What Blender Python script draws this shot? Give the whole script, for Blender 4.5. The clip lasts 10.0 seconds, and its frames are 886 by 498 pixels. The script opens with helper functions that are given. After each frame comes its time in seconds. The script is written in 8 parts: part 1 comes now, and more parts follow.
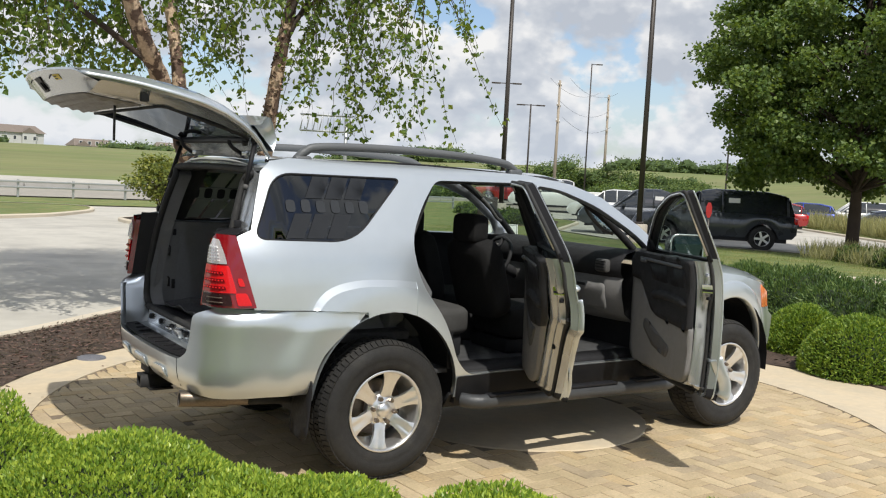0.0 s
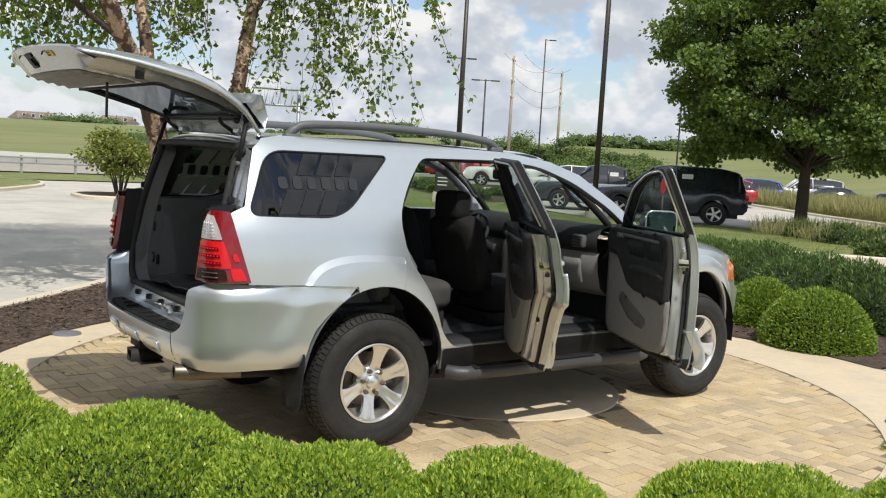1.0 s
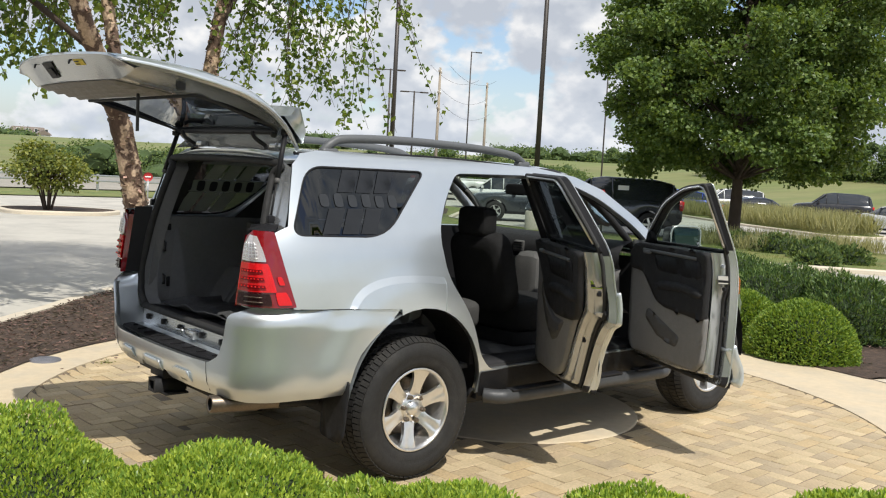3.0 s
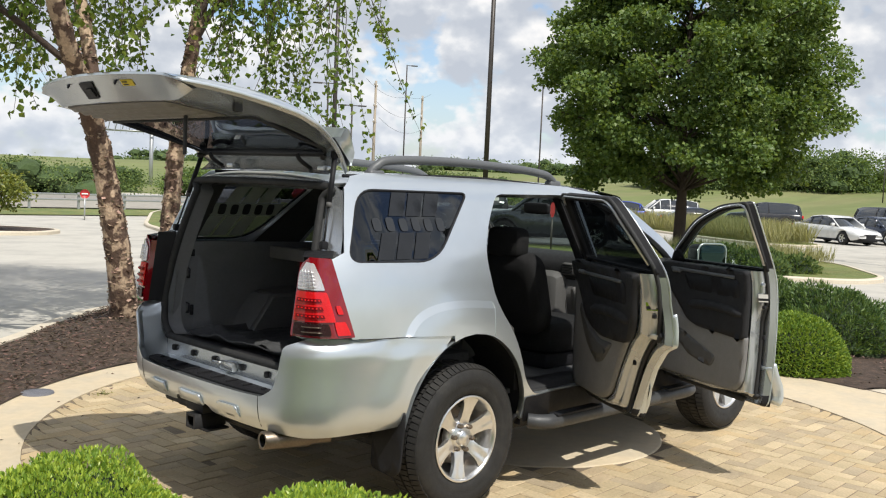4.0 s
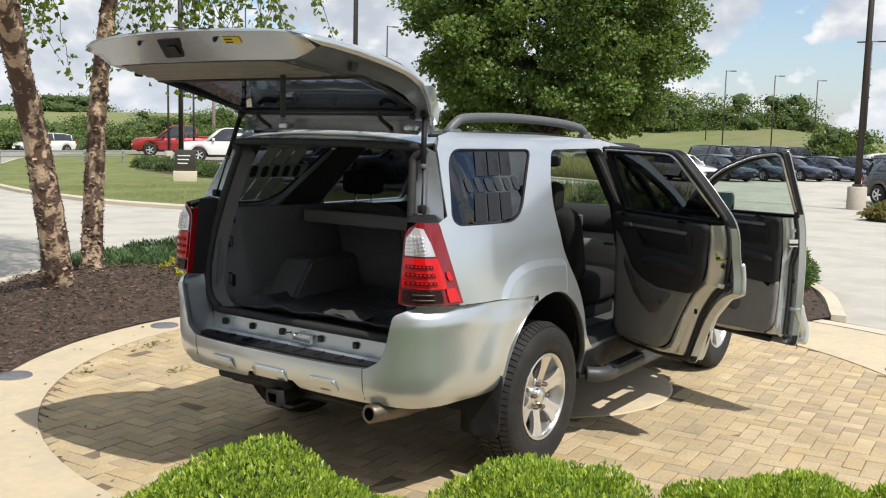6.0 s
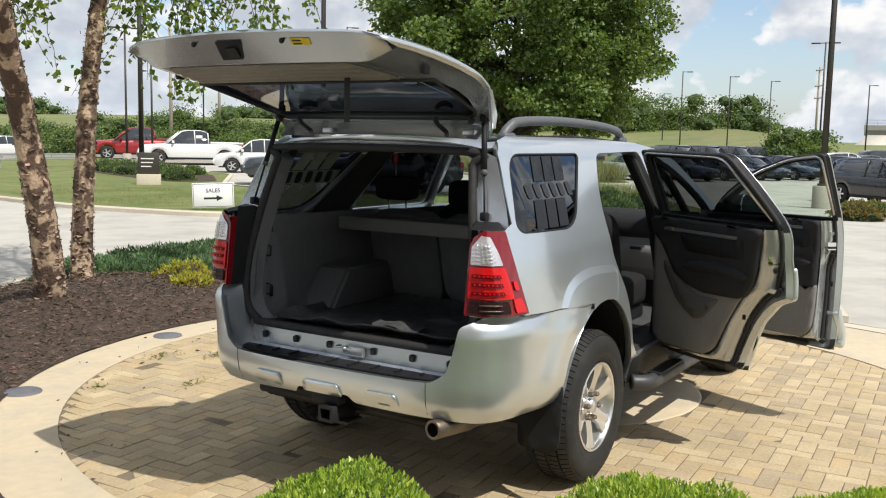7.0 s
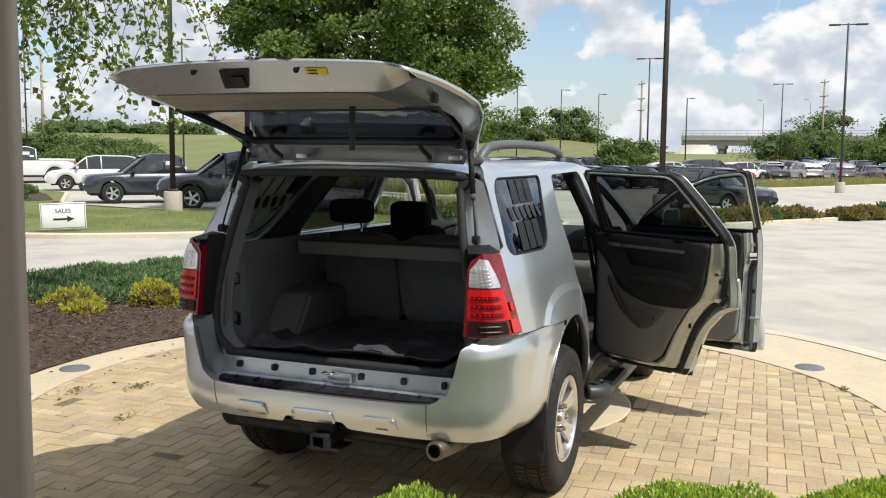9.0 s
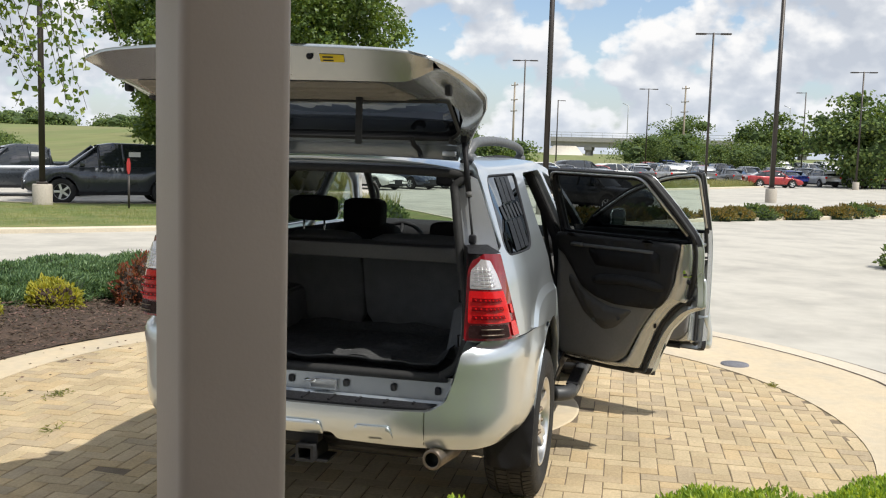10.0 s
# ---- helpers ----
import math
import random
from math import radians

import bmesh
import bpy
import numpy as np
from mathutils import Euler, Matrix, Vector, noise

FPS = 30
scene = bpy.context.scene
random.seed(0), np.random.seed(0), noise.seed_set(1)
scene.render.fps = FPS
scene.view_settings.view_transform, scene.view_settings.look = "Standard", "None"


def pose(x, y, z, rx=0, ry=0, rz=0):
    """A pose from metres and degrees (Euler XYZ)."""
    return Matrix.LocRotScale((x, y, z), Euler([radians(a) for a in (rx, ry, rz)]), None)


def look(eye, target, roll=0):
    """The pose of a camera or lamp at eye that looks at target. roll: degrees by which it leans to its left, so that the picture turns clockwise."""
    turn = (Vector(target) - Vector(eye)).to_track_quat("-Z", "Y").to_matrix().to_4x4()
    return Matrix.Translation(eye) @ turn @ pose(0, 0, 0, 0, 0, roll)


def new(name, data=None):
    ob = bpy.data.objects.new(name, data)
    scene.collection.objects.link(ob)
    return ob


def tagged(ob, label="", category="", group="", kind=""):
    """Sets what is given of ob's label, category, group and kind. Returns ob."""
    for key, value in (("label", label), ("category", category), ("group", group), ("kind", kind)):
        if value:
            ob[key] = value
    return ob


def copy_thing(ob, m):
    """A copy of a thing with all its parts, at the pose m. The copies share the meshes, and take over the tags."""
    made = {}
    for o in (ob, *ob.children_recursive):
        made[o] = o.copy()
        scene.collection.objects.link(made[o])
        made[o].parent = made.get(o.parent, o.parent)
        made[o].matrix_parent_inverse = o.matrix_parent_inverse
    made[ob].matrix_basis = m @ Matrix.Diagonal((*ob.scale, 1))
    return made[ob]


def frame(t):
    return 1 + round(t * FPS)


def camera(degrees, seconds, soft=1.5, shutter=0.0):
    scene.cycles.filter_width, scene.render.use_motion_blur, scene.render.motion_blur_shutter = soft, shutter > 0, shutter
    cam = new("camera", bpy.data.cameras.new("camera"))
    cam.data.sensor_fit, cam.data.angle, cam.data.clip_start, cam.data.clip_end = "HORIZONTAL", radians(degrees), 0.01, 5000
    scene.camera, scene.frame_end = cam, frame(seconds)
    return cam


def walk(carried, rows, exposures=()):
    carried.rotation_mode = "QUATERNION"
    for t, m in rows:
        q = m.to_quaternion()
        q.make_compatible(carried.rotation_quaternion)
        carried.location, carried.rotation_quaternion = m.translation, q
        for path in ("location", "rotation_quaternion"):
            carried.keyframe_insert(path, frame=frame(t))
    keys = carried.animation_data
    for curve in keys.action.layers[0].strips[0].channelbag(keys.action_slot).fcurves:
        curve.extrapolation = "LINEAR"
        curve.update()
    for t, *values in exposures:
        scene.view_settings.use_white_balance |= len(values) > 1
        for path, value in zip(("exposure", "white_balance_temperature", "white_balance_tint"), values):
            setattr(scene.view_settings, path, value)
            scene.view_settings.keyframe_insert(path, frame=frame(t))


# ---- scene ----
import mathutils

cam = camera(50.8, 10.0, soft=1.15)
METRES, EYE, TURN = 4.66, 1.68, -33.5
START = pose(-2.550, -5.235, EYE, 0, 0, TURN)
ROWS = [
    (0.0, 0.0, 0.0, 0.0, 0.23, -4.44, -2.99),
    (0.5, -0.0265, -0.0245, 0.0026, -1.43, -5.03, -2.61),
    (1.0, -0.0423, -0.0275, 0.001, -2.69, -5.81, -3.22),
    (1.5, -0.0667, -0.0059, 0.0007, -2.4, -5.79, -3.32),
    (2.0, -0.0949, 0.0124, -0.0004, -1.84, -5.6, -4.07),
    (2.5, -0.1331, 0.0136, -0.002, -4.99, -5.4, -3.58),
    (4.0, -0.3027, 0.0837, 0.0018, -11.75, -3.88, -2.57),
    (4.5, -0.3781, 0.0992, 0.0043, -15.83, -5.16, -1.87),
    (5.0, -0.4318, 0.1362, -0.0013, -17.21, -6.59, -1.2),
    (6.5, -0.5913, 0.2085, 0.0104, -23.71, -6.74, -1.54),
    (7.0, -0.6233, 0.2498, 0.0087, -24.49, -6.78, -1.15),
    (7.5, -0.6481, 0.2775, 0.016, -27.16, -6.32, -0.65),
    (8.0, -0.6872, 0.2884, 0.0149, -31.05, -6.3, -0.83),
    (8.5, -0.7344, 0.2861, 0.0204, -33.0, -6.46, -0.59),
    (9.0, -0.7574, 0.3086, 0.0193, -34.51, -5.89, -0.59),
    (9.5, -0.7858, 0.3658, 0.0186, -37.93, -6.03, -1.21),
    (10.0, -0.8268, 0.4094, 0.0153, -42.37, -5.89, -1.67),
]
walk(cam, [(t, START @ pose(METRES * x, METRES * y, METRES * z, 90 + pitch, roll, yaw)) for t, x, y, z, yaw, pitch, roll in ROWS],
     [(0.0, -0.03), (2.5, 0.03), (5.0, 0.11), (10.0, 0.10)])

# ---- world and sun ----
SUN_DIR = Vector((-0.19, -0.65, 1.0)).normalized()
ELEV = math.asin(SUN_DIR.z)
AZIM = math.atan2(SUN_DIR.x, SUN_DIR.y)
world = bpy.data.worlds.new("world")
scene.world = world
world.use_nodes = True


def sky_nodes():
    nt = world.node_tree
    nt.nodes.clear()
    out = nt.nodes.new("ShaderNodeOutputWorld")
    bg = nt.nodes.new("ShaderNodeBackground")
    sky = nt.nodes.new("ShaderNodeTexSky")
    sky.sky_type = "NISHITA"
    sky.sun_disc = False
    sky.sun_elevation, sky.sun_rotation = ELEV, AZIM
    sky.air_density, sky.dust_density, sky.ozone_density = 1.0, 1.2, 1.5
    co = nt.nodes.new("ShaderNodeTexCoord")
    sep = nt.nodes.new("ShaderNodeSeparateXYZ")
    nt.links.new(co.outputs["Generated"], sep.inputs[0])

    def m(op, a, b=None, c=None):
        n = nt.nodes.new("ShaderNodeMath")
        n.operation = op
        for i, v in enumerate((a, b, c)):
            if v is None:
                continue
            if isinstance(v, (int, float)):
                n.inputs[i].default_value = v
            else:
                nt.links.new(v, n.inputs[i])
        return n.outputs[0]

    # heaps of cumulus standing over the horizon, with flat grey bellies
    height = m("MAXIMUM", sep.outputs[2], 0.0)
    flat_len = m("SQRT", m("ADD", m("MULTIPLY", sep.outputs[0], sep.outputs[0]), m("ADD", m("MULTIPLY", sep.outputs[1], sep.outputs[1]), 0.02)))
    comb = nt.nodes.new("ShaderNodeCombineXYZ")
    nt.links.new(m("DIVIDE", sep.outputs[0], flat_len), comb.inputs[0])
    nt.links.new(m("DIVIDE", sep.outputs[1], flat_len), comb.inputs[1])
    nt.links.new(m("MULTIPLY", m("POWER", height, 0.95), 1.35), comb.inputs[2])

    def cloud(scale, detail, offset):
        mp = nt.nodes.new("ShaderNodeMapping")
        mp.inputs["Location"].default_value = offset
        nt.links.new(comb.outputs[0], mp.inputs[0])
        n = nt.nodes.new("ShaderNodeTexNoise")
        n.inputs["Scale"].default_value, n.inputs["Detail"].default_value = scale, detail
        n.inputs["Roughness"].default_value = 0.55
        n.inputs["Distortion"].default_value = 0.0
        nt.links.new(mp.outputs[0], n.inputs["Vector"])
        return n.outputs["Fac"]

    def ramp(fac, stops):
        r = nt.nodes.new("ShaderNodeValToRGB")
        els = r.color_ramp.elements
        els[0].position, els[0].color = stops[0]
        els[1].position, els[1].color = stops[-1]
        for p, c in stops[1:-1]:
            e = els.new(p)
            e.color = c
        nt.links.new(fac, r.inputs[0])
        return r.outputs[0]

    def heap(dz):
        big, small = cloud(7.5, 4.0, (4.1, 1.3, 0.6 + dz)), cloud(19.0, 6.0, (1.7, 2.2, 0.3 + dz))
        return m("ADD", m("MULTIPLY", big, 0.70), m("MULTIPLY", small, 0.30))

    mass = heap(0.0)
    cover = ramp(mass, [(0.448, (0, 0, 0, 1)), (0.474, (0.72, 0.72, 0.72, 1)), (0.50, (1, 1, 1, 1))])
    # where the heap goes on above, the belly is in its own shade
    above = m("SUBTRACT", heap(0.028), mass)
    tone = m("ADD", m("MULTIPLY", above, 2.6), m("MULTIPLY", m("SUBTRACT", mass, 0.5), 1.5))
    lit = ramp(m("ADD", tone, 0.535), [(0.40, (9.4, 9.3, 9.2, 1)), (0.48, (8.1, 8.2, 8.4, 1)), (0.56, (6.5, 6.8, 7.3, 1)), (0.70, (5.2, 5.6, 6.3, 1))])
    mix = nt.nodes.new("ShaderNodeMix")
    mix.data_type = "RGBA"
    gain = nt.nodes.new("ShaderNodeMix")
    gain.data_type, gain.blend_type = "RGBA", "MULTIPLY"
    gain.inputs["Factor"].default_value = 1.0
    gain.inputs["B"].default_value = (1.42, 1.42, 1.46, 1)
    nt.links.new(sky.outputs[0], gain.inputs["A"])
    nt.links.new(cover, mix.inputs["Factor"])
    nt.links.new(gain.outputs["Result"], mix.inputs["A"])
    nt.links.new(lit, mix.inputs["B"])
    # pale summer haze low over the land
    haze = nt.nodes.new("ShaderNodeMix")
    haze.data_type = "RGBA"
    haze.inputs["B"].default_value = (6.3, 7.1, 8.2, 1)
    fade = m("MULTIPLY", m("POWER", m("MAXIMUM", m("SUBTRACT", 1.0, m("DIVIDE", height, 0.20)), 0.0), 2.0), 0.45)
    nt.links.new(fade, haze.inputs["Factor"])
    nt.links.new(mix.outputs["Result"], haze.inputs["A"])
    nt.links.new(haze.outputs["Result"], bg.inputs["Color"])
    bg.inputs["Strength"].default_value = 0.10
    nt.links.new(bg.outputs[0], out.inputs[0])


sky_nodes()
sun = new("sun", bpy.data.lights.new("sun", "SUN"))
sun.data.energy, sun.data.angle, sun.data.color = 4.2, radians(0.53), (1.0, 0.965, 0.89)
sun.matrix_world = look(SUN_DIR * 60, (0, 0, 0))


# ---- materials ----
def material(name, base, rough=0.6, metal=0.0, vary=0.0, scale=8.0, bump=0.0, bump_scale=60.0, coat=0.0, island=0.0,
             random_hue=0.0, spec=0.5, second=None, blend=(0.4, 0.6), trans=0.0, alpha=1.0, aniso=None, emit=None, sheen=0.0, palette=None):
    """Principled material: base colour with noise at two scales, optional second colour in patches, relief."""
    mt = bpy.data.materials.new(name)
    mt.use_nodes = True
    nt = mt.node_tree
    b = nt.nodes["Principled BSDF"]
    b.inputs["Base Color"].default_value = (*base, 1)
    b.inputs["Roughness"].default_value, b.inputs["Metallic"].default_value = rough, metal
    b.inputs["Specular IOR Level"].default_value = spec
    b.inputs["Coat Weight"].default_value, b.inputs["Coat Roughness"].default_value = coat, 0.04
    b.inputs["Transmission Weight"].default_value, b.inputs["Alpha"].default_value = trans, alpha
    b.inputs["Sheen Weight"].default_value = sheen
    if emit:
        b.inputs["Emission Color"].default_value, b.inputs["Emission Strength"].default_value = (*emit[:3], 1), emit[3]
    co = nt.nodes.new("ShaderNodeTexCoord")
    mp = nt.nodes.new("ShaderNodeMapping")
    if aniso:
        mp.inputs["Scale"].default_value = aniso
    nt.links.new(co.outputs["Object"], mp.inputs[0])

    def tex(s, d=6.0):
        n = nt.nodes.new("ShaderNodeTexNoise")
        n.inputs["Scale"].default_value, n.inputs["Detail"].default_value = s, d
        nt.links.new(mp.outputs[0], n.inputs["Vector"])
        return n.outputs["Fac"]

    def mixc(fac, a, c, mode="MIX"):
        n = nt.nodes.new("ShaderNodeMix")
        n.data_type, n.blend_type = "RGBA", mode
        for key, v in (("Factor", fac), ("A", a), ("B", c)):
            if isinstance(v, (int, float)):
                n.inputs[key].default_value = v
            elif isinstance(v, tuple):
                n.inputs[key].default_value = (*v, 1)
            else:
                nt.links.new(v, n.inputs[key])
        return n.outputs["Result"]

    def rng(fac, a, c, lo, hi):
        n = nt.nodes.new("ShaderNodeMapRange")
        for i, v in enumerate((a, c, lo, hi)):
            n.inputs[i + 1].default_value = v
        nt.links.new(fac, n.inputs[0])
        return n.outputs[0]

    col = None
    if palette:
        # one of a few tints for each piece
        src = nt.nodes.new("ShaderNodeNewGeometry").outputs["Random Per Island"] if island else nt.nodes.new("ShaderNodeObjectInfo").outputs["Random"]
        r = nt.nodes.new("ShaderNodeValToRGB")
        r.color_ramp.interpolation = "CONSTANT"
        els = r.color_ramp.elements
        els[0].position, els[0].color = 0.0, (*palette[0], 1)
        els[1].position, els[1].color = 1.0 / len(palette), (*palette[1], 1)
        for k, c in enumerate(palette[2:], 2):
            els.new(k / len(palette)).color = (*c, 1)
        nt.links.new(src, r.inputs[0])
        col = r.outputs[0]
    if second:
        col = mixc(rng(tex(scale), blend[0], blend[1], 0.0, 1.0), base, second)
    if vary:
        v = mixc(0.5, rng(tex(scale * 0.31), 0.3, 0.7, 1 - vary, 1 + vary), rng(tex(scale * 5.3), 0.3, 0.7, 1 - vary, 1 + vary))
        n = nt.nodes.new("ShaderNodeVectorMath")
        n.operation = "MULTIPLY"
        if col is None:
            n.inputs[0].default_value = base
        else:
            nt.links.new(col, n.inputs[0])
        nt.links.new(v, n.inputs[1])
        col = n.outputs[0]
    if island or random_hue:
        src = nt.nodes.new("ShaderNodeNewGeometry").outputs["Random Per Island"] if island else nt.nodes.new("ShaderNodeObjectInfo").outputs["Random"]
        w = island or random_hue
        h = nt.nodes.new("ShaderNodeHueSaturation")
        nt.links.new(rng(src, 0, 1, 1 - w, 1 + w), h.inputs["Value"])
        nt.links.new(rng(src, 0, 1, 0.5 + w * 0.06, 0.5 - w * 0.06), h.inputs["Hue"])
        if col is None:
            h.inputs["Color"].default_value = (*base, 1)
        else:
            nt.links.new(col, h.inputs["Color"])
        col = h.outputs[0]
    if col is not None:
        nt.links.new(col, b.inputs["Base Color"])
    if bump:
        n = nt.nodes.new("ShaderNodeBump")
        n.inputs["Strength"].default_value, n.inputs["Distance"].default_value = min(1.0, bump * 8), 0.02 * bump
        nt.links.new(tex(bump_scale), n.inputs["Height"])
        nt.links.new(n.outputs[0], b.inputs["Normal"])
    if vary and metal < 0.5:
        nt.links.new(rng(tex(scale * 1.7), 0.3, 0.7, max(0.02, rough - 0.08), min(1.0, rough + 0.08)), b.inputs["Roughness"])
    return mt


def leaf_material(name, base, rough=0.45, vary=0.45, back=0.35):
    """Leaves: glossy front and light that passes through."""
    mt = material(name, base, rough, island=vary)
    nt = mt.node_tree
    b = nt.nodes["Principled BSDF"]
    tr = nt.nodes.new("ShaderNodeBsdfTranslucent")
    mx = nt.nodes.new("ShaderNodeMixShader")
    mx.inputs[0].default_value = back
    src = b.inputs["Base Color"].links[0].from_socket
    bright = nt.nodes.new("ShaderNodeVectorMath")
    bright.operation = "MULTIPLY"
    bright.inputs[1].default_value = (1.9, 1.7, 0.6)
    nt.links.new(src, bright.inputs[0])
    nt.links.new(bright.outputs[0], tr.inputs[0])
    nt.links.new(b.outputs[0], mx.inputs[1])
    nt.links.new(tr.outputs[0], mx.inputs[2])
    nt.links.new(mx.outputs[0], nt.nodes["Material Output"].inputs[0])
    return mt


def glass_material(name, tint, rough=0.0, gloss=0.08):
    """Thin window glass: tinted see-through with a mirror coat that grows at grazing angles."""
    mt = bpy.data.materials.new(name)
    mt.use_nodes = True
    nt = mt.node_tree
    nt.nodes.clear()
    out = nt.nodes.new("ShaderNodeOutputMaterial")
    t = nt.nodes.new("ShaderNodeBsdfTransparent")
    t.inputs[0].default_value = (*tint, 1)
    g = nt.nodes.new("ShaderNodeBsdfGlossy")
    g.inputs["Roughness"].default_value = rough
    g.inputs["Color"].default_value = (0.9, 0.95, 1.0, 1)
    fr = nt.nodes.new("ShaderNodeLayerWeight")
    pw = nt.nodes.new("ShaderNodeMath")
    pw.operation = "POWER"
    pw.inputs[1].default_value = 4.0
    nt.links.new(fr.outputs["Facing"], pw.inputs[0])
    ad = nt.nodes.new("ShaderNodeMath")
    ad.operation, ad.use_clamp = "MULTIPLY_ADD", True
    ad.inputs[1].default_value, ad.inputs[2].default_value = 0.85, gloss
    nt.links.new(pw.outputs[0], ad.inputs[0])
    mx = nt.nodes.new("ShaderNodeMixShader")
    nt.links.new(ad.outputs[0], mx.inputs[0])
    nt.links.new(t.outputs[0], mx.inputs[1])
    nt.links.new(g.outputs[0], mx.inputs[2])
    nt.links.new(mx.outputs[0], out.inputs[0])
    return mt


SILVER = material("silver_paint", (0.615, 0.660, 0.685), 0.31, 0.76, vary=0.03, scale=2.0, coat=1.0)
# darker copy of the body silver, shade of jambs and insides in its colour
SILVER_SHADED = material("silver_paint_shaded", (0.45, 0.47, 0.485), 0.25, 0.72, vary=0.05, scale=6.0, coat=0.5)
BLACK_TRIM = material("black_trim", (0.017, 0.017, 0.019), 0.5, spec=0.18, vary=0.2, scale=30, bump=0.05, bump_scale=400)
RUBBER = material("rubber", (0.022, 0.022, 0.022), 0.75, vary=0.25, scale=14, bump=0.1, bump_scale=120)
TYRE = material("tyre_rubber", (0.016, 0.0155, 0.015), 0.78, vary=0.3, scale=9, bump=0.12, bump_scale=150, second=(0.028, 0.026, 0.023), blend=(0.5, 0.75))
ALLOY = material("alloy", (0.80, 0.80, 0.80), 0.28, 0.9, vary=0.05, scale=14, coat=0.5)
CHROME = material("chrome", (0.8, 0.8, 0.8), 0.08, 1.0)
STEEL = material("worn_steel", (0.20, 0.165, 0.13), 0.42, 0.85, vary=0.25, scale=18, bump=0.06, bump_scale=90)
DARK_STEEL = material("dark_steel", (0.017, 0.017, 0.018), 0.6, 0.3, vary=0.3, scale=20, bump=0.1, bump_scale=70)
GREY_TRIM = material("grey_interior", (0.095, 0.093, 0.09), 0.62, vary=0.1, scale=12, bump=0.12, bump_scale=500)
# headliner and pillar cloth darkened to hold the shade under the roof
PILLAR_SHADED = material("shaded_pillar_cloth", (0.040, 0.039, 0.038), 0.9, vary=0.15, scale=20, bump=0.15, bump_scale=500)
SEAT_BACK = material("grey_seat_carpet", (0.225, 0.229, 0.235), 0.95, vary=0.2, scale=40, bump=0.3, bump_scale=600)
CARGO_TRIM = material("dark_grey_interior", (0.165, 0.169, 0.175), 0.65, vary=0.1, scale=12, bump=0.12, bump_scale=500)
TAUPE_TRIM = material("taupe_interior", (0.20, 0.182, 0.160), 0.45, vary=0.1, scale=12, bump=0.08, bump_scale=500)
CHROME_DULL = material("bright_metal", (0.72, 0.73, 0.74), 0.28, 0.9)
DOOR_GREY = material("grey_door_trim", (0.21, 0.205, 0.20), 0.6, vary=0.1, scale=12, bump=0.12, bump_scale=500)
DARK_TRIM = material("dark_interior", (0.027, 0.027, 0.029), 0.6, spec=0.22, vary=0.15, scale=12, bump=0.12, bump_scale=500)
FABRIC = material("seat_fabric", (0.020, 0.020, 0.0205), 0.95, vary=0.25, scale=40, bump=0.2, bump_scale=600, spec=0.2)
JAMB_TRIM = material("grey_jamb_plastic", (0.150, 0.152, 0.155), 0.6, vary=0.1, scale=12, bump=0.12, bump_scale=500)
GREY_FABRIC = material("grey_fabric", (0.075, 0.074, 0.072), 0.95, vary=0.2, scale=40, bump=0.2, bump_scale=600, spec=0.2)
CARPET = material("carpet", (0.08, 0.081, 0.083), 0.95, vary=0.4, scale=60, bump=0.4, bump_scale=700)
RACK_GREY = material("rack_grey", (0.10, 0.105, 0.11), 0.5, vary=0.1, scale=20, bump=0.06, bump_scale=300)
STEP_GREY = material("step_grey", (0.048, 0.050, 0.053), 0.45, vary=0.15, scale=20, bump=0.08, bump_scale=260)
RED_LENS = material("red_lens", (0.62, 0.006, 0.008), 0.22, coat=0.6, vary=0.15, scale=30, spec=0.2)
LAMP_RED = material("lamp_red", (0.20, 0.002, 0.006), 0.10, coat=1.0, spec=0.3)
DEEP_RED_LENS = material("deep_red_lens", (0.16, 0.002, 0.004), 0.15, coat=0.3, spec=0.1)
CLEAR_LENS = material("clear_lens", (0.74, 0.70, 0.71), 0.2, 0.55, coat=1.0, vary=0.3, scale=40, bump=0.05, bump_scale=300)
SMOKE_LENS = material("smoke_lens", (0.028, 0.012, 0.012), 0.25, 0.0, spec=0.15, vary=0.3, scale=40)
AMBER = material("amber_lens", (0.8, 0.22, 0.06), 0.15, coat=1.0, vary=0.1, scale=40)
YELLOW = material("yellow_label", (0.85, 0.62, 0.03), 0.5, vary=0.05, scale=60)
WHITE = material("white_paint", (0.8, 0.8, 0.78), 0.5, vary=0.04, scale=10)
BLACK_INK = material("black_ink", (0.02, 0.02, 0.02), 0.6)
GLASS_DARK = glass_material("privacy_glass", (0.06, 0.066, 0.08), gloss=0.07)
GLASS_MID = glass_material("door_glass_tinted", (0.11, 0.12, 0.125), gloss=0.06)
GLASS = glass_material("green_glass", (0.66, 0.76, 0.70), gloss=0.06)
MIRROR = material("mirror_glass", (0.045, 0.075, 0.072), 0.02, 1.0)
DECAL = material("window_decal", (0.024, 0.026, 0.030), 0.5, spec=0.1, vary=0.15, scale=40)
DECAL_WORD = material("window_decal_word", (0.036, 0.039, 0.044), 0.5, spec=0.1, vary=0.15, scale=40)
DECAL_LIGHT = material("window_decal_light", (0.30, 0.33, 0.28), 0.7, vary=0.1, scale=40)
DECAL_BLACK = material("window_decal_black", (0.015, 0.015, 0.018), 0.6)

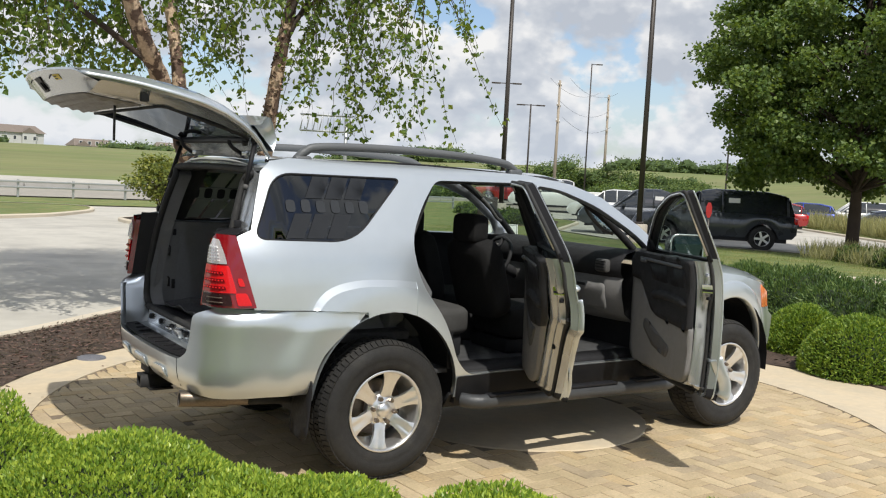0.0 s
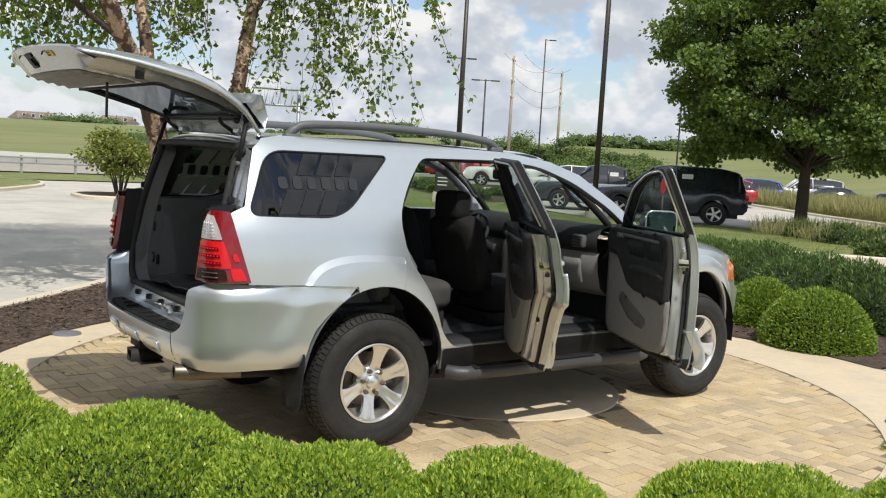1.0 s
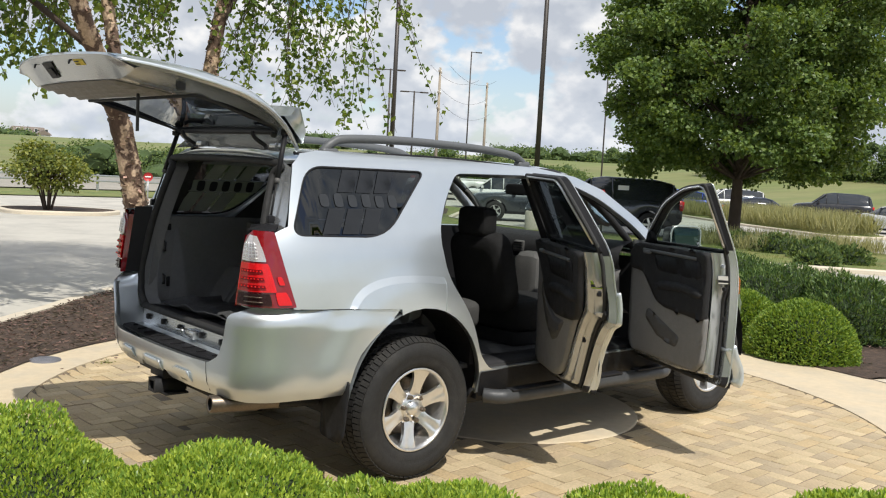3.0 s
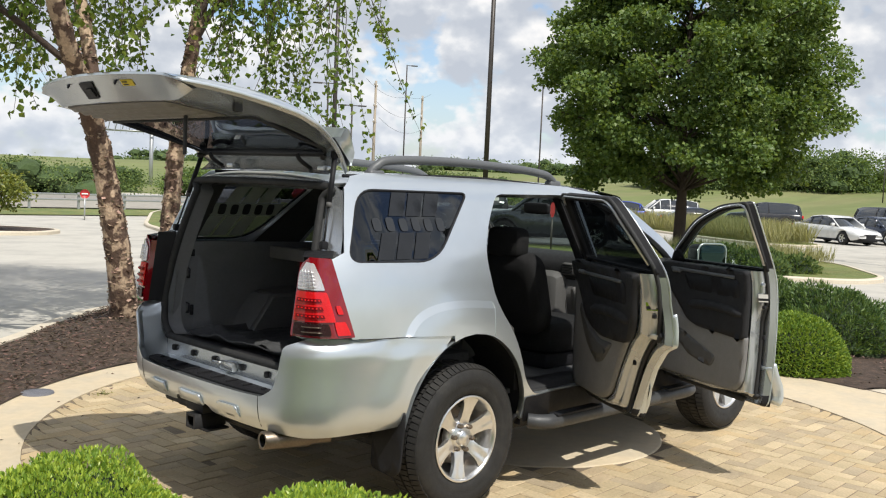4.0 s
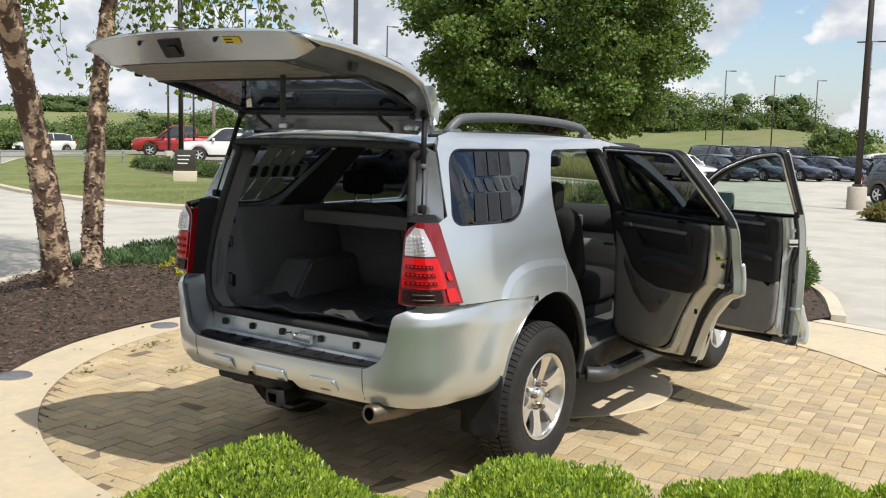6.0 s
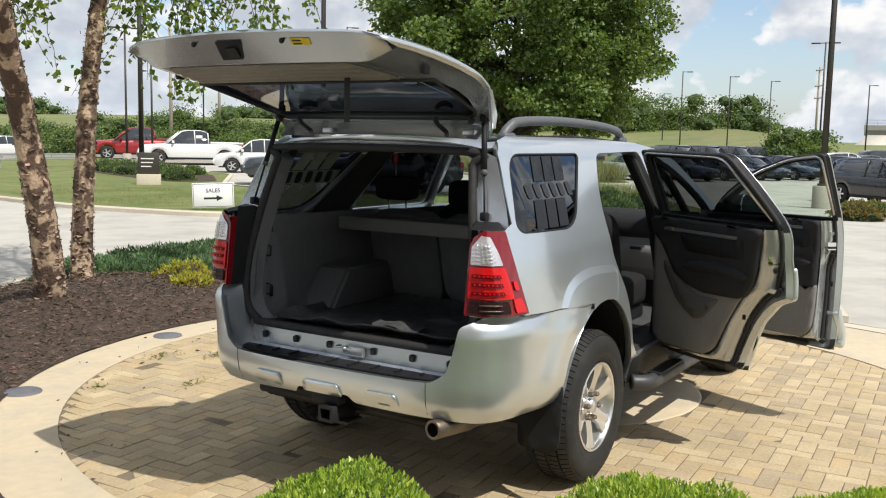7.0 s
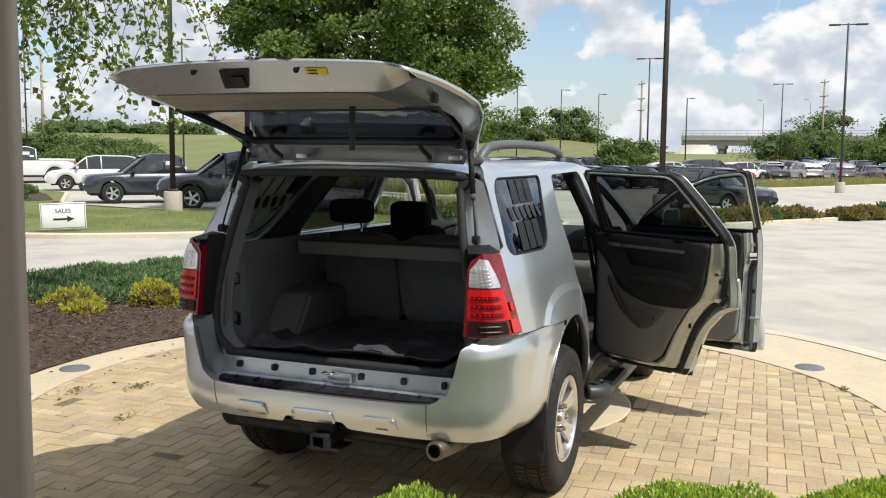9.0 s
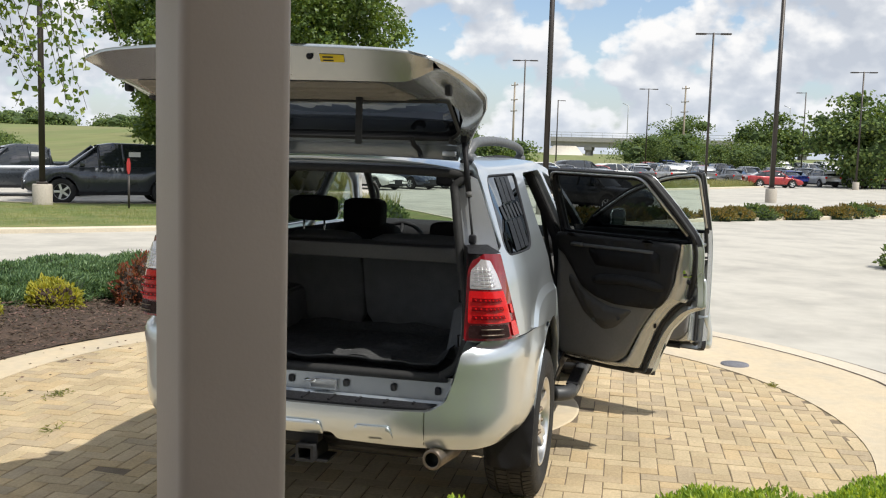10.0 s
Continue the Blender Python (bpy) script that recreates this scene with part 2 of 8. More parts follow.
CONCRETE = material("concrete_band", (0.57, 0.47, 0.325), 0.85, vary=0.10, scale=3.0, bump=0.15, bump_scale=110, second=(0.50, 0.43, 0.32), blend=(0.42, 0.7))
ROAD = material("concrete_road", (0.47, 0.445, 0.39), 0.9, vary=0.10, scale=0.9, bump=0.15, bump_scale=60, second=(0.37, 0.35, 0.31), blend=(0.44, 0.70))
KERB = material("concrete_kerb", (0.58, 0.51, 0.40), 0.85, vary=0.12, scale=4.0, bump=0.15, bump_scale=90)
PAVER = material("paver", (0.52, 0.40, 0.235), 0.88, vary=0.24, scale=11.0, bump=0.4, bump_scale=130, random_hue=0.06, palette=((0.50, 0.39, 0.24), (0.53, 0.415, 0.255), (0.475, 0.365, 0.22), (0.51, 0.40, 0.25), (0.42, 0.335, 0.22), (0.545, 0.435, 0.27), (0.50, 0.38, 0.215), (0.44, 0.345, 0.215)))
PAVER_JOINED = material("paver_joined", (0.52, 0.40, 0.235), 0.88, vary=0.24, scale=11.0, bump=0.4, bump_scale=130, island=0.06, palette=((0.50, 0.39, 0.24), (0.53, 0.415, 0.255), (0.475, 0.365, 0.22), (0.51, 0.40, 0.25), (0.42, 0.335, 0.22), (0.545, 0.435, 0.27), (0.50, 0.38, 0.215), (0.44, 0.345, 0.215)))
SAND = material("joint_sand", (0.20, 0.155, 0.105), 0.95, vary=0.3, scale=20, bump=0.3, bump_scale=200)
MULCH = material("mulch", (0.055, 0.036, 0.025), 0.95, vary=0.5, scale=14, bump=0.8, bump_scale=60, second=(0.09, 0.057, 0.040), blend=(0.45, 0.65))
CHIP = material("mulch_chip", (0.115, 0.082, 0.058), 0.95, island=0.75)
GRASS = material("lawn", (0.13, 0.17, 0.045), 0.9, vary=0.3, scale=1.4, bump=0.8, bump_scale=90, second=(0.20, 0.20, 0.065), blend=(0.42, 0.62))
FIELD = material("field_grass", (0.15, 0.178, 0.055), 0.95, vary=0.25, scale=0.05, bump=0.6, bump_scale=3.0, second=(0.18, 0.185, 0.07), blend=(0.42, 0.58), aniso=(0.5, 2.5, 1))
DRY_BLADE = leaf_material("weed_blade", (0.22, 0.24, 0.08), 0.6, 0.4)
BLADE = leaf_material("grass_blade", (0.16, 0.21, 0.055), 0.6, 0.35)
BOX_LEAF = leaf_material("boxwood_leaf", (0.27, 0.385, 0.062), 0.4, 0.45, 0.32)
# near-black green paints the shade deep inside the shrubs
SHRUB_SHADE = material("shrub_inner_shade", (0.02, 0.035, 0.01), 0.9, vary=0.4, scale=30, bump=0.6, bump_scale=60)
BALL_LEAF = leaf_material("dense_box_leaf", (0.18, 0.275, 0.045), 0.45, 0.45, 0.28)
YEW_LEAF = leaf_material("yew_leaf", (0.105, 0.175, 0.05), 0.5, 0.5, 0.2)
JUNIPER_LEAF = leaf_material("juniper_leaf", (0.12, 0.205, 0.095), 0.6, 0.5, 0.2)
SPIREA_LEAF = leaf_material("golden_leaf", (0.36, 0.36, 0.06), 0.5, 0.35, 0.35)
KERB_LEAF = leaf_material("kerb_shrub_leaf", (0.19, 0.155, 0.05), 0.6, 0.5, 0.3)
RED_LEAF = leaf_material("red_leaf", (0.20, 0.07, 0.035), 0.5, 0.45, 0.3)
MAPLE_LEAF = leaf_material("maple_leaf", (0.105, 0.165, 0.036), 0.5, 0.36, 0.28)
BIRCH_LEAF = leaf_material("birch_leaf", (0.11, 0.17, 0.03), 0.4, 0.45, 0.4)
SHRUB_LEAF = leaf_material("island_shrub_leaf", (0.15, 0.18, 0.035), 0.5, 0.45, 0.3)
# leaf colour lightened in place of haze over the distance
FAR_LEAF = leaf_material("far_leaf", (0.105, 0.160, 0.045), 0.8, 0.5, 0.2)
# darker green of inner masses, the shade within the crowns as colour
FAR_SHADE = material("far_foliage_shade", (0.050, 0.080, 0.024), 0.95, vary=0.4, scale=2.5, bump=0.8, bump_scale=5)
DRY_LEAF = leaf_material("dry_grass", (0.30, 0.30, 0.15), 0.7, 0.35, 0.3)
BARK = material("birch_bark", (0.47, 0.345, 0.235), 0.9, vary=0.4, scale=8.0, bump=0.9, bump_scale=22, second=(0.105, 0.066, 0.046), blend=(0.46, 0.52), aniso=(1, 1, 0.8))
BARK_PALE = material("peeling_bark", (0.30, 0.215, 0.15), 0.85, vary=0.3, scale=20, island=0.5)
BARK_DARK = material("dark_bark", (0.07, 0.05, 0.038), 0.95, vary=0.35, scale=9, bump=0.9, bump_scale=30)
POST_PAINT = material("taupe_paint", (0.36, 0.30, 0.25), 0.5, vary=0.05, scale=2.0, bump=0.04, bump_scale=200)
POLE = material("bronze_pole", (0.055, 0.047, 0.042), 0.45, 0.3, vary=0.1, scale=3.0)
FOOTING = material("footing_concrete", (0.42, 0.38, 0.32), 0.9, vary=0.2, scale=4, bump=0.3, bump_scale=40)
WOOD = material("grey_wood_pole", (0.33, 0.28, 0.22), 0.9, vary=0.2, scale=2, bump=0.3, bump_scale=30, aniso=(6, 6, 0.4))
SIGN_RED = material("sign_red", (0.5, 0.03, 0.03), 0.5)
GALV = material("galvanised_steel", (0.45, 0.46, 0.46), 0.45, 0.7, vary=0.1, scale=5)
BRIDGE = material("bridge_concrete", (0.35, 0.34, 0.32), 0.9, vary=0.15, scale=0.3)
HIGHWAY = material("highway_concrete", (0.31, 0.285, 0.24), 0.9, vary=0.15, scale=0.3, bump=0.1, bump_scale=20)
BRIDGE_PALE = material("bridge_abutment", (0.60, 0.56, 0.48), 0.9, vary=0.12, scale=0.3)
SIDING = material("house_siding", (0.50, 0.50, 0.49), 0.8, vary=0.06, scale=0.8)
SHINGLE = material("roof_shingle", (0.19, 0.155, 0.13), 0.9, vary=0.15, scale=2)
WINDOW_DARK = material("window_dark", (0.03, 0.035, 0.04), 0.1, coat=1.0)
GRATE = material("well_lid", (0.20, 0.20, 0.22), 0.6, 0.3, vary=0.2, scale=30, bump=0.3, bump_scale=300)
COVER_FABRIC = material("cargo_cover", (0.17, 0.165, 0.158), 0.85, vary=0.1, scale=20, bump=0.15, bump_scale=500)
MAT_RUBBER = material("cargo_mat", (0.055, 0.056, 0.058), 0.6, vary=0.25, scale=10, bump=0.5, bump_scale=25)
CAR_PAINTS = {k: material("paint_" + k, c, 0.3, m, vary=0.02, scale=2, coat=1.0) for k, c, m in (
    ("white", (0.72, 0.72, 0.70), 0.0), ("black", (0.012, 0.012, 0.014), 0.2), ("charcoal", (0.045, 0.052, 0.062), 0.4),
    ("red", (0.33, 0.016, 0.016), 0.2), ("blue", (0.012, 0.045, 0.36), 0.3), ("silver", (0.42, 0.43, 0.44), 0.6),
    ("navy", (0.02, 0.03, 0.06), 0.4), ("green", (0.015, 0.035, 0.034), 0.4), ("deep_red", (0.35, 0.02, 0.02), 0.2), ("grey", (0.16, 0.165, 0.17), 0.5))}
CAR_GLASS = material("car_window", (0.02, 0.024, 0.028), 0.04, coat=1.0)
HEADLAMP = material("headlamp", (0.6, 0.62, 0.65), 0.1, 0.6, coat=1.0)


# ---- mesh helpers ----
def part(name, bm, mtl, parent=None, label="", smooth=True, angle=40.0):
    """Links a bmesh as one mesh object under a thing or a part."""
    me = bpy.data.meshes.new(name)
    if smooth:
        for f in bm.faces:
            f.smooth = True
        lim = radians(angle)
        for e in bm.edges:
            if len(e.link_faces) == 2 and e.calc_face_angle(0.0) > lim:
                e.smooth = False
    bm.to_mesh(me)
    bm.free()
    ob = new(name, me)
    for x in (mtl if isinstance(mtl, (list, tuple)) else [mtl]):
        me.materials.append(x)
    if parent:
        ob.parent = parent
    if label:
        ob["label"] = label
    return ob


def arrays(name, verts, faces, mtl, parent=None, label="", smooth=False):
    me = bpy.data.meshes.new(name)
    me.from_pydata([tuple(v) for v in verts] if not isinstance(verts, np.ndarray) else verts.tolist(), [], faces if not isinstance(faces, np.ndarray) else faces.tolist())
    if smooth:
        me.polygons.foreach_set("use_smooth", [True] * len(me.polygons))
    me.update()
    ob = new(name, me)
    me.materials.append(mtl)
    if parent:
        ob.parent = parent
    if label:
        ob["label"] = label
    return ob


def empty(name, at=(0, 0, 0), turn=0.0):
    ob = new(name)
    ob.empty_display_size = 0.2
    ob.matrix_world = pose(*at, 0, 0, turn)
    return ob


def rounded(pts, r, n=4):
    """The polygon with its corners rounded by radius r (a number or one per corner)."""
    out = []
    k = len(pts)
    for i in range(k):
        p0, p, p1 = (Vector(pts[j % k][:2]) for j in (i - 1, i, i + 1))
        rr = r[i] if isinstance(r, (list, tuple)) else r
        a, b = (p0 - p), (p1 - p)
        d = min(rr, a.length * 0.45, b.length * 0.45)
        if d < 1e-4:
            out.append(tuple(p))
            continue
        s, e = p + a.normalized() * d, p + b.normalized() * d
        for j in range(n + 1):
            t = j / n
            q = s * (1 - t) ** 2 + p * 2 * t * (1 - t) + e * t * t
            out.append((q.x, q.y))
    return out


def inside(poly, x, y):
    px, py = np.array([p[0] for p in poly]), np.array([p[1] for p in poly])
    qx, qy = np.roll(px, -1), np.roll(py, -1)
    res = np.zeros(len(x), bool)
    for a, b, c, d in zip(px, py, qx, qy):
        if b == d:
            continue
        hit = ((b > y) != (d > y)) & (x < (c - a) * (y - b) / (d - b) + a)
        res ^= hit
    return res


def seg_dist(poly, x, y):
    best = np.full(len(x), 9e9)
    k = len(poly)
    for i in range(k):
        a, b = np.array(poly[i][:2]), np.array(poly[(i + 1) % k][:2])
        d = b - a
        l2 = max(1e-12, d @ d)
        t = np.clip(((x - a[0]) * d[0] + (y - a[1]) * d[1]) / l2, 0, 1)
        best = np.minimum(best, np.hypot(x - a[0] - t * d[0], y - a[1] - t * d[1]))
    return best


def thicken(bm, faces, d):
    """Gives a sheet a second face at depth d behind it, and closes the rim."""
    bm.normal_update()
    vs = list({v for f in faces for v in f.verts})
    twin = {v: bm.verts.new(v.co - v.normal * d) for v in vs}
    rim = [(e, e.link_loops[0]) for e in {e for f in faces for e in f.edges} if len(e.link_faces) == 1]
    pairs = [(lp.vert, lp.link_loop_next.vert) for e, lp in rim]
    for f in faces:
        bm.faces.new([twin[v] for v in reversed(f.verts)])
    for a, b in pairs:
        bm.faces.new((b, a, twin[a], twin[b]))


def sheet(outer, holes=(), step=0.06, fn=None, thick=0.0, bm=None):
    """A smooth sheet: a flat outline with holes, filled with a fine net and bent by fn(u, v) -> (x, y, z)."""
    verts, edges, loops = [], [], []
    for lp in (outer, *holes):
        pts = []
        k = len(lp)
        for i in range(k):
            a, b = np.array(lp[i][:2], float), np.array(lp[(i + 1) % k][:2], float)
            n = max(1, int(np.ceil(np.hypot(*(b - a)) / step)))
            pts += [a + (b - a) * j / n for j in range(n)]
        n0 = len(verts)
        verts += pts
        edges += [(n0 + i, n0 + (i + 1) % len(pts)) for i in range(len(pts))]
        loops.append(pts)
    arr = np.array(verts)
    lo, hi = arr.min(0), arr.max(0)
    gx, gy = np.meshgrid(np.arange(lo[0] + step / 2, hi[0], step), np.arange(lo[1] + step / 2, hi[1], step))
    gx = gx + (np.arange(gx.shape[0]) % 2)[:, None] * step * 0.5
    gx, gy = gx.ravel(), gy.ravel()
    ok = inside(loops[0], gx, gy) & (seg_dist(loops[0], gx, gy) > step * 0.45)
    for h in loops[1:]:
        ok &= ~inside(h, gx, gy) & (seg_dist(h, gx, gy) > step * 0.45)
    verts += list(np.c_[gx[ok], gy[ok]])
    res = mathutils.geometry.delaunay_2d_cdt([Vector(v) for v in verts], edges, [], 0, 1e-5)
    pv = np.array([tuple(v) for v in res[0]])
    tris = [t for t in res[2] if len(t) == 3]
    cen = np.array([pv[list(t)].mean(0) for t in tris])
    keep = inside(loops[0], cen[:, 0], cen[:, 1])
    for h in loops[1:]:
        keep &= ~inside(h, cen[:, 0], cen[:, 1])
    bm = bm or bmesh.new()
    bv = {}
    faces = []
    for t, good in zip(tris, keep):
        if not good:
            continue
        vs = []
        for i in t:
            if i not in bv:
                u, v = pv[i]
                bv[i] = bm.verts.new(fn(float(u), float(v)) if fn else (u, v, 0))
            vs.append(bv[i])
        try:
            faces.append(bm.faces.new(vs))
        except ValueError:
            pass
    if thick:
        thicken(bm, faces, thick)
    return bm


def box_bm(lo, hi, bevel=0.0, seg=2, bm=None, m=None):
    own = bmesh.new()
    bmesh.ops.create_cube(own, size=1.0)
    c, s = (Vector(lo) + Vector(hi)) / 2, Vector(hi) - Vector(lo)
    bmesh.ops.transform(own, matrix=Matrix.Translation(c) @ Matrix.Diagonal((*s, 1)), verts=own.verts)
    if bevel:
        bmesh.ops.bevel(own, geom=list(own.edges), offset=bevel, segments=seg, affect="EDGES", profile=0.5)
    if m is not None:
        bmesh.ops.transform(own, matrix=m, verts=own.verts)
    return merge(bm, own)


def merge(bm, own):
    if bm is None:
        return own
    me = bpy.data.meshes.new("tmp")
    own.to_mesh(me)
    own.free()
    bm.from_mesh(me)
    bpy.data.meshes.remove(me)
    return bm


def tube(points, radius, sides=10, closed=False, bm=None, caps=True):
    """A tube along points; radius is a number or one per point."""
    bm = bm or bmesh.new()
    pts = [Vector(p) for p in points]
    k = len(pts)
    rings = []
    up = None
    for i, p in enumerate(pts):
        a = pts[i - 1] if (i or closed) else p
        b = pts[(i + 1) % k] if (i < k - 1 or closed) else p
        d = (b - a).normalized()
        if up is None:
            up = d.orthogonal().normalized()
        up = (up - d * up.dot(d)).normalized()
        side = d.cross(up)
        r = radius[i] if isinstance(radius, (list, tuple, np.ndarray)) else radius
        rings.append([bm.verts.new(p + (up * math.cos(w) + side * math.sin(w)) * r) for w in (math.tau * j / sides for j in range(sides))])
    for i in range(k if closed else k - 1):
        a, b = rings[i], rings[(i + 1) % k]
        shift = 0
        if closed and i == k - 1:
            shift = min(range(sides), key=lambda s: (a[0].co - b[s].co).length)
        for j in range(sides):
            bm.faces.new((a[j], a[(j + 1) % sides], b[(j + 1 + shift) % sides], b[(j + shift) % sides]))
    if caps and not closed:
        bm.faces.new(rings[0][::-1])
        bm.faces.new(rings[-1])
    return bm


def smooth_path(pts, n=6, closed=False):
    """Catmull-Rom through the points."""
    p = [Vector(q) for q in pts]
    k = len(p)
    out = []
    for i in range(k if closed else k - 1):
        a, b, c, d = (p[(i + j) % k] if closed else p[max(0, min(k - 1, i + j))] for j in (-1, 0, 1, 2))
        for s in range(n):
            t = s / n
            out.append(0.5 * ((2 * b) + (c - a) * t + (2 * a - 5 * b + 4 * c - d) * t * t + (3 * b - a - 3 * c + d) * t ** 3))
    if not closed:
        out.append(p[-1])
    return out


def lathe(profile, axis_m, sides=48, bm=None, closed=False):
    """Turns profile (r, h) round the z axis of axis_m."""
    bm = bm or bmesh.new()
    rings = []
    for r, h in profile:
        rings.append([bm.verts.new(axis_m @ Vector((r * math.cos(w), r * math.sin(w), h))) for w in (math.tau * j / sides for j in range(sides))])
    n = len(profile)
    for i in range(n if closed else n - 1):
        a, b = rings[i], rings[(i + 1) % n]
        for j in range(sides):
            bm.faces.new((a[j], a[(j + 1) % sides], b[(j + 1) % sides], b[j]))
    return bm


def strip(a, b, n=1, bm=None, thick=0.0):
    """A ruled band between two polylines of the same length."""
    bm = bm or bmesh.new()
    rows = [[bm.verts.new(Vector(p).lerp(Vector(q), j / n)) for j in range(n + 1)] for p, q in zip(a, b)]
    fs = [bm.faces.new((rows[i][j], rows[i][j + 1], rows[i + 1][j + 1], rows[i + 1][j])) for i in range(len(rows) - 1) for j in range(n)]
    if thick:
        thicken(bm, fs, thick)
    return bm


def pillow(lo, hi, bulge=0.25, m=None, bm=None, n=6):
    """A cushion: a box with round corners and swelling faces."""
    own = bmesh.new()
    bmesh.ops.create_cube(own, size=2.0)
    bmesh.ops.subdivide_edges(own, edges=list(own.edges), cuts=n, use_grid_fill=True)
    c, s = (Vector(lo) + Vector(hi)) / 2, (Vector(hi) - Vector(lo)) / 2
    for v in own.verts:
        p = v.co
        q = Vector([math.copysign(abs(t) ** 1.0, t) for t in p])
        big = (abs(q.x) ** 6 + abs(q.y) ** 6 + abs(q.z) ** 6) ** (1 / 6)
        q = q / big * (1 - bulge * 0.2 + bulge * 0.2 * (1 - q.x * q.x) * (1 - q.y * q.y))
        v.co = Vector((c.x + q.x * s.x, c.y + q.y * s.y, c.z + q.z * s.z))
    if m is not None:
        bmesh.ops.transform(own, matrix=m, verts=own.verts)
    return merge(bm, own)


def rest_height(x, y):
    """The ground falls gently away from the plaza."""
    d = math.hypot(x + 3.5, y + 3.5)
    rise = min(1.0, max(0.0, (x - 92.0) / 55.0))
    side = min(1.0, max(0.0, (32.0 - y) / 18.0))
    return -min(0.36, 0.0135 * max(0.0, d - 9.0)) + 1.3 * rise * rise * (3 - 2 * rise) * side


# ---- ground and setting ----
PLAZA, R_PAVE = Vector((1.40, 0.25)), 3.0


def structure(ob, label, category):
    return tagged(ob, label, category, kind="structure")


def ground_sheet():
    """One sheet out to the horizon: flat by the drive, a grassy rise past the highway."""
    rads = [0.0, 4, 8, 12, 16, 20, 24, 28, 32, 36, 42, 50, 60, 72, 85, 100, 115, 130, 145, 160, 180, 205, 235, 280, 350, 500, 800, 1400, 2600]
    sides = 120
    vs, fs = [(-3.5, -3.5, -0.10)], []
    for r in rads[1:]:
        for j in range(sides):
            a = math.tau * j / sides
            x, y = -3.5 + r * math.cos(a), -3.5 + r * math.sin(a)
            deg = math.degrees(a)
            left = float(np.interp(deg, [8, 14, 50, 66, 140, 150, 360], [0.25, 1.0, 1.0, 0.78, 0.78, 0.25, 0.25]))
            t = min(1.0, max(0.0, (r - 92) / 115))
            z = -0.10 + rest_height(x, y) + 5.6 * left * t * t * (3 - 2 * t)
            z += 0.5 * t * noise.noise(Vector((x * 0.012, y * 0.012, 0)))
            z += 0.004 * max(0.0, r - 235)
            vs.append((x, y, z))
    for i in range(len(rads) - 1):
        for j in range(sides):
            k = (j + 1) % sides
            if i == 0:
                fs.append((0, 1 + j, 1 + k))
            else:
                b, c = 1 + (i - 1) * sides, 1 + i * sides
                fs.append((b + j, c + j, c + k, b + k))
    return structure(arrays("ground", vs, fs, FIELD, smooth=True), "dry green field grass rising to a low ridge", "ground")


ground_sheet()


def flat(name, pts, mtl, lift, label, category, step=1.5, thick=0.0, holes=(), relief=None, r=0.0):
    base = rounded(pts, r) if r else pts

    def place(u, v):
        return (u, v, rest_height(u, v) + lift + (relief(u, v) if relief else 0.0))
    bm = sheet(base, holes, step, place)
    bm.normal_update()
    if thick or relief:
        bmesh.ops.recalc_face_normals(bm, faces=bm.faces)
        up = sum(f.normal.z for f in bm.faces)
        if up < 0:
            bmesh.ops.reverse_faces(bm, faces=bm.faces)
        bm.normal_update()
    if thick:
        edges = [e for e in bm.edges if len(e.link_faces) == 1]
        got = bmesh.ops.extrude_edge_only(bm, edges=edges)
        for v in (g for g in got["geom"] if isinstance(g, bmesh.types.BMVert)):
            v.co.z -= thick
    return structure(part(name, bm, mtl, smooth=relief is not None), label, category)


def ring_pts(c, r, n=72, a0=0.0, a1=360.0):
    return [(c[0] + r * math.cos(radians(a0 + (a1 - a0) * i / n)), c[1] + r * math.sin(radians(a0 + (a1 - a0) * i / n))) for i in range(n if a1 - a0 >= 360 else n + 1)]


# concrete drive and lots all round
flat("road", ring_pts((10, 8), 92, 60), ROAD, -0.035, "pale worn concrete drive and parking lot", "road", step=4.0)

BED_OUT = [(-2.9, 3.2), (-1.25, 3.95), (0.04, 5.12), (0.73, 5.9), (1.66, 6.78), (2.8, 7.35), (4.5, 7.5), (6.5, 6.9), (8.5, 5.4), (9.5, 3.0), (9.2, 0.9), (7.7, -0.45), (5.65, -1.12)]


def band_radius(deg):
    """Outer radius of the concrete band round the pavers: wide on the drive's side, narrow by the hedge."""
    d = deg % 360
    pts = [(0, 3.90), (30, 3.55), (70, 3.40), (110, 3.42), (150, 3.42), (180, 3.42), (200, 3.26), (230, 3.24), (258, 3.26), (275, 3.55), (300, 3.95), (330, 4.12), (360, 3.90)]
    return float(np.interp(d, [p[0] for p in pts], [p[1] for p in pts]))


BAND_EDGE = [(PLAZA.x + band_radius(a) * math.cos(radians(a)), PLAZA.y + band_radius(a) * math.sin(radians(a))) for a in range(0, 360, 4)]
flat("concrete_band", BAND_EDGE, CONCRETE, 0.004, "tan concrete band round the paved circle", "pavement", step=0.4, thick=0.10, holes=[ring_pts(PLAZA, R_PAVE, 90)])
flat("paver_bed", ring_pts(PLAZA, R_PAVE + 0.02, 90), SAND, -0.0045, "sandy bed in the joints between pavers", "pavement", step=0.6)
DISC = Vector((1.61, 0.01))
structure(part("concrete_disc", lathe([(0.0, 0.004), (0.935, 0.004), (0.95, 0.0), (0.95, -0.05)], pose(DISC.x, DISC.y, 0), 64), CONCRETE), "round tan concrete slab in the pavers", "pavement")
# drive gutter: a second ring with a fine joint on the drive's side
def ring_at(off, z, a0=279, a1=354):
    return [(PLAZA.x + (band_radius(a) + off) * math.cos(radians(a)), PLAZA.y + (band_radius(a) + off) * math.sin(radians(a)), z) for a in range(a0, a1, 3)]


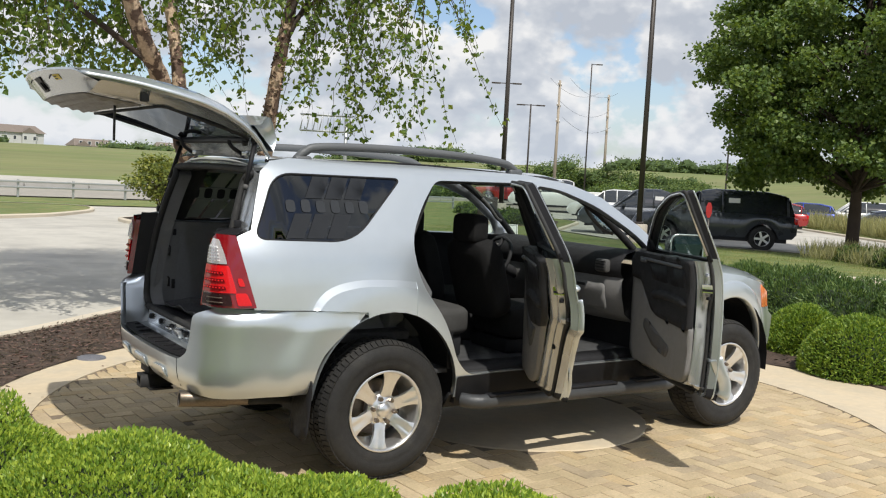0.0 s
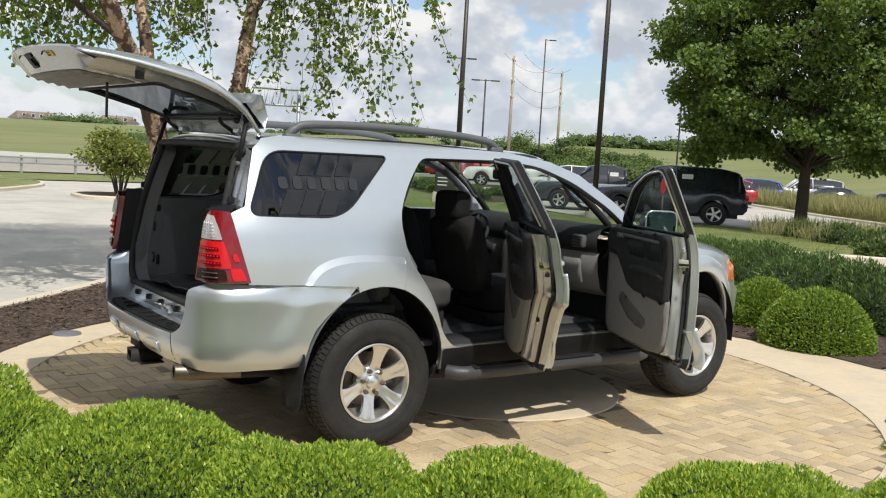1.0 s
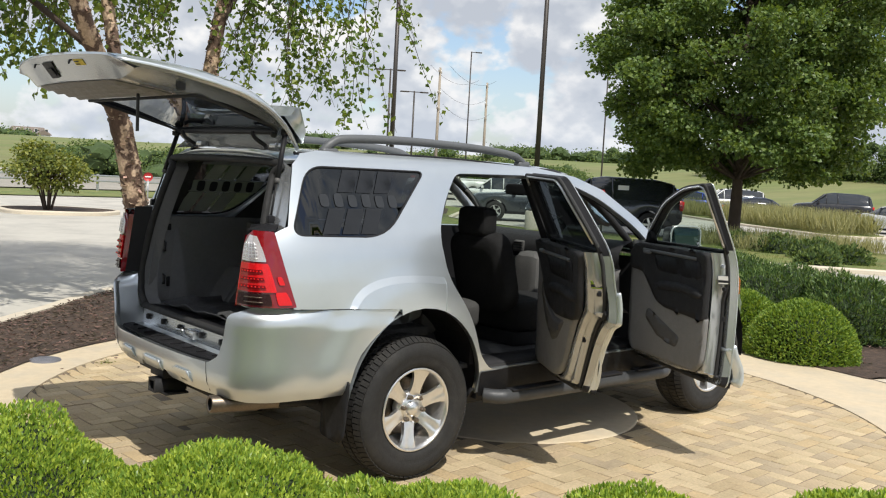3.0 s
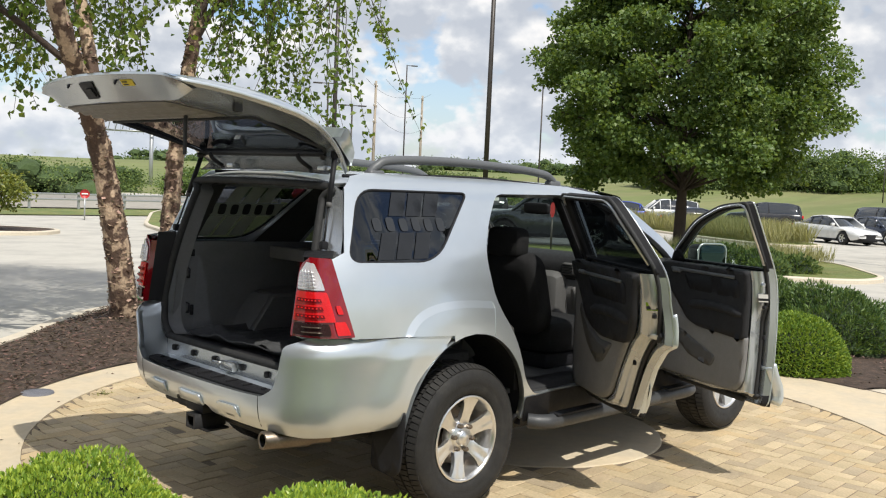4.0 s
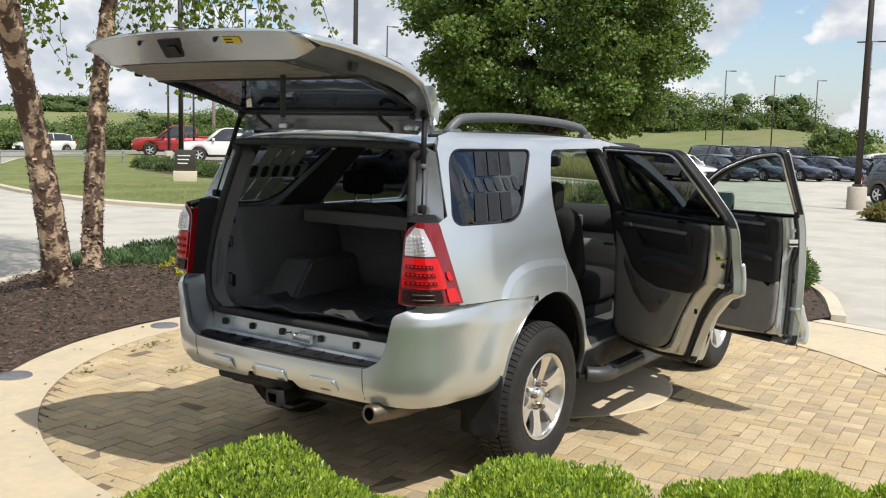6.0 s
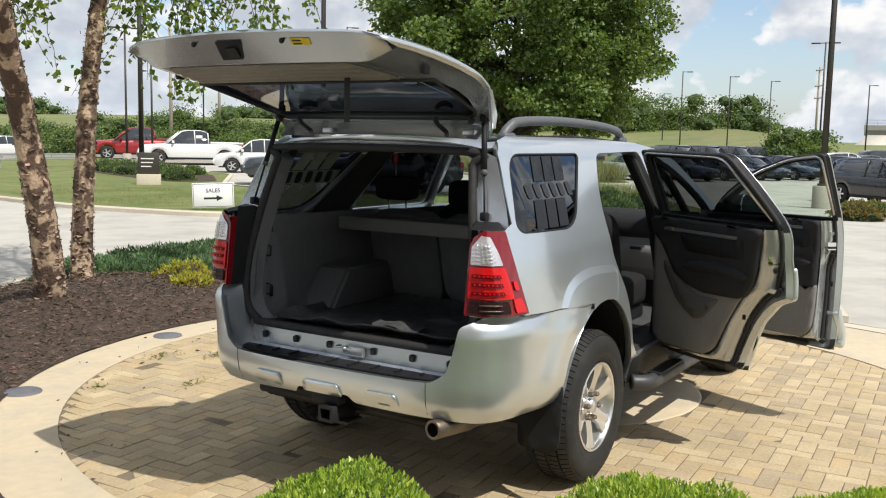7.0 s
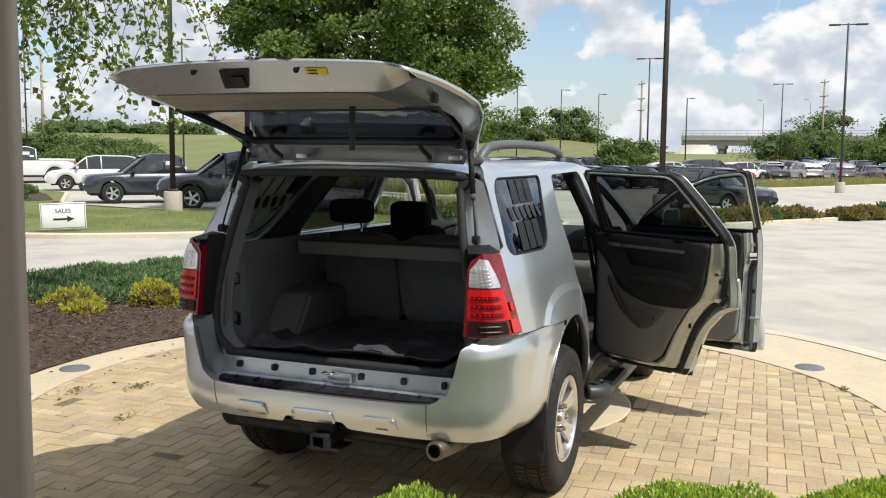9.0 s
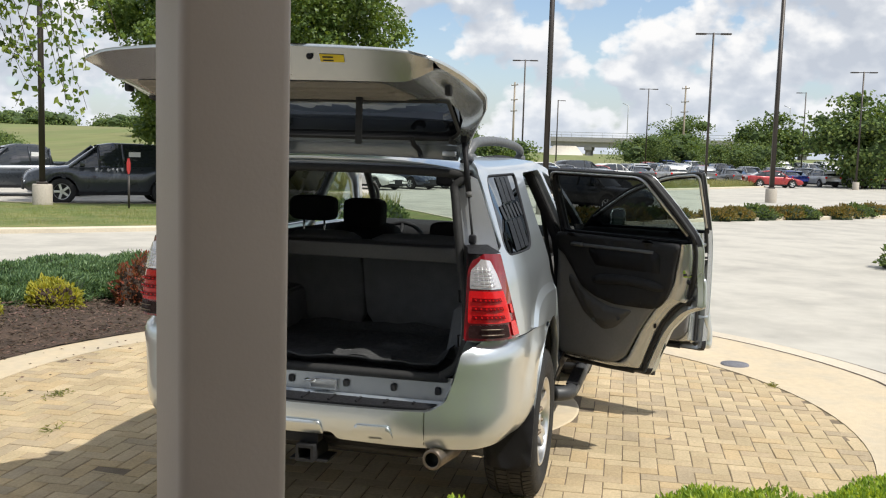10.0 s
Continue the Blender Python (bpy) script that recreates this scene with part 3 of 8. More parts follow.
GUTTER = [(x, y) for x, y, z in ring_at(0.020, 0.0) + ring_at(0.29, 0.0)[::-1]]
structure(part("gutter_joint", strip(ring_at(0.282, -0.003), ring_at(0.385, -0.027), 1), MULCH), "dark sealed joint along the gutter", "road joint")
structure(part("band_joint", strip(ring_at(-0.006, 0.0065), ring_at(0.022, 0.0065), 1), MULCH), "dark joint between band and gutter", "road joint")
flat("gutter", GUTTER, KERB, -0.004, "pale concrete gutter along the drive", "pavement", step=0.4, thick=0.08)


def mound(u, v):
    d = math.hypot(u - 1.8, v - 5.2)
    e = math.hypot(u - 6.8, v - 1.5)
    # the mulch runs out level with its edges
    k = min(1.0, float(seg_dist(inner + BED_OUT, np.array([u]), np.array([v]))[0]) / 0.75)
    k = k * k * (3 - 2 * k)
    return k * (0.20 * math.exp(-(d / 1.7) ** 2) + 0.10 * math.exp(-(e / 1.6) ** 2)) + 0.012 * noise.noise(Vector((u * 6, v * 6, 0)))


inner = [(PLAZA.x + (band_radius(a) - 0.02) * math.cos(radians(a)), PLAZA.y + (band_radius(a) - 0.02) * math.sin(radians(a))) for a in range(-18, 172, 5)]
flat("planting_bed", inner + BED_OUT, MULCH, 0.014, "dark brown shredded bark mulch bed", "mulch bed", step=0.22, relief=mound)
near_bed = ([(PLAZA.x + 3.22 * math.cos(radians(a)), PLAZA.y + 3.22 * math.sin(radians(a))) for a in range(186, 276, 5)]
            + [(PLAZA.x + 4.55 * math.cos(radians(a)), PLAZA.y + 4.55 * math.sin(radians(a))) for a in range(275, 185, -5)])
flat("hedge_bed", near_bed, MULCH, -0.012, "dark bark mulch under the hedge", "mulch bed", step=0.25)
def bed_kerb():
    """Low concrete edge between bed and drive."""
    pts = smooth_path([(x, y, 0) for x, y in BED_OUT], 5)
    a = [(p.x, p.y, rest_height(p.x, p.y) + 0.03) for p in pts]
    out = []
    for i, p in enumerate(pts):
        d = (pts[min(i + 1, len(pts) - 1)] - pts[max(i - 1, 0)]).normalized()
        q = p + Vector((-d.y, d.x, 0)) * 0.14
        out.append((q.x, q.y, rest_height(q.x, q.y) + 0.03))
    bm = strip(a, out, 1)
    bm.normal_update()
    got = bmesh.ops.extrude_face_region(bm, geom=list(bm.faces))
    for v in (g for g in got["geom"] if isinstance(g, bmesh.types.BMVert)):
        v.co.z -= 0.09
    return structure(part("bed_kerb", bm, KERB, smooth=False), "low pale concrete edge of the bed", "kerb")


bed_kerb()


def island(name, pts, label, mtl=GRASS, kerb=0.16, r=1.2):
    """A raised planted island with a real kerb round it."""
    base = rounded(pts, r, 5)
    flat(name, base, mtl, 0.07, label, "lawn", step=1.2, thick=0.12)
    pth = [Vector((x, y, 0)) for x, y in base]
    k = len(pth)
    cx = sum(p.x for p in pth) / k
    outer = []
    area = sum(pth[i].x * pth[(i + 1) % k].y - pth[(i + 1) % k].x * pth[i].y for i in range(k))
    sign = 1.0 if area > 0 else -1.0
    for i, p in enumerate(pth):
        d = (pth[(i + 1) % k] - pth[i - 1]).normalized()
        outer.append(p + Vector((d.y, -d.x, 0)) * kerb * sign)
    bm = bmesh.new()
    lift = 0.085
    rows = []
    for p, q in zip(pth, outer):
        g = rest_height(p.x, p.y)
        rows.append([bm.verts.new(c) for c in ((p.x, p.y, g + lift), (q.x * 0.8 + p.x * 0.2, q.y * 0.8 + p.y * 0.2, g + lift), (q.x, q.y, g + lift - 0.03), (q.x, q.y, g - 0.06))])
    for i in range(k):
        for j in range(3):
            bm.faces.new((rows[i][j], rows[(i + 1) % k][j], rows[(i + 1) % k][j + 1], rows[i][j + 1]))
    structure(part(name + "_kerb", bm, KERB, smooth=False), "pale concrete kerb", "kerb")


island("lawn_1", [(12.1, 23.6), (10.9, 17.7), (11.2, 13.7), (12.4, 11.9), (14.3, 10.1), (18.0, 6.2), (19.4, 4.5), (21.5, 4.6), (26.4, 7.6), (27.9, 9.5), (24.5, 14.0), (21.3, 19.0), (22.6, 24.6), (25.2, 27.0), (30.2, 31.6), (31.0, 38.0), (37.5, 49.0), (46.0, 62.0), (40.0, 62.0), (29.0, 52.0), (19.5, 39.0), (14.2, 29.5)], "mown green lawn with dry patches")
island("lawn_6", [(23.4, 0.4), (30.0, -3.0), (37.0, -10.0), (44.0, -20.0), (46.0, -18.5), (38.8, -8.2), (31.5, -1.4), (25.5, 1.9), (23.6, 1.5)], "mulched strip with low shrubs along the drive", mtl=MULCH, r=0.5)
island("lawn_2", [(-14.0, 21.0), (0.5, 25.2), (3.6, 28.2), (6.0, 32.5), (6.4, 35.0), (4.5, 36.2), (-16.0, 36.2)], "mown green lawn by the entrance")
island("lawn_3", [(5.4, 24.3), (7.6, 23.6), (9.0, 25.2), (7.8, 27.4), (5.6, 26.8)], "small mulched traffic island", mtl=MULCH, r=0.8)
island("lawn_4", [(55.0, 4.0), (62.0, -0.6), (80.0, -9.0), (81.5, -6.0), (64.0, 2.6), (57.0, 7.0)], "strip of tall dry grass between lots")
island("lawn_5", [(37.0, 14.9), (39.5, 13.6), (42.0, 15.5), (47.5, 23.0), (50.5, 30.5), (48.0, 32.0), (44.5, 27.0), (40.6, 21.5)], "strip of tall feather grass between lots")
flat("shrub_bed", [(22.4, 27.2), (24.2, 26.4), (28.4, 31.0), (29.3, 36.8), (27.6, 39.0), (25.2, 35.6), (23.2, 30.0)], MULCH, 0.085, "mulched bed round the entrance sign", "mulch bed", step=0.8, r=0.6)
# highway past the entrance
flat("highway", [(-120, 44.5), (48, 44.5), (60, 62), (-120, 62)], HIGHWAY, 0.02, "grey concrete highway", "road", step=9.0)
flat("verge", [(-90, 36.5), (30, 37.0), (30, 43.5), (-90, 43.5)], GRASS, 0.01, "strip of mown grass by the highway", "lawn", step=4.0)


# ---- the silver SUV: x forward, rear axle at x = 0, ground at z = 0 ----
suv = tagged(empty("suv"), "silver SUV parked with tailgate and two side doors open", "car")
ZT = np.linspace(0.2, 1.9, 681)
_raw = np.interp(ZT, [0.20, 0.35, 0.45, 0.55, 0.75, 0.95, 1.10, 1.22, 1.31, 1.66, 1.70, 1.73, 1.76], [0.80, 0.84, 0.87, 0.893, 0.905, 0.905, 0.898, 0.882, 0.852, 0.683, 0.655, 0.62, 0.55])
_k = np.exp(-0.5 * (np.arange(-30, 31) * 0.0025 / 0.02) ** 2)
_pad = np.pad(_raw, 30, mode="edge")
YT = np.convolve(_pad, _k / _k.sum(), mode="valid")
R_TYRE, HUB_Z, BASE = 0.388, 0.385, 2.79


def side_y(x, z):
    """Half width of the body at x and height z."""
    y = float(np.interp(z, ZT, YT))
    t = min(1.0, max(0.0, (-0.50 - x) / 0.55))
    y -= 0.14 * t ** 2.2
    t = min(1.0, max(0.0, (x - 2.35) / 1.25))
    y -= 0.26 * t ** 2.4
    return y + flare(x, z)


def flare(x, z):
    """Soft swell of the body round the wheels."""
    out = 0.0
    for cx in (0.0, BASE):
        d = math.hypot(x - cx, (z - 0.45) * 0.97)
        s = min(1.0, max(0.0, (0.72 - d) / 0.16))
        out += 0.020 * s * s * (3 - 2 * s)
    return out


def right(off=0.0):
    return lambda u, v: (u, -(side_y(u, v) - off), v)


def left(off=0.0):
    return lambda u, v: (u, side_y(u, v) - off, v)


def arch(cx, a0, a1, n=14, rx=0.455, rz=0.49, cz=0.45):
    return [(cx + rx * math.cos(radians(a0 + (a1 - a0) * i / n)), cz + rz * math.sin(radians(a0 + (a1 - a0) * i / n))) for i in range(n + 1)]


QWIN = rounded([(-0.615, 1.652), (0.150, 1.652), (-0.215, 1.305), (-0.765, 1.315)], [0.10, 0.05, 0.14, 0.07], 6)
REAR_OPEN = rounded([(0.385, 1.655), (1.04, 1.665), (1.085, 1.20), (1.09, 0.55), (0.53, 0.55), (0.445, 0.64), (0.36, 0.86), (0.19, 1.08), (0.140, 1.31), (0.25, 1.50)], [0.05, 0.05, 0.1, 0.06, 0.05, 0.05, 0.1, 0.08, 0.1, 0.1], 4)
FRONT_OPEN = rounded([(1.135, 1.655), (1.32, 1.635), (1.60, 1.54), (1.88, 1.37), (2.03, 1.22), (2.02, 1.05), (1.99, 0.55), (1.16, 0.55)], [0.04, 0.08, 0.1, 0.1, 0.06, 0.1, 0.06, 0.06], 4)
SIDE_OUT = ([(-0.86, 0.968), (-0.46, 0.958), (-0.18, 0.942)] + arch(0.0, 108, -4, 16) + [(0.46, 0.42), (2.32, 0.42)] + arch(BASE, 184, -4, 20)
            + [(3.26, 0.40), (3.38, 0.37), (3.46, 0.42), (3.55, 0.52), (3.56, 0.74), (3.44, 0.79), (3.37, 0.93), (3.24, 1.02), (2.92, 1.085), (2.25, 1.155), (2.20, 1.19),
               (1.93, 1.42), (1.66, 1.595), (1.42, 1.672), (1.10, 1.715), (0.37, 1.735), (-0.50, 1.735), (-0.62, 1.715), (-0.685, 1.66), (-0.735, 1.50), (-0.775, 1.36), (-0.80, 1.335), (-0.76, 1.20), (-0.72, 1.05), (-0.70, 0.99)])
# behind the lamp the panel ends on the lamp's front edge
SIDE_OUT = [(-0.772, 0.966)] + SIDE_OUT[1:-4] + [(-0.852, 1.325), (-0.836, 1.22), (-0.797, 1.06)]


def body_sides():
    part("side_panel", sheet(SIDE_OUT, [QWIN, REAR_OPEN, FRONT_OPEN], 0.028, right(), 0.035), SILVER, suv, angle=30)
    lw1 = rounded([(0.42, 1.645), (1.04, 1.655), (1.06, 1.28), (0.20, 1.28)], 0.05)
    lw2 = rounded([(1.14, 1.645), (1.32, 1.625), (1.60, 1.53), (1.88, 1.36), (1.98, 1.24), (1.14, 1.26)], 0.05)
    part("side_panel", sheet(SIDE_OUT, [QWIN, lw1, lw2], 0.06, left(), -0.035), SILVER, suv, angle=30)
    for hole, mt in ((QWIN, GLASS_DARK), (lw1, GLASS_DARK), (lw2, GLASS)):
        g = part("side_window", sheet(hole, [], 0.08, left(0.012)), mt, suv, "side window glass")
    g = part("quarter_window", sheet(QWIN, [], 0.07, right(0.008)), GLASS_DARK, suv, "dark privacy glass quarter window")
    # black seal round the quarter glass
    loop = [right(0.006)(u, v) for u, v in QWIN]
    part("window_seal", tube(loop, 0.007, 6, True), BLACK_TRIM, suv)
    loop = [left(0.006)(u, v) for u, v in QWIN]
    part("window_seal", tube(loop, 0.007, 6, True), BLACK_TRIM, suv)
    # lettering and stripes on the quarter glass as plain shapes
    for side, off, bars, word in ((right, 0.004, DECAL, DECAL_WORD), (left, 0.022, DECAL_LIGHT, DECAL_BLACK)):
        for z0, z1, xs in ((1.53, 1.645, -0.46), (1.325, 1.45, -0.60)):
            for i in range(3):
                x = xs + 0.115 * i
                sh = (z1 - z0) * 0.55
                part("window_stripe", sheet([(x, z0), (x + 0.098, z0), (x + 0.098 + sh, z1), (x + sh, z1)], [], 0.06, side(off)), bars, suv)
        if side is left:
            part("window_stripe", sheet([(-0.62, 1.452), (-0.06, 1.452), (-0.02, 1.527), (-0.60, 1.527)], [], 0.06, side(off - 0.004)), bars, suv)
        for i in range(6):
            x = -0.575 + 0.086 * i
            h = 0.066 if i % 2 else 0.062
            part("window_mark", sheet(rounded([(x, 1.457), (x + 0.052, 1.457), (x + 0.052, 1.457 + h), (x, 1.457 + h)], 0.018, 3), [], 0.05, side(off)), word, suv)
    # black rubber seals round the door openings, silver sills coloured dark for shade
    for hole in (REAR_OPEN, FRONT_OPEN):
        loop = [right(0.045)(u, v) for u, v in hole]
        part("door_seal", tube(loop, 0.014, 8, True), RUBBER, suv)
    part("sill_plate", strip([(0.50, -0.86, 0.555), (2.02, -0.86, 0.555)], [(0.50, -0.70, 0.565), (2.02, -0.70, 0.565)], 2, None, 0.02), DARK_TRIM, suv)
    part("rocker", strip([(0.44, -0.865, 0.43), (2.34, -0.865, 0.43)], [(0.44, -0.80, 0.34), (2.34, -0.80, 0.34)], 2, None, 0.02), DARK_STEEL, suv)
    # pillar inside the openings
    part("b_pillar", sheet(rounded([(1.02, 1.67), (1.16, 1.67), (1.19, 1.25), (1.18, 0.54), (1.06, 0.54), (1.06, 1.25)], 0.02), [], 0.08, right(0.05), 0.05), DARK_TRIM, suv)


body_sides()


def seam_z(x):
    """Height of the joint between bumper and side panel."""
    return 0.958 - 0.016 * min(1.0, max(0.0, (x + 0.47) / 0.30))


def wheel_flares():
    """Moulded lips round the wheel openings, with a crisp outer edge."""
    rear_arc = [(v.x, v.y) for v in smooth_path([(-0.475, 0.958, 0), (-0.445, 1.015, 0), (-0.385, 1.068, 0), (-0.29, 1.103, 0), (-0.16, 1.120, 0), (0.0, 1.118, 0), (0.149, 1.104, 0)], 5)]
    hem = [(0.149, 0.912), (0.08, 0.930), (0.0, 0.938), (-0.08, 0.930), (-0.13, 0.917), (-0.150, 0.908), (-0.156, 0.9415)]
    for sg in (-1, 1):
        on = lambda off: (lambda u, v: (u, sg * (side_y(u, v) + off), v))
        # body part of the rear flare, above the bumper joint
        n = len(rear_arc)
        inset = []
        for i, (x, z) in enumerate(rear_arc):
            d = Vector((-x * 0.9 - 0.02, 0.50 - z)).normalized()
            inset.append((x + d.x * 0.046, max(z + d.y * 0.046, 0.9585 if x < -0.4 else 0)))
        inset[-1] = (0.149, inset[-1][1])
        fl = part("wheel_flare", sheet(inset + hem, [], 0.03, on(0.012), 0.004 * -sg), SILVER, suv, angle=40)
        part("flare_edge", strip([on(-0.003)(u, v) for u, v in rear_arc], [on(0.0125)(u, v) for u, v in inset], 3), SILVER, fl, angle=60)
        part("flare_end", strip([on(-0.003)(0.149, z) for z in (0.912, 1.0, 1.10)], [on(0.0155)(0.149, z) for z in (0.912, 1.0, 1.065)], 1), SILVER, fl)
        # front lip
        bm = bmesh.new()
        rows = []
        for i in range(31):
            a = radians(8 + 164 * i / 30)
            row = []
            ri = 1 / math.hypot(math.cos(a) / 0.452, math.sin(a) / 0.487)
            ro = ri + 0.12 * min(1.0, 0.25 + 0.75 * math.sin(max(0.0, a)) ** 0.6)
            for k, off in ((0.0, -0.03), (0.0, 0.013), (0.10, 0.017), (0.45, 0.016), (0.85, 0.011), (0.97, 0.007), (1.0, -0.004)):
                r = ri + (ro - ri) * k
                x, z = BASE + r * math.cos(a), 0.45 + r * math.sin(a)
                row.append(bm.verts.new((x, sg * (side_y(x, max(z, 0.46)) + off), z)))
            rows.append(row)
        for i in range(30):
            for k in range(6):
                bm.faces.new((rows[i][k], rows[i + 1][k], rows[i + 1][k + 1], rows[i][k + 1]))
        part("wheel_flare", bm, SILVER, suv, angle=35)
        # rolled hem of the rear opening
        hem2 = [(0.452 * math.cos(radians(a)), 0.45 + 0.488 * math.sin(radians(a))) for a in range(74, 177, 6)]
        part("arch_hem", strip([on(0.010)(u, max(v, 0.47)) for u, v in hem2], [on(-0.045)(u * 1.01, max(v, 0.47)) for u, v in hem2], 1), SILVER, suv)
        part("rocker_cladding", sheet(rounded([(0.47, 0.395), (2.31, 0.395), (2.33, 0.545), (0.45, 0.545)], 0.02), [], 0.08, (right if sg < 0 else left)(-0.006)), BLACK_TRIM, suv)


wheel_flares()


def roof_z(x, y):
    return 1.748 - 0.052 * (abs(y) / 0.62) ** 2.6 - 0.02 * max(0.0, (x - 0.7)) ** 2 - 0.030 * max(0.0, (-0.45 - x)) / 0.3


def roof_parts():
    out = [(-0.69, -0.60), (-0.45, -0.625), (0.4, -0.63), (1.1, -0.62), (1.42, -0.615), (1.46, 0.0), (1.42, 0.615), (1.1, 0.62), (0.4, 0.63), (-0.45, 0.625), (-0.69, 0.60), (-0.715, 0.0)]
    part("roof", sheet(out, [], 0.07, lambda u, v: (u, v, roof_z(u, v)), 0.02), SILVER, suv)
    part("headliner", sheet([(-0.66, -0.58), (1.4, -0.58), (1.4, 0.58), (-0.66, 0.58)], [], 0.12, lambda u, v: (u, v, min(1.70, roof_z(u, v) - 0.055))), PILLAR_SHADED, suv)
    # black ditch mouldings and grey rails
    for s in (-1, 1):
        pth = smooth_path([(-0.62, s * 0.575, 1.715), (0.3, s * 0.585, 1.738), (1.3, s * 0.575, 1.70)], 8)
        part("roof_moulding", tube(pth, 0.009, 6), BLACK_TRIM, suv)
        rail = smooth_path([(-0.43, s * 0.555, 1.735), (-0.39, s * 0.565, 1.775), (-0.30, s * 0.575, 1.805), (0.1, s * 0.585, 1.818), (0.6, s * 0.585, 1.808), (0.92, s * 0.575, 1.785), (1.02, s * 0.565, 1.757), (1.08, s * 0.555, 1.715)], 6)
        r = part("roof_rail", tube(rail, 0.024, 12), RACK_GREY, suv, "grey roof rack rail")
        for x in (-0.40, 1.05):
            z = roof_z(x, 0.56)
            part("rail_foot", box_bm((x - 0.055, s * 0.56 - 0.03, z - 0.01), (x + 0.05, s * 0.56 + 0.03, z + 0.045), 0.018, 3), RACK_GREY, r)
    # windscreen and bonnet
    ws = sheet([(-0.70, 0), (0.70, 0), (0.60, 1), (-0.60, 1)], [], 0.1, lambda u, v: (2.30 - 0.86 * v + 0.02 - 0.12 * (u / 0.7) ** 2 * (1 - 0.4 * v), u, 1.145 + 0.53 * v + 0.03 * v * (1 - v)))
    g = part("windscreen", ws, GLASS, suv, "clear green-tinted windscreen")
    g.visible_shadow = False
    for s in (-1, 1):
        part("a_pillar_trim", tube(smooth_path([(2.12, s * 0.70, 1.16), (1.78, s * 0.64, 1.45), (1.42, s * 0.585, 1.66), (1.2, s * 0.575, 1.69)], 5), 0.026, 8), DARK_TRIM, suv)
        part("grab_handle", tube(smooth_path([(1.86, s * 0.63, 1.36), (1.80, s * 0.60, 1.38), (1.70, s * 0.575, 1.47), (1.64, s * 0.585, 1.53)], 4), 0.013, 8), GREY_TRIM, suv)

    def hood(u, v):
        w = side_y(u, 1.09) * 0.985
        return (u, v * w, 1.155 - 0.045 * ((u - 2.2) / 1.1) - 0.10 * max(0, (u - 2.95)) ** 2 * 3.2 + 0.035 * (1 - v * v) - 0.05 * abs(v) ** 8)
    part("bonnet", sheet([(2.2, -1), (3.36, -1), (3.46, -0.5), (3.48, 0), (3.46, 0.5), (3.36, 1), (2.2, 1)], [], 0.09, hood, 0.02), SILVER, suv)
    nose = lambda u, v: (3.56 - 0.32 * (abs(u) / 0.68) ** 3.2, u, v)
    part("front_bumper", sheet([(-0.66, 0.38), (0.66, 0.38), (0.66, 0.76), (-0.66, 0.76)], [], 0.08, nose, 0.03), SILVER, suv)
    part("grille", sheet([(-0.60, 0.77), (0.60, 0.77), (0.58, 1.01), (-0.58, 1.01)], [], 0.1, lambda u, v: (3.50 - 0.28 * (abs(u) / 0.68) ** 3, u, v)), BLACK_TRIM, suv)
    for s in (-1, 1):
        part("headlamp", sheet([(3.24, 0.84), (3.395, 0.83), (3.36, 0.945), (3.24, 1.005)], [], 0.05, lambda u, v: (u, s * (side_y(u, v) + 0.006), v), 0.006), [AMBER], suv, "amber front marker lamp")
        # sealed wheel housings
        for cx in (0.0, BASE):
            arc = [(cx + 0.47 * math.cos(radians(a)), 0.45 + 0.505 * math.sin(radians(a))) for a in range(-8, 189, 14)]
            part("wheel_housing", strip([(x, s * 0.875, z) for x, z in arc], [(x, s * 0.52, z) for x, z in arc], 2), BLACK_TRIM, suv)
    part("underbody", box_bm((-0.80, -0.60, 0.42), (3.35, 0.60, 0.54), 0.03), DARK_STEEL, suv)
    part("axle_beam", tube([(0, -0.70, 0.385), (0, 0.70, 0.385)], 0.055, 12), DARK_STEEL, suv)
    part("axle_beam", tube([(BASE, -0.70, 0.385), (BASE, 0.70, 0.385)], 0.045, 12), DARK_STEEL, suv)


roof_parts()


def rear_path():
    """Plan of the rear bumper from the right wheel round to the left wheel."""
    half = [(-0.10, -0.905), (-0.30, -0.905), (-0.52, -0.902), (-0.70, -0.892), (-0.84, -0.862), (-0.935, -0.805), (-1.0, -0.72), (-1.045, -0.58), (-1.075, -0.38), (-1.088, 0.0)]
    full = half + [(x, -y) for x, y in half[-2::-1]]
    p = smooth_path([(x, y, 0) for x, y in full], 8)
    s = [0.0]
    for a, b in zip(p, p[1:]):
        s.append(s[-1] + (b - a).length)
    return np.array(s), np.array([v.x for v in p]), np.array([v.y for v in p])


RS, RX, RY = rear_path()
R_END = RS[-1]
R_CORNER = float(np.interp(-0.66, RY[:len(RY) // 2], RS[:len(RS) // 2]))


_bz = np.linspace(0.44, 1.0, 281)
_bp = np.interp(_bz, [0.44, 0.50, 0.54, 0.58, 0.64, 0.72, 0.80, 0.875, 0.912, 0.935, 0.97, 1.0], [-0.10, -0.055, -0.022, -0.006, 0.002, 0.002, 0.004, 0.010, 0.012, 0.0, -0.040, -0.075])
_g = np.exp(-0.5 * (np.arange(-12, 13) * 0.002 / 0.008) ** 2)
BUMP = np.convolve(np.pad(_bp, 12, mode="edge"), _g / _g.sum(), mode="valid")


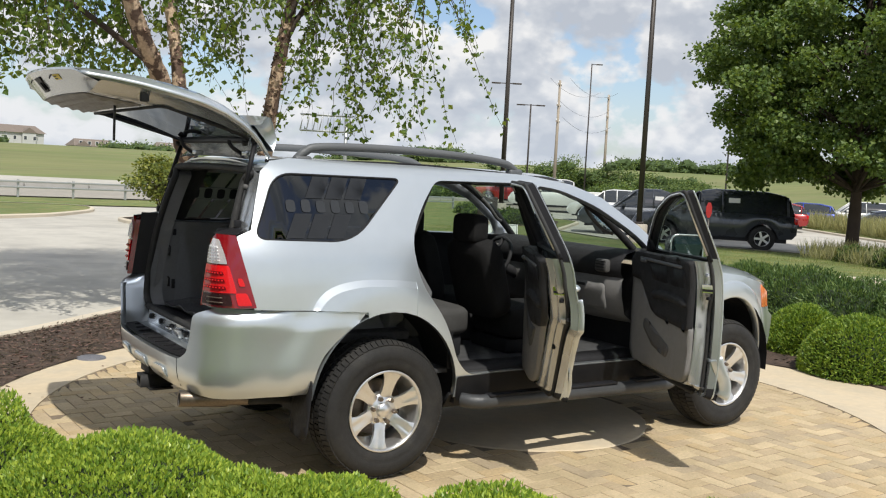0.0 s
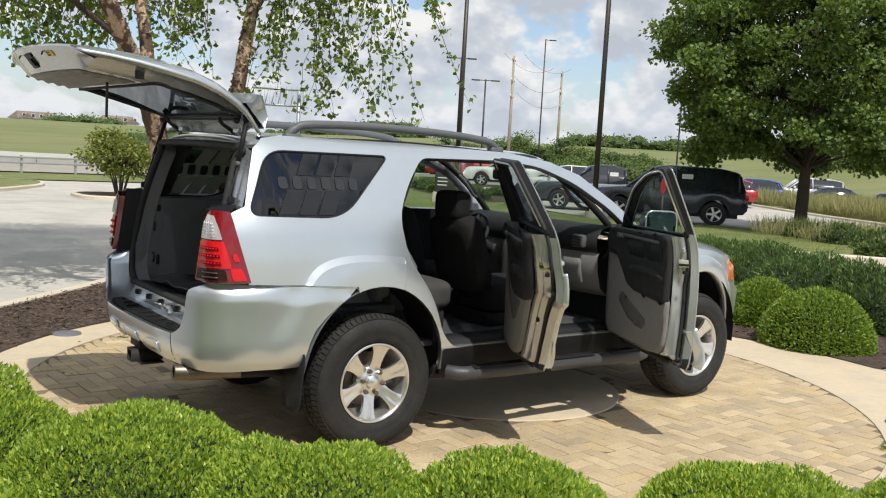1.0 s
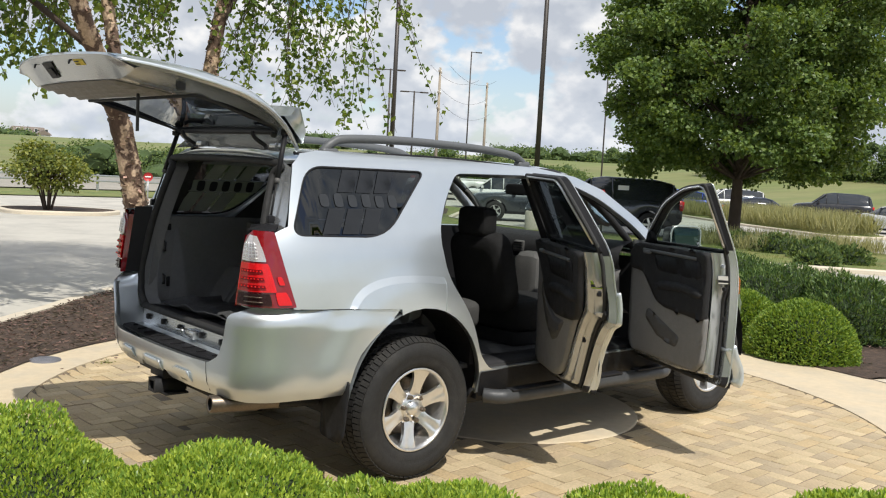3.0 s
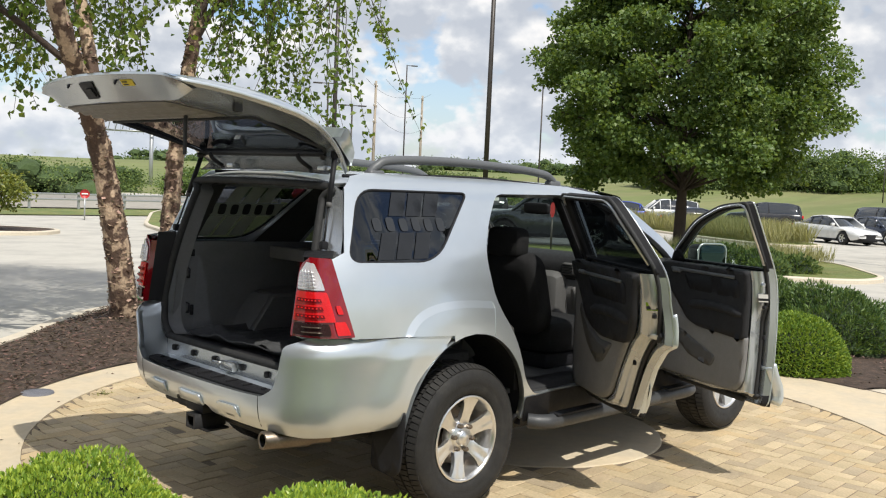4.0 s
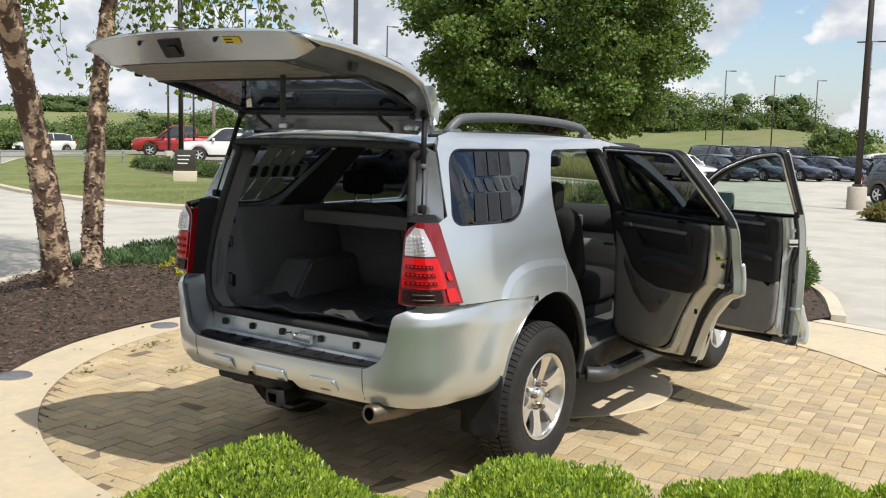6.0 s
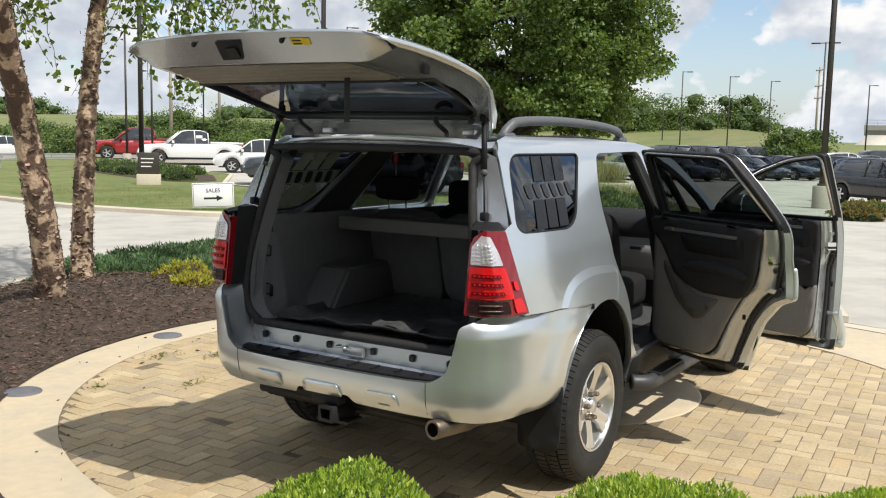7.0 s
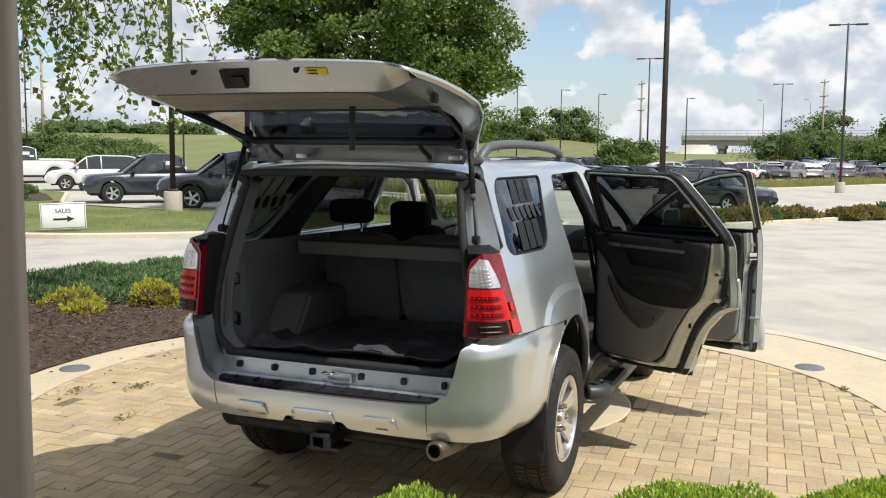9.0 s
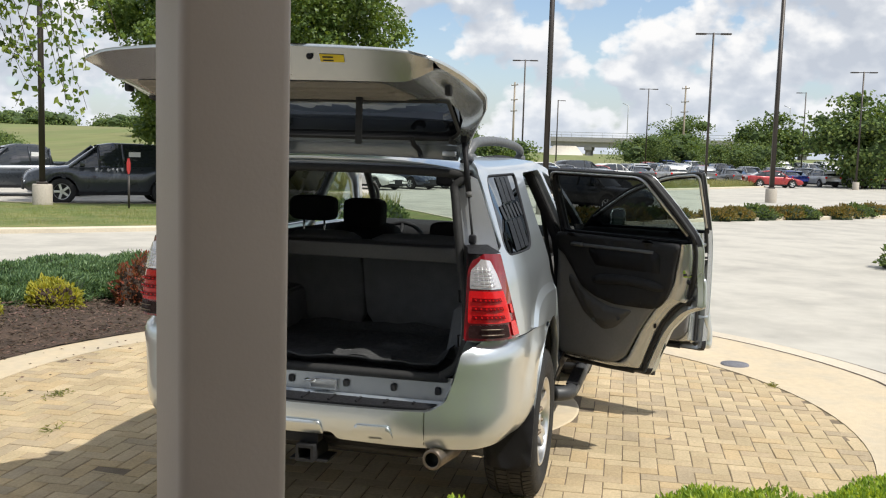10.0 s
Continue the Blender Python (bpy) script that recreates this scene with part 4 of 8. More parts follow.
def bumper(u, v, off=0.0):
    """Skin of the rear bumper: upright face, a crease under the lamps, a soft roll below."""
    x, y = float(np.interp(u, RS, RX)), float(np.interp(u, RS, RY))
    e = 0.02
    tx, ty = float(np.interp(u + e, RS, RX) - np.interp(u - e, RS, RX)), float(np.interp(u + e, RS, RY) - np.interp(u - e, RS, RY))
    n = Vector((ty, -tx)).normalized()
    if n.x * (x + 0.1) + n.y * y < 0:
        n = -n
    prof = float(np.interp(v, _bz, BUMP))
    if v > 0.90:
        # on the flanks the face stays upright to the joint
        t = min(1.0, max(0.0, (-0.52 - x) / 0.24))
        t = t * t * (3 - 2 * t)
        prof = prof * t + 0.002 * (1 - t)
    # a waist line low on the rear face
    mid = min(1.0, max(0.0, (abs(u - R_END / 2) - 0.45) / -0.1 + 1))
    prof += 0.010 * math.exp(-((v - 0.655) / 0.02) ** 2) * mid
    d = prof + off + flare(x, v)
    return (x + n.x * d, y + n.y * d, v)


# tail lamps wrap the rear corners
def lamp_path(s, z):
    """Point of the lamp's outer skin: s from 0 at the side edge to 1 at the tailgate edge."""
    k = (z - 0.98) / 0.35
    px = np.interp(s, [0, 0.30, 0.55, 0.75, 1.0], [-0.765 - 0.085 * k, -0.862 - 0.052 * k, -0.925 - 0.012 * k, -0.962 + 0.02 * k, -0.985 + 0.045 * k])
    py = np.interp(s, [0, 0.30, 0.55, 0.75, 1.0], [0.888 - 0.075 * k, 0.872 - 0.09 * k, 0.835 - 0.08 * k, 0.785 - 0.055 * k, 0.690 + 0.0 * k])
    return float(px), float(py)


def rear_end():
    a, b = R_CORNER, R_END - R_CORNER
    ux = lambda x: float(np.interp(-x, -RX[:40], RS[:40]))
    nose_r = [(ux(x), z) for x, z in ((-0.16, 0.940), (-0.20, 0.895), (-0.27, 0.845), (-0.34, 0.785), (-0.40, 0.72), (-0.435, 0.65), (-0.455, 0.56), (-0.46, 0.515))]
    out = (nose_r + [(a - 0.12, 0.50), (a + 0.25, 0.515), (R_END / 2 - 0.17, 0.525), (R_END / 2 - 0.15, 0.56), (R_END / 2 + 0.15, 0.56), (R_END / 2 + 0.17, 0.525), (b - 0.25, 0.515), (b + 0.12, 0.50)] + [(R_END - u, z) for u, z in nose_r[::-1]]
           + [(R_END - ux(-0.46), 0.957), (b + 0.14, 0.968), (b + 0.03, 0.93), (b, 0.80), (b - 0.03, 0.72), (b - 0.10, 0.678), (a + 0.10, 0.678), (a + 0.03, 0.72), (a, 0.80), (a - 0.03, 0.93), (a - 0.14, 0.968), (ux(-0.46), 0.957)])
    bp = part("rear_bumper", sheet(rounded(out, 0.02, 3), [], 0.03, bumper, -0.03), SILVER, suv, "silver rear bumper with scuffs")
    for s in (1, -1):
        part("panel_gap", tube([(x, -s * (side_y(x, 0.962) + 0.0015), 0.965 - 0.022 * min(1, max(0, (x + 0.74) / 0.56))) for x in np.linspace(-0.74, -0.18, 12)], 0.002, 6), BLACK_TRIM, suv)
    # raised shapes along the lower face
    for c, w in ((-0.33, 0.075), (0.0, 0.10), (0.33, 0.075)):
        u = R_END / 2 + c
        z0, z1 = (0.545, 0.605)
        part("bumper_boss", sheet(rounded([(u - w - 0.015, z0), (u + w + 0.015, z0), (u + w, z1), (u - w, z1)], 0.015, 3), [], 0.03, lambda p, q: bumper(p, q, 0.011 * min(1.0, (q - 0.53) / 0.05)), -0.010), SILVER, bp, angle=60)
    for c in (-0.55, 0.55):
        u = R_END / 2 + c
        part("bumper_joint", tube([bumper(u, z, 0.001) for z in (0.53, 0.58, 0.63, 0.68)], 0.0014, 6), BLACK_TRIM, bp)
    # cheeks beside the step, the ledge below each lamp and the step itself
    for s in (-1, 1):
        n = 7
        zs = [0.675 + (0.962 - 0.675) * i / n for i in range(n + 1)]
        front = [(-0.868 + 0.0 * z, s * (0.615 + 0.06 * max(0, (z - 0.68) / 0.28)), z) for z in zs]
        u0 = a if s < 0 else b
        back = []
        for z in zs:
            du = float(np.interp(z, [0.68, 0.72, 0.80, 0.93, 0.968], [0.10, 0.03, 0.0, -0.03, -0.13]))
            back.append(bumper(u0 + (du if s < 0 else -du), z, -0.004))
        part("bumper_cheek", strip(back, front, 6), SILVER, bp)
        led = np.linspace(ux(-0.76), a - 0.10, 12)
        lo = [bumper(u if s < 0 else R_END - u, 0.966, 0.0) for u in led]
        hi = [(x + 0.012, s * (y - 0.010), 0.980) for x, y in (lamp_path(k, 0.98) for k in np.linspace(0.0, 1.0, 12))]
        part("lamp_ledge", strip(lo, hi, 2), SILVER, bp)
    step = lambda u, v: (u, v, 0.680 - 0.010 * (u + 0.87) / -0.2)
    edge = [bumper(R_END / 2 + w, 0.678, -0.006)[:2] for w in np.linspace(-0.70, 0.70, 15)]
    part("bumper_step", sheet([(-0.85, 0.63)] + [(-0.85, -0.63)] + edge, [], 0.06, step, 0.02), SILVER, bp)
    pad = [bumper(R_END / 2 + w, 0.678, -0.03)[:2] for w in np.linspace(-0.56, 0.56, 15)]
    inner_pad = [(-0.945, 0.585), (-0.945, -0.585)]
    sp = part("step_pad", sheet(rounded(inner_pad + pad, 0.02, 2), [], 0.05, lambda u, v: (u, v, 0.687), 0.012), BLACK_TRIM, bp, "black ribbed step pad")
    for i in range(9):
        y = -0.48 + 0.12 * i
        x0 = -1.045 + 0.09 * (abs(y) / 0.6) ** 2
        part("pad_rib", box_bm((x0, y - 0.006, 0.686), (-0.96, y + 0.006, 0.695), 0.003), BLACK_TRIM, sp)
    # sill of the tailgate opening with rubber stops, striker plate
    part("tailgate_sill", strip([(-0.875, y, 0.675) for y in np.linspace(-0.64, 0.64, 9)], [(-0.860, y, 0.782) for y in np.linspace(-0.62, 0.62, 9)], 3, None, 0.02), SILVER_SHADED, suv)
    for i, y in enumerate((-0.56, -0.36, -0.14, 0.12, 0.33, 0.53)):
        part("rubber_stop", box_bm((-0.888, y - 0.013, 0.708), (-0.862, y + 0.013, 0.742), 0.009, 3), RUBBER, suv)
    part("striker_plate", box_bm((-0.905, -0.10, 0.694), (-0.866, 0.02, 0.738), 0.006), SILVER_SHADED, suv)
    part("striker", tube([(-0.90, -0.015, 0.738), (-0.935, -0.015, 0.738), (-0.935, 0.03, 0.738), (-0.90, 0.03, 0.738)], 0.006, 8), CHROME, suv)
    # hitch receiver, exhaust, spare wheel hump, mud flaps
    h = part("tow_hitch", tube([(-0.90, -0.52, 0.465), (-0.90, 0.52, 0.465)], 0.03, 10), DARK_STEEL, suv, "black tow hitch bar")
    sq = [(-0.078, 0.425), (0.002, 0.425), (0.002, 0.497), (-0.078, 0.497)]
    bore_sq = [(-0.066, 0.437), (-0.010, 0.437), (-0.010, 0.485), (-0.066, 0.485)]
    rc = sheet(sq, [bore_sq], 0.05, lambda u, v: (-1.10, u, v), 0.0)
    for loop in (sq, bore_sq):
        ring = loop + loop[:1]
        strip([(-1.10, u, v) for u, v in ring], [(-0.92, u, v) for u, v in ring], 1, rc)
    part("receiver", rc, DARK_STEEL, h)
    part("chain_plate", box_bm((-1.06, -0.125, 0.415), (-0.93, 0.045, 0.425), 0.002), DARK_STEEL, h)
    part("plug_bracket", box_bm((-1.06, -0.085, 0.497), (-1.0, 0.075, 0.556), 0.008), BLACK_TRIM, h)
    part("valance", strip([(-1.00 + 0.16 * abs(y) ** 2, y, 0.525) for y in np.linspace(-0.50, 0.50, 13)], [(-0.86, y * 0.95, 0.42) for y in np.linspace(-0.50, 0.50, 13)], 3, None, 0.01), BLACK_TRIM, suv)
    ex = lathe([(0.030, 0.0), (0.040, -0.004), (0.043, 0.0), (0.043, 0.24), (0.036, 0.25), (0.033, 0.36)], look((-1.045, -0.585, 0.475), (-2.0, -0.45, 0.53)) @ pose(0, 0, 0, 0, 0, 0), 28)
    # the lathe's axis runs forward from the tip
    t = part("exhaust_tip", ex, STEEL, suv, "worn steel exhaust tip")
    part("tailpipe", tube(smooth_path([(-0.70, -0.64, 0.455), (-0.45, -0.65, 0.445), (-0.25, -0.55, 0.44), (0.1, -0.4, 0.45)], 5), 0.030, 12), DARK_STEEL, suv)
    bore = lathe([(0.0, 0.05), (0.034, 0.05), (0.034, 0.0)], look((-1.045, -0.585, 0.475), (-2.0, -0.45, 0.53)), 20)
    part("exhaust_bore", bore, DARK_STEEL, t)
    part("muffler", pillow((-0.62, -0.42, 0.36), (-0.22, 0.30, 0.50), 0.2), DARK_STEEL, suv)
    for s in (-1, 1):
        fl = sheet(rounded([(-0.70, 0.56), (-0.94, 0.60), (-0.935, 0.30), (-0.89, 0.265), (-0.72, 0.28)], 0.03), [], 0.06, lambda u, v: (-0.455 - 0.10 * max(0, 0.56 - v) ** 1.3 + 0.03 * (u + 0.8), s * -u * 0.985, v), 0.012)
        part("mud_flap", fl, BLACK_TRIM, suv, "black mud flap")


rear_end()


def tail_lamp(sgn):
    def fn(off=0.0):
        def f(u, v):
            x, y = lamp_path(u, v)
            d = Vector((x + 0.55, y - 0.45)).normalized()
            bow = 0.012 * math.sin(math.pi * min(1, max(0, u))) * math.sin(math.pi * min(1, max(0, (v - 0.97) / 0.37)))
            return (x + d.x * (off + bow), sgn * (y + d.y * (off + bow)), v)
        return f
    out = rounded([(0.0, 0.978), (1.0, 0.978), (1.0, 1.27), (0.90, 1.310), (0.55, 1.340), (0.02, 1.335)], [0.01, 0.02, 0.03, 0.03, 0.04, 0.02], 3)
    lamp = part("tail_lamp", sheet(out, [], 0.05, fn(0.002), sgn * 0.02), LAMP_RED, suv, "red tail lamp with clear reversing lens")
    cell = lambda nm, pts, mt, off=0.010: part(nm, sheet(rounded(pts, 0.02, 3), [], 0.03, fn(off), sgn * 0.006), mt, lamp)
    cell("reverse_lens", [(0.29, 1.194), (0.96, 1.194), (0.95, 1.270), (0.70, 1.318), (0.42, 1.312), (0.32, 1.25)], CLEAR_LENS)
    brake = cell("brake_lens", [(0.24, 1.052), (0.97, 1.052), (0.97, 1.186), (0.27, 1.186), (0.25, 1.12)], RED_LENS)
    smoke = cell("signal_lens", [(0.36, 0.990), (0.955, 0.990), (0.955, 1.043), (0.36, 1.043)], SMOKE_LENS)
    cell("side_reflector", [(0.05, 0.990), (0.27, 0.990), (0.27, 1.052), (0.09, 1.052)], RED_LENS)
    cell("side_marker", [(0.08, 1.085), (0.18, 1.085), (0.18, 1.125), (0.10, 1.125)], RED_LENS)
    # rows of light-emitting dots in dark troughs
    for z in (1.077, 1.113, 1.149):
        part("led_trough", sheet(rounded([(0.40, z - 0.008), (0.93, z - 0.008), (0.93, z + 0.008), (0.42, z + 0.008)], 0.006, 2), [], 0.03, fn(0.0168), sgn * 0.002), DEEP_RED_LENS, brake)
        for k in range(7):
            c = Vector(fn(0.0170)(0.46 + 0.07 * k, z))
            part("led", pillow(c - Vector((0.004, 0.004, 0.004)), c + Vector((0.004, 0.004, 0.004)), 0.4, None, None, 2), RED_LENS, brake)
    for z in (1.210, 1.226, 1.242, 1.258, 1.274):
        part("lens_rib", tube([fn(0.0165)(u, z) for u in np.linspace(0.46, 0.90, 7)], 0.0018, 5), CHROME_DULL, lamp)
    for u in (0.52, 0.62, 0.72, 0.82):
        part("lens_rib", tube([fn(0.0165)(u, z) for z in np.linspace(1.203, 1.285, 6)], 0.0014, 5), CHROME_DULL, lamp)
    # two thin bars stand in for bright reflections in the smoked lens
    for z in (1.005, 1.028):
        part("reflector_bar", tube([fn(0.0165)(u, z) for u in np.linspace(0.50, 0.82, 6)], 0.0026, 5), STEEL, smoke)
    # black trim between lamp and opening
    zs = np.linspace(0.972, 1.36, 9)
    a = [fn(0.0)(1.0, z) for z in zs]
    b = [(-0.862 + 0.045 * (z - 0.97) / 0.4, sgn * (0.672 - 0.03 * (z - 0.97) / 0.4), z) for z in zs]
    mid = [tuple(Vector(p).lerp(Vector(q), 0.22)) for p, q in zip(a, b)]
    part("lens_return", strip(a[:-1], mid[:-1], 1), LAMP_RED, lamp)
    part("lamp_trim", strip(mid, b, 3), BLACK_TRIM, suv)
    part("lamp_cap", strip([fn(0.0)(u, 1.338) for u in np.linspace(0.0, 1.0, 8)], [(-0.79, sgn * 0.74, 1.365)] * 4 + [(-0.82, sgn * 0.645, 1.36)] * 4, 1), BLACK_TRIM, suv)


tail_lamp(-1)
tail_lamp(1)


def tailgate_frame():
    """Jamb, seal and gas struts of the rear opening."""
    OPEN = [(-0.870, 0.50, 0.783), (-0.869, 0.575, 0.795), (-0.867, 0.632, 0.835), (-0.862, 0.662, 0.895), (-0.853, 0.674, 0.98), (-0.835, 0.665, 1.12), (-0.808, 0.63, 1.30), (-0.77, 0.60, 1.46), (-0.728, 0.572, 1.60), (-0.705, 0.535, 1.662)]
    for s in (-1, 1):
        # lower jamb beside the sill
        part("tailgate_jamb", strip([(-0.868, s * 0.64, 0.68), (-0.868, s * 0.665, 0.76), (-0.868, s * 0.69, 0.86), (-0.862, s * 0.70, 0.97)], [(-0.862, s * 0.60, 0.765), (-0.862, s * 0.64, 0.80), (-0.855, s * 0.67, 0.88), (-0.85, s * 0.675, 0.97)], 2), SILVER_SHADED, suv)
        # gas struts
        top, low = Vector((-0.69, s * 0.60, 1.815)), Vector((-0.80, s * 0.675, 1.385))
        mid = top.lerp(low, 0.55)
        st = part("gas_strut", tube([top, mid], 0.013, 10), BLACK_TRIM, suv, "black gas strut with thin dark rod")
        part("rod", tube([mid, low], 0.005, 8), DARK_STEEL, st)
        part("collar", tube([mid.lerp(low, -0.03), mid.lerp(low, 0.08)], 0.0135, 10), GREY_TRIM, st)
        for p in (top, low):
            part("ball_joint", pillow(p - Vector((0.02, 0.016, 0.02)), p + Vector((0.02, 0.016, 0.02)), 0.3, None, None, 3), BLACK_TRIM, st)
    # one jamb from lamp to lamp, over the top of the opening
    zs = [0.97, 1.12, 1.25, 1.34, 1.42, 1.50, 1.58, 1.64]
    ox = [-0.76, -0.79, -0.80, -0.79, -0.758, -0.733, -0.708, -0.690]
    oz = [p[2] for p in OPEN]
    at_z = lambda z, k: float(np.interp(z, oz, [p[k] for p in OPEN]))
    out, inn = [], []
    for x, z in zip(ox, zs):
        out.append((x, side_y(x, z) - 0.012, z))
        inn.append((at_z(z, 0), at_z(z, 1) + 0.005, z))
    for y, dz in ((0.575, 0.0), (0.53, 0.0), (0.44, 0.0), (0.22, 0.0)):
        out.append((-0.692, y, roof_z(-0.69, y) - 0.004))
        inn.append((-0.708, min(y, 0.545 - 0.25 * max(0.0, 0.53 - y)) if y > 0.5 else y, 1.668 + 0.008 * (1 - y / 0.55)))
    out += [(-0.695, 0.0, roof_z(-0.69, 0.0) - 0.004)] + [(x, -y, z) for x, y, z in out[::-1]]
    inn += [(-0.710, 0.0, 1.677)] + [(x, -y, z) for x, y, z in inn[::-1]]
    part("tailgate_jamb", strip(out, inn, 5), SILVER_SHADED, suv)
    ring = [(x - 0.008, y, z) for x, y, z in OPEN] + [(x - 0.008, -y, z) for x, y, z in OPEN[::-1]]
    part("tailgate_seal", tube(smooth_path(ring, 5, True), 0.020, 8, True), RUBBER, suv, "black rubber tailgate seal")
    rim = smooth_path([(x + 0.004, y, z) for x, y, z in ring], 5, True)
    back = [Vector((p.x + 0.085, p.y * 0.955, 0.80 + (p.z - 0.80) * 0.985 if p.z > 0.80 else p.z - 0.004)) for p in rim]
    part("opening_trim", strip(list(rim) + [rim[0]], back + [back[0]], 3), JAMB_TRIM, suv, "grey plastic trim inside the tailgate opening", angle=60)
    part("scuff_plate", box_bm((-0.862, -0.56, 0.768), (-0.775, 0.56, 0.784), 0.004), BLACK_TRIM, suv, "black plastic scuff plate")
    part("hinge_panel", strip([(-0.712, y, 1.718 + 0.012 * (1 - (y / 0.55) ** 2)) for y in np.linspace(-0.58, 0.58, 13)], [(-0.640, y, 1.800 - 0.020 * (y / 0.58) ** 2) for y in np.linspace(-0.58, 0.58, 13)], 3), SILVER_SHADED, suv)


tailgate_frame()


# ---- wheels ----
def build_wheel():
    ax = pose(0, 0, 0, 90, 0, 0)  # axis towards -y, the outer face
    w = part("wheel", lathe([(0.0, -0.09), (0.12, -0.09), (0.13, -0.02), (0.13, 0.0)], ax, 32), DARK_STEEL, suv, "alloy wheel with all-terrain tyre")
    prof = [(0.222, -0.10), (0.235, -0.118), (0.27, -0.130), (0.32, -0.133), (0.352, -0.122), (0.368, -0.104), (0.376, -0.05), (0.377, 0.0), (0.376, 0.05), (0.368, 0.104), (0.352, 0.122), (0.32, 0.133), (0.29, 0.131), (0.285, 0.1285), (0.27, 0.130), (0.235, 0.118), (0.222, 0.10)]
    part("tyre", lathe(prof, ax, 72), TYRE, w)
    bm = bmesh.new()
    n = 72
    for row, (h0, h1, tw) in enumerate(((-0.114, -0.066, 0.10), (-0.060, -0.008, -0.06), (0.008, 0.060, 0.06), (0.066, 0.114, -0.10))):
        for i in range(n):
            a = math.tau * (i + 0.5 * (row % 2)) / n
            out = 0.374 if row in (0, 3) else 0.386
            hm = (h0 + h1) / 2
            tilt = 24 if row == 3 else (-24 if row == 0 else 0)
            m = ax @ pose(0, 0, hm, 0, 0, math.degrees(a)) @ pose(0.379 if row in (1, 2) else 0.372, 0, 0, 0, 0, 0) @ pose(0, 0, 0, math.degrees(tw), -tilt, 0)
            box_bm((-0.008, -0.0135, -(h1 - h0) / 2), (0.006, 0.0135, (h1 - h0) / 2), 0, 1, bm, m)
    tr = part("tread", bm, TYRE, w, smooth=False)
    tr["kind"] = "stuff"
    rim = part("rim", lathe([(0.228, 0.118), (0.222, 0.122), (0.214, 0.118), (0.208, 0.09), (0.196, 0.05), (0.192, -0.05), (0.20, -0.11)], ax, 64), ALLOY, w, "six-spoke silver alloy rim")
    part("brake_disc", lathe([(0.06, 0.0), (0.155, 0.0), (0.155, -0.02)], ax, 40), STEEL, w)

    def spoke(u, v):
        h = np.interp(u, [0.03, 0.07, 0.11, 0.16, 0.205, 0.218], [0.068, 0.078, 0.088, 0.100, 0.110, 0.112])
        h -= 0.012 * math.exp(-(v / 0.012) ** 2) * min(1.0, max(0.0, (u - 0.09) / 0.06)) * 0.6
        h -= 0.35 * max(0.0, abs(v) - 0.022) ** 1.2
        return (u, v, float(h))
    out = [(0.035, -0.026), (0.080, -0.036), (0.11, -0.033), (0.145, -0.036), (0.175, -0.043), (0.200, -0.055), (0.216, -0.068), (0.221, 0.0), (0.216, 0.068), (0.200, 0.055), (0.175, 0.043), (0.145, 0.036), (0.11, 0.033), (0.080, 0.036), (0.035, 0.026)]
    for i in range(6):
        b = sheet(out, [], 0.016, spoke, 0.026)
        bmesh.ops.transform(b, matrix=ax @ pose(0, 0, 0, 0, 0, 60 * i + 20), verts=b.verts)
        part("spoke", b, ALLOY, rim, angle=35)
    part("hub_face", lathe([(0.0, 0.080), (0.086, 0.078), (0.094, 0.068), (0.096, 0.03)], ax, 36), ALLOY, rim)
    part("centre_cap", lathe([(0.0, 0.104), (0.036, 0.102), (0.042, 0.094), (0.044, 0.075)], ax, 28), ALLOY, rim)
    for i in range(6):
        a = radians(60 * i + 50)
        part("lug_nut", lathe([(0.0, 0.108), (0.009, 0.107), (0.013, 0.100), (0.013, 0.074)], ax @ pose(0.068 * math.cos(a), 0.068 * math.sin(a), 0), 6), STEEL, rim, smooth=False)
    return w


wheel = build_wheel()
wheel.matrix_basis = pose(0, -0.79, HUB_Z)
for x, s, spin in ((BASE, -1, 33), (0, 1, 10), (BASE, 1, 50)):
    copy_thing(wheel, pose(x, s * 0.79, HUB_Z, 0, 0, 0 if s < 0 else 180) @ pose(0, 0, 0, 0, spin, 0))


def running_board():
    for s in (-1, 1):
        pth = smooth_path([(0.50, s * 0.90, 0.405), (0.56, s * 0.965, 0.402), (0.7, s * 0.985, 0.402), (1.4, s * 0.985, 0.397), (2.0, s * 0.985, 0.392), (2.14, s * 0.965, 0.392), (2.20, s * 0.90, 0.395)], 6)
        rb = part("running_board", tube(pth, 0.042, 14), STEP_GREY, suv, "grey tubular running board")
        for x in (0.62, 1.20, 1.78):
            part("tread_pad", box_bm((x, s * 0.985 - 0.035, 0.432), (x + 0.42, s * 0.985 + 0.035, 0.446), 0.006), BLACK_TRIM, rb)
        for x in (0.72, 1.35, 1.98):
            part("bracket", box_bm((x - 0.03, min(s * 0.62, s * 0.97), 0.37), (x + 0.03, max(s * 0.62, s * 0.97), 0.40), 0.006), DARK_STEEL, rb)
        part("floor_side", strip([(0.42, s * 0.80, 0.36), (2.36, s * 0.80, 0.36)], [(0.42, s * 0.58, 0.40), (2.36, s * 0.58, 0.40)], 2), DARK_STEEL, suv)


running_board()


# ---- open doors ----
def shrink(poly, d):
    """The outline moved inward by d, a number or a function of the point."""
    pts = [Vector(p) for p in poly]
    k = len(pts)
    area = sum(pts[i].x * pts[(i + 1) % k].y - pts[(i + 1) % k].x * pts[i].y for i in range(k))
    s = 1 if area > 0 else -1
    out = []
    for i, p in enumerate(pts):
        t = (pts[(i + 1) % k] - pts[i - 1])
        t = t.normalized() if t.length > 1e-9 else Vector((1, 0))
        w = d(p.x, p.y) if callable(d) else d
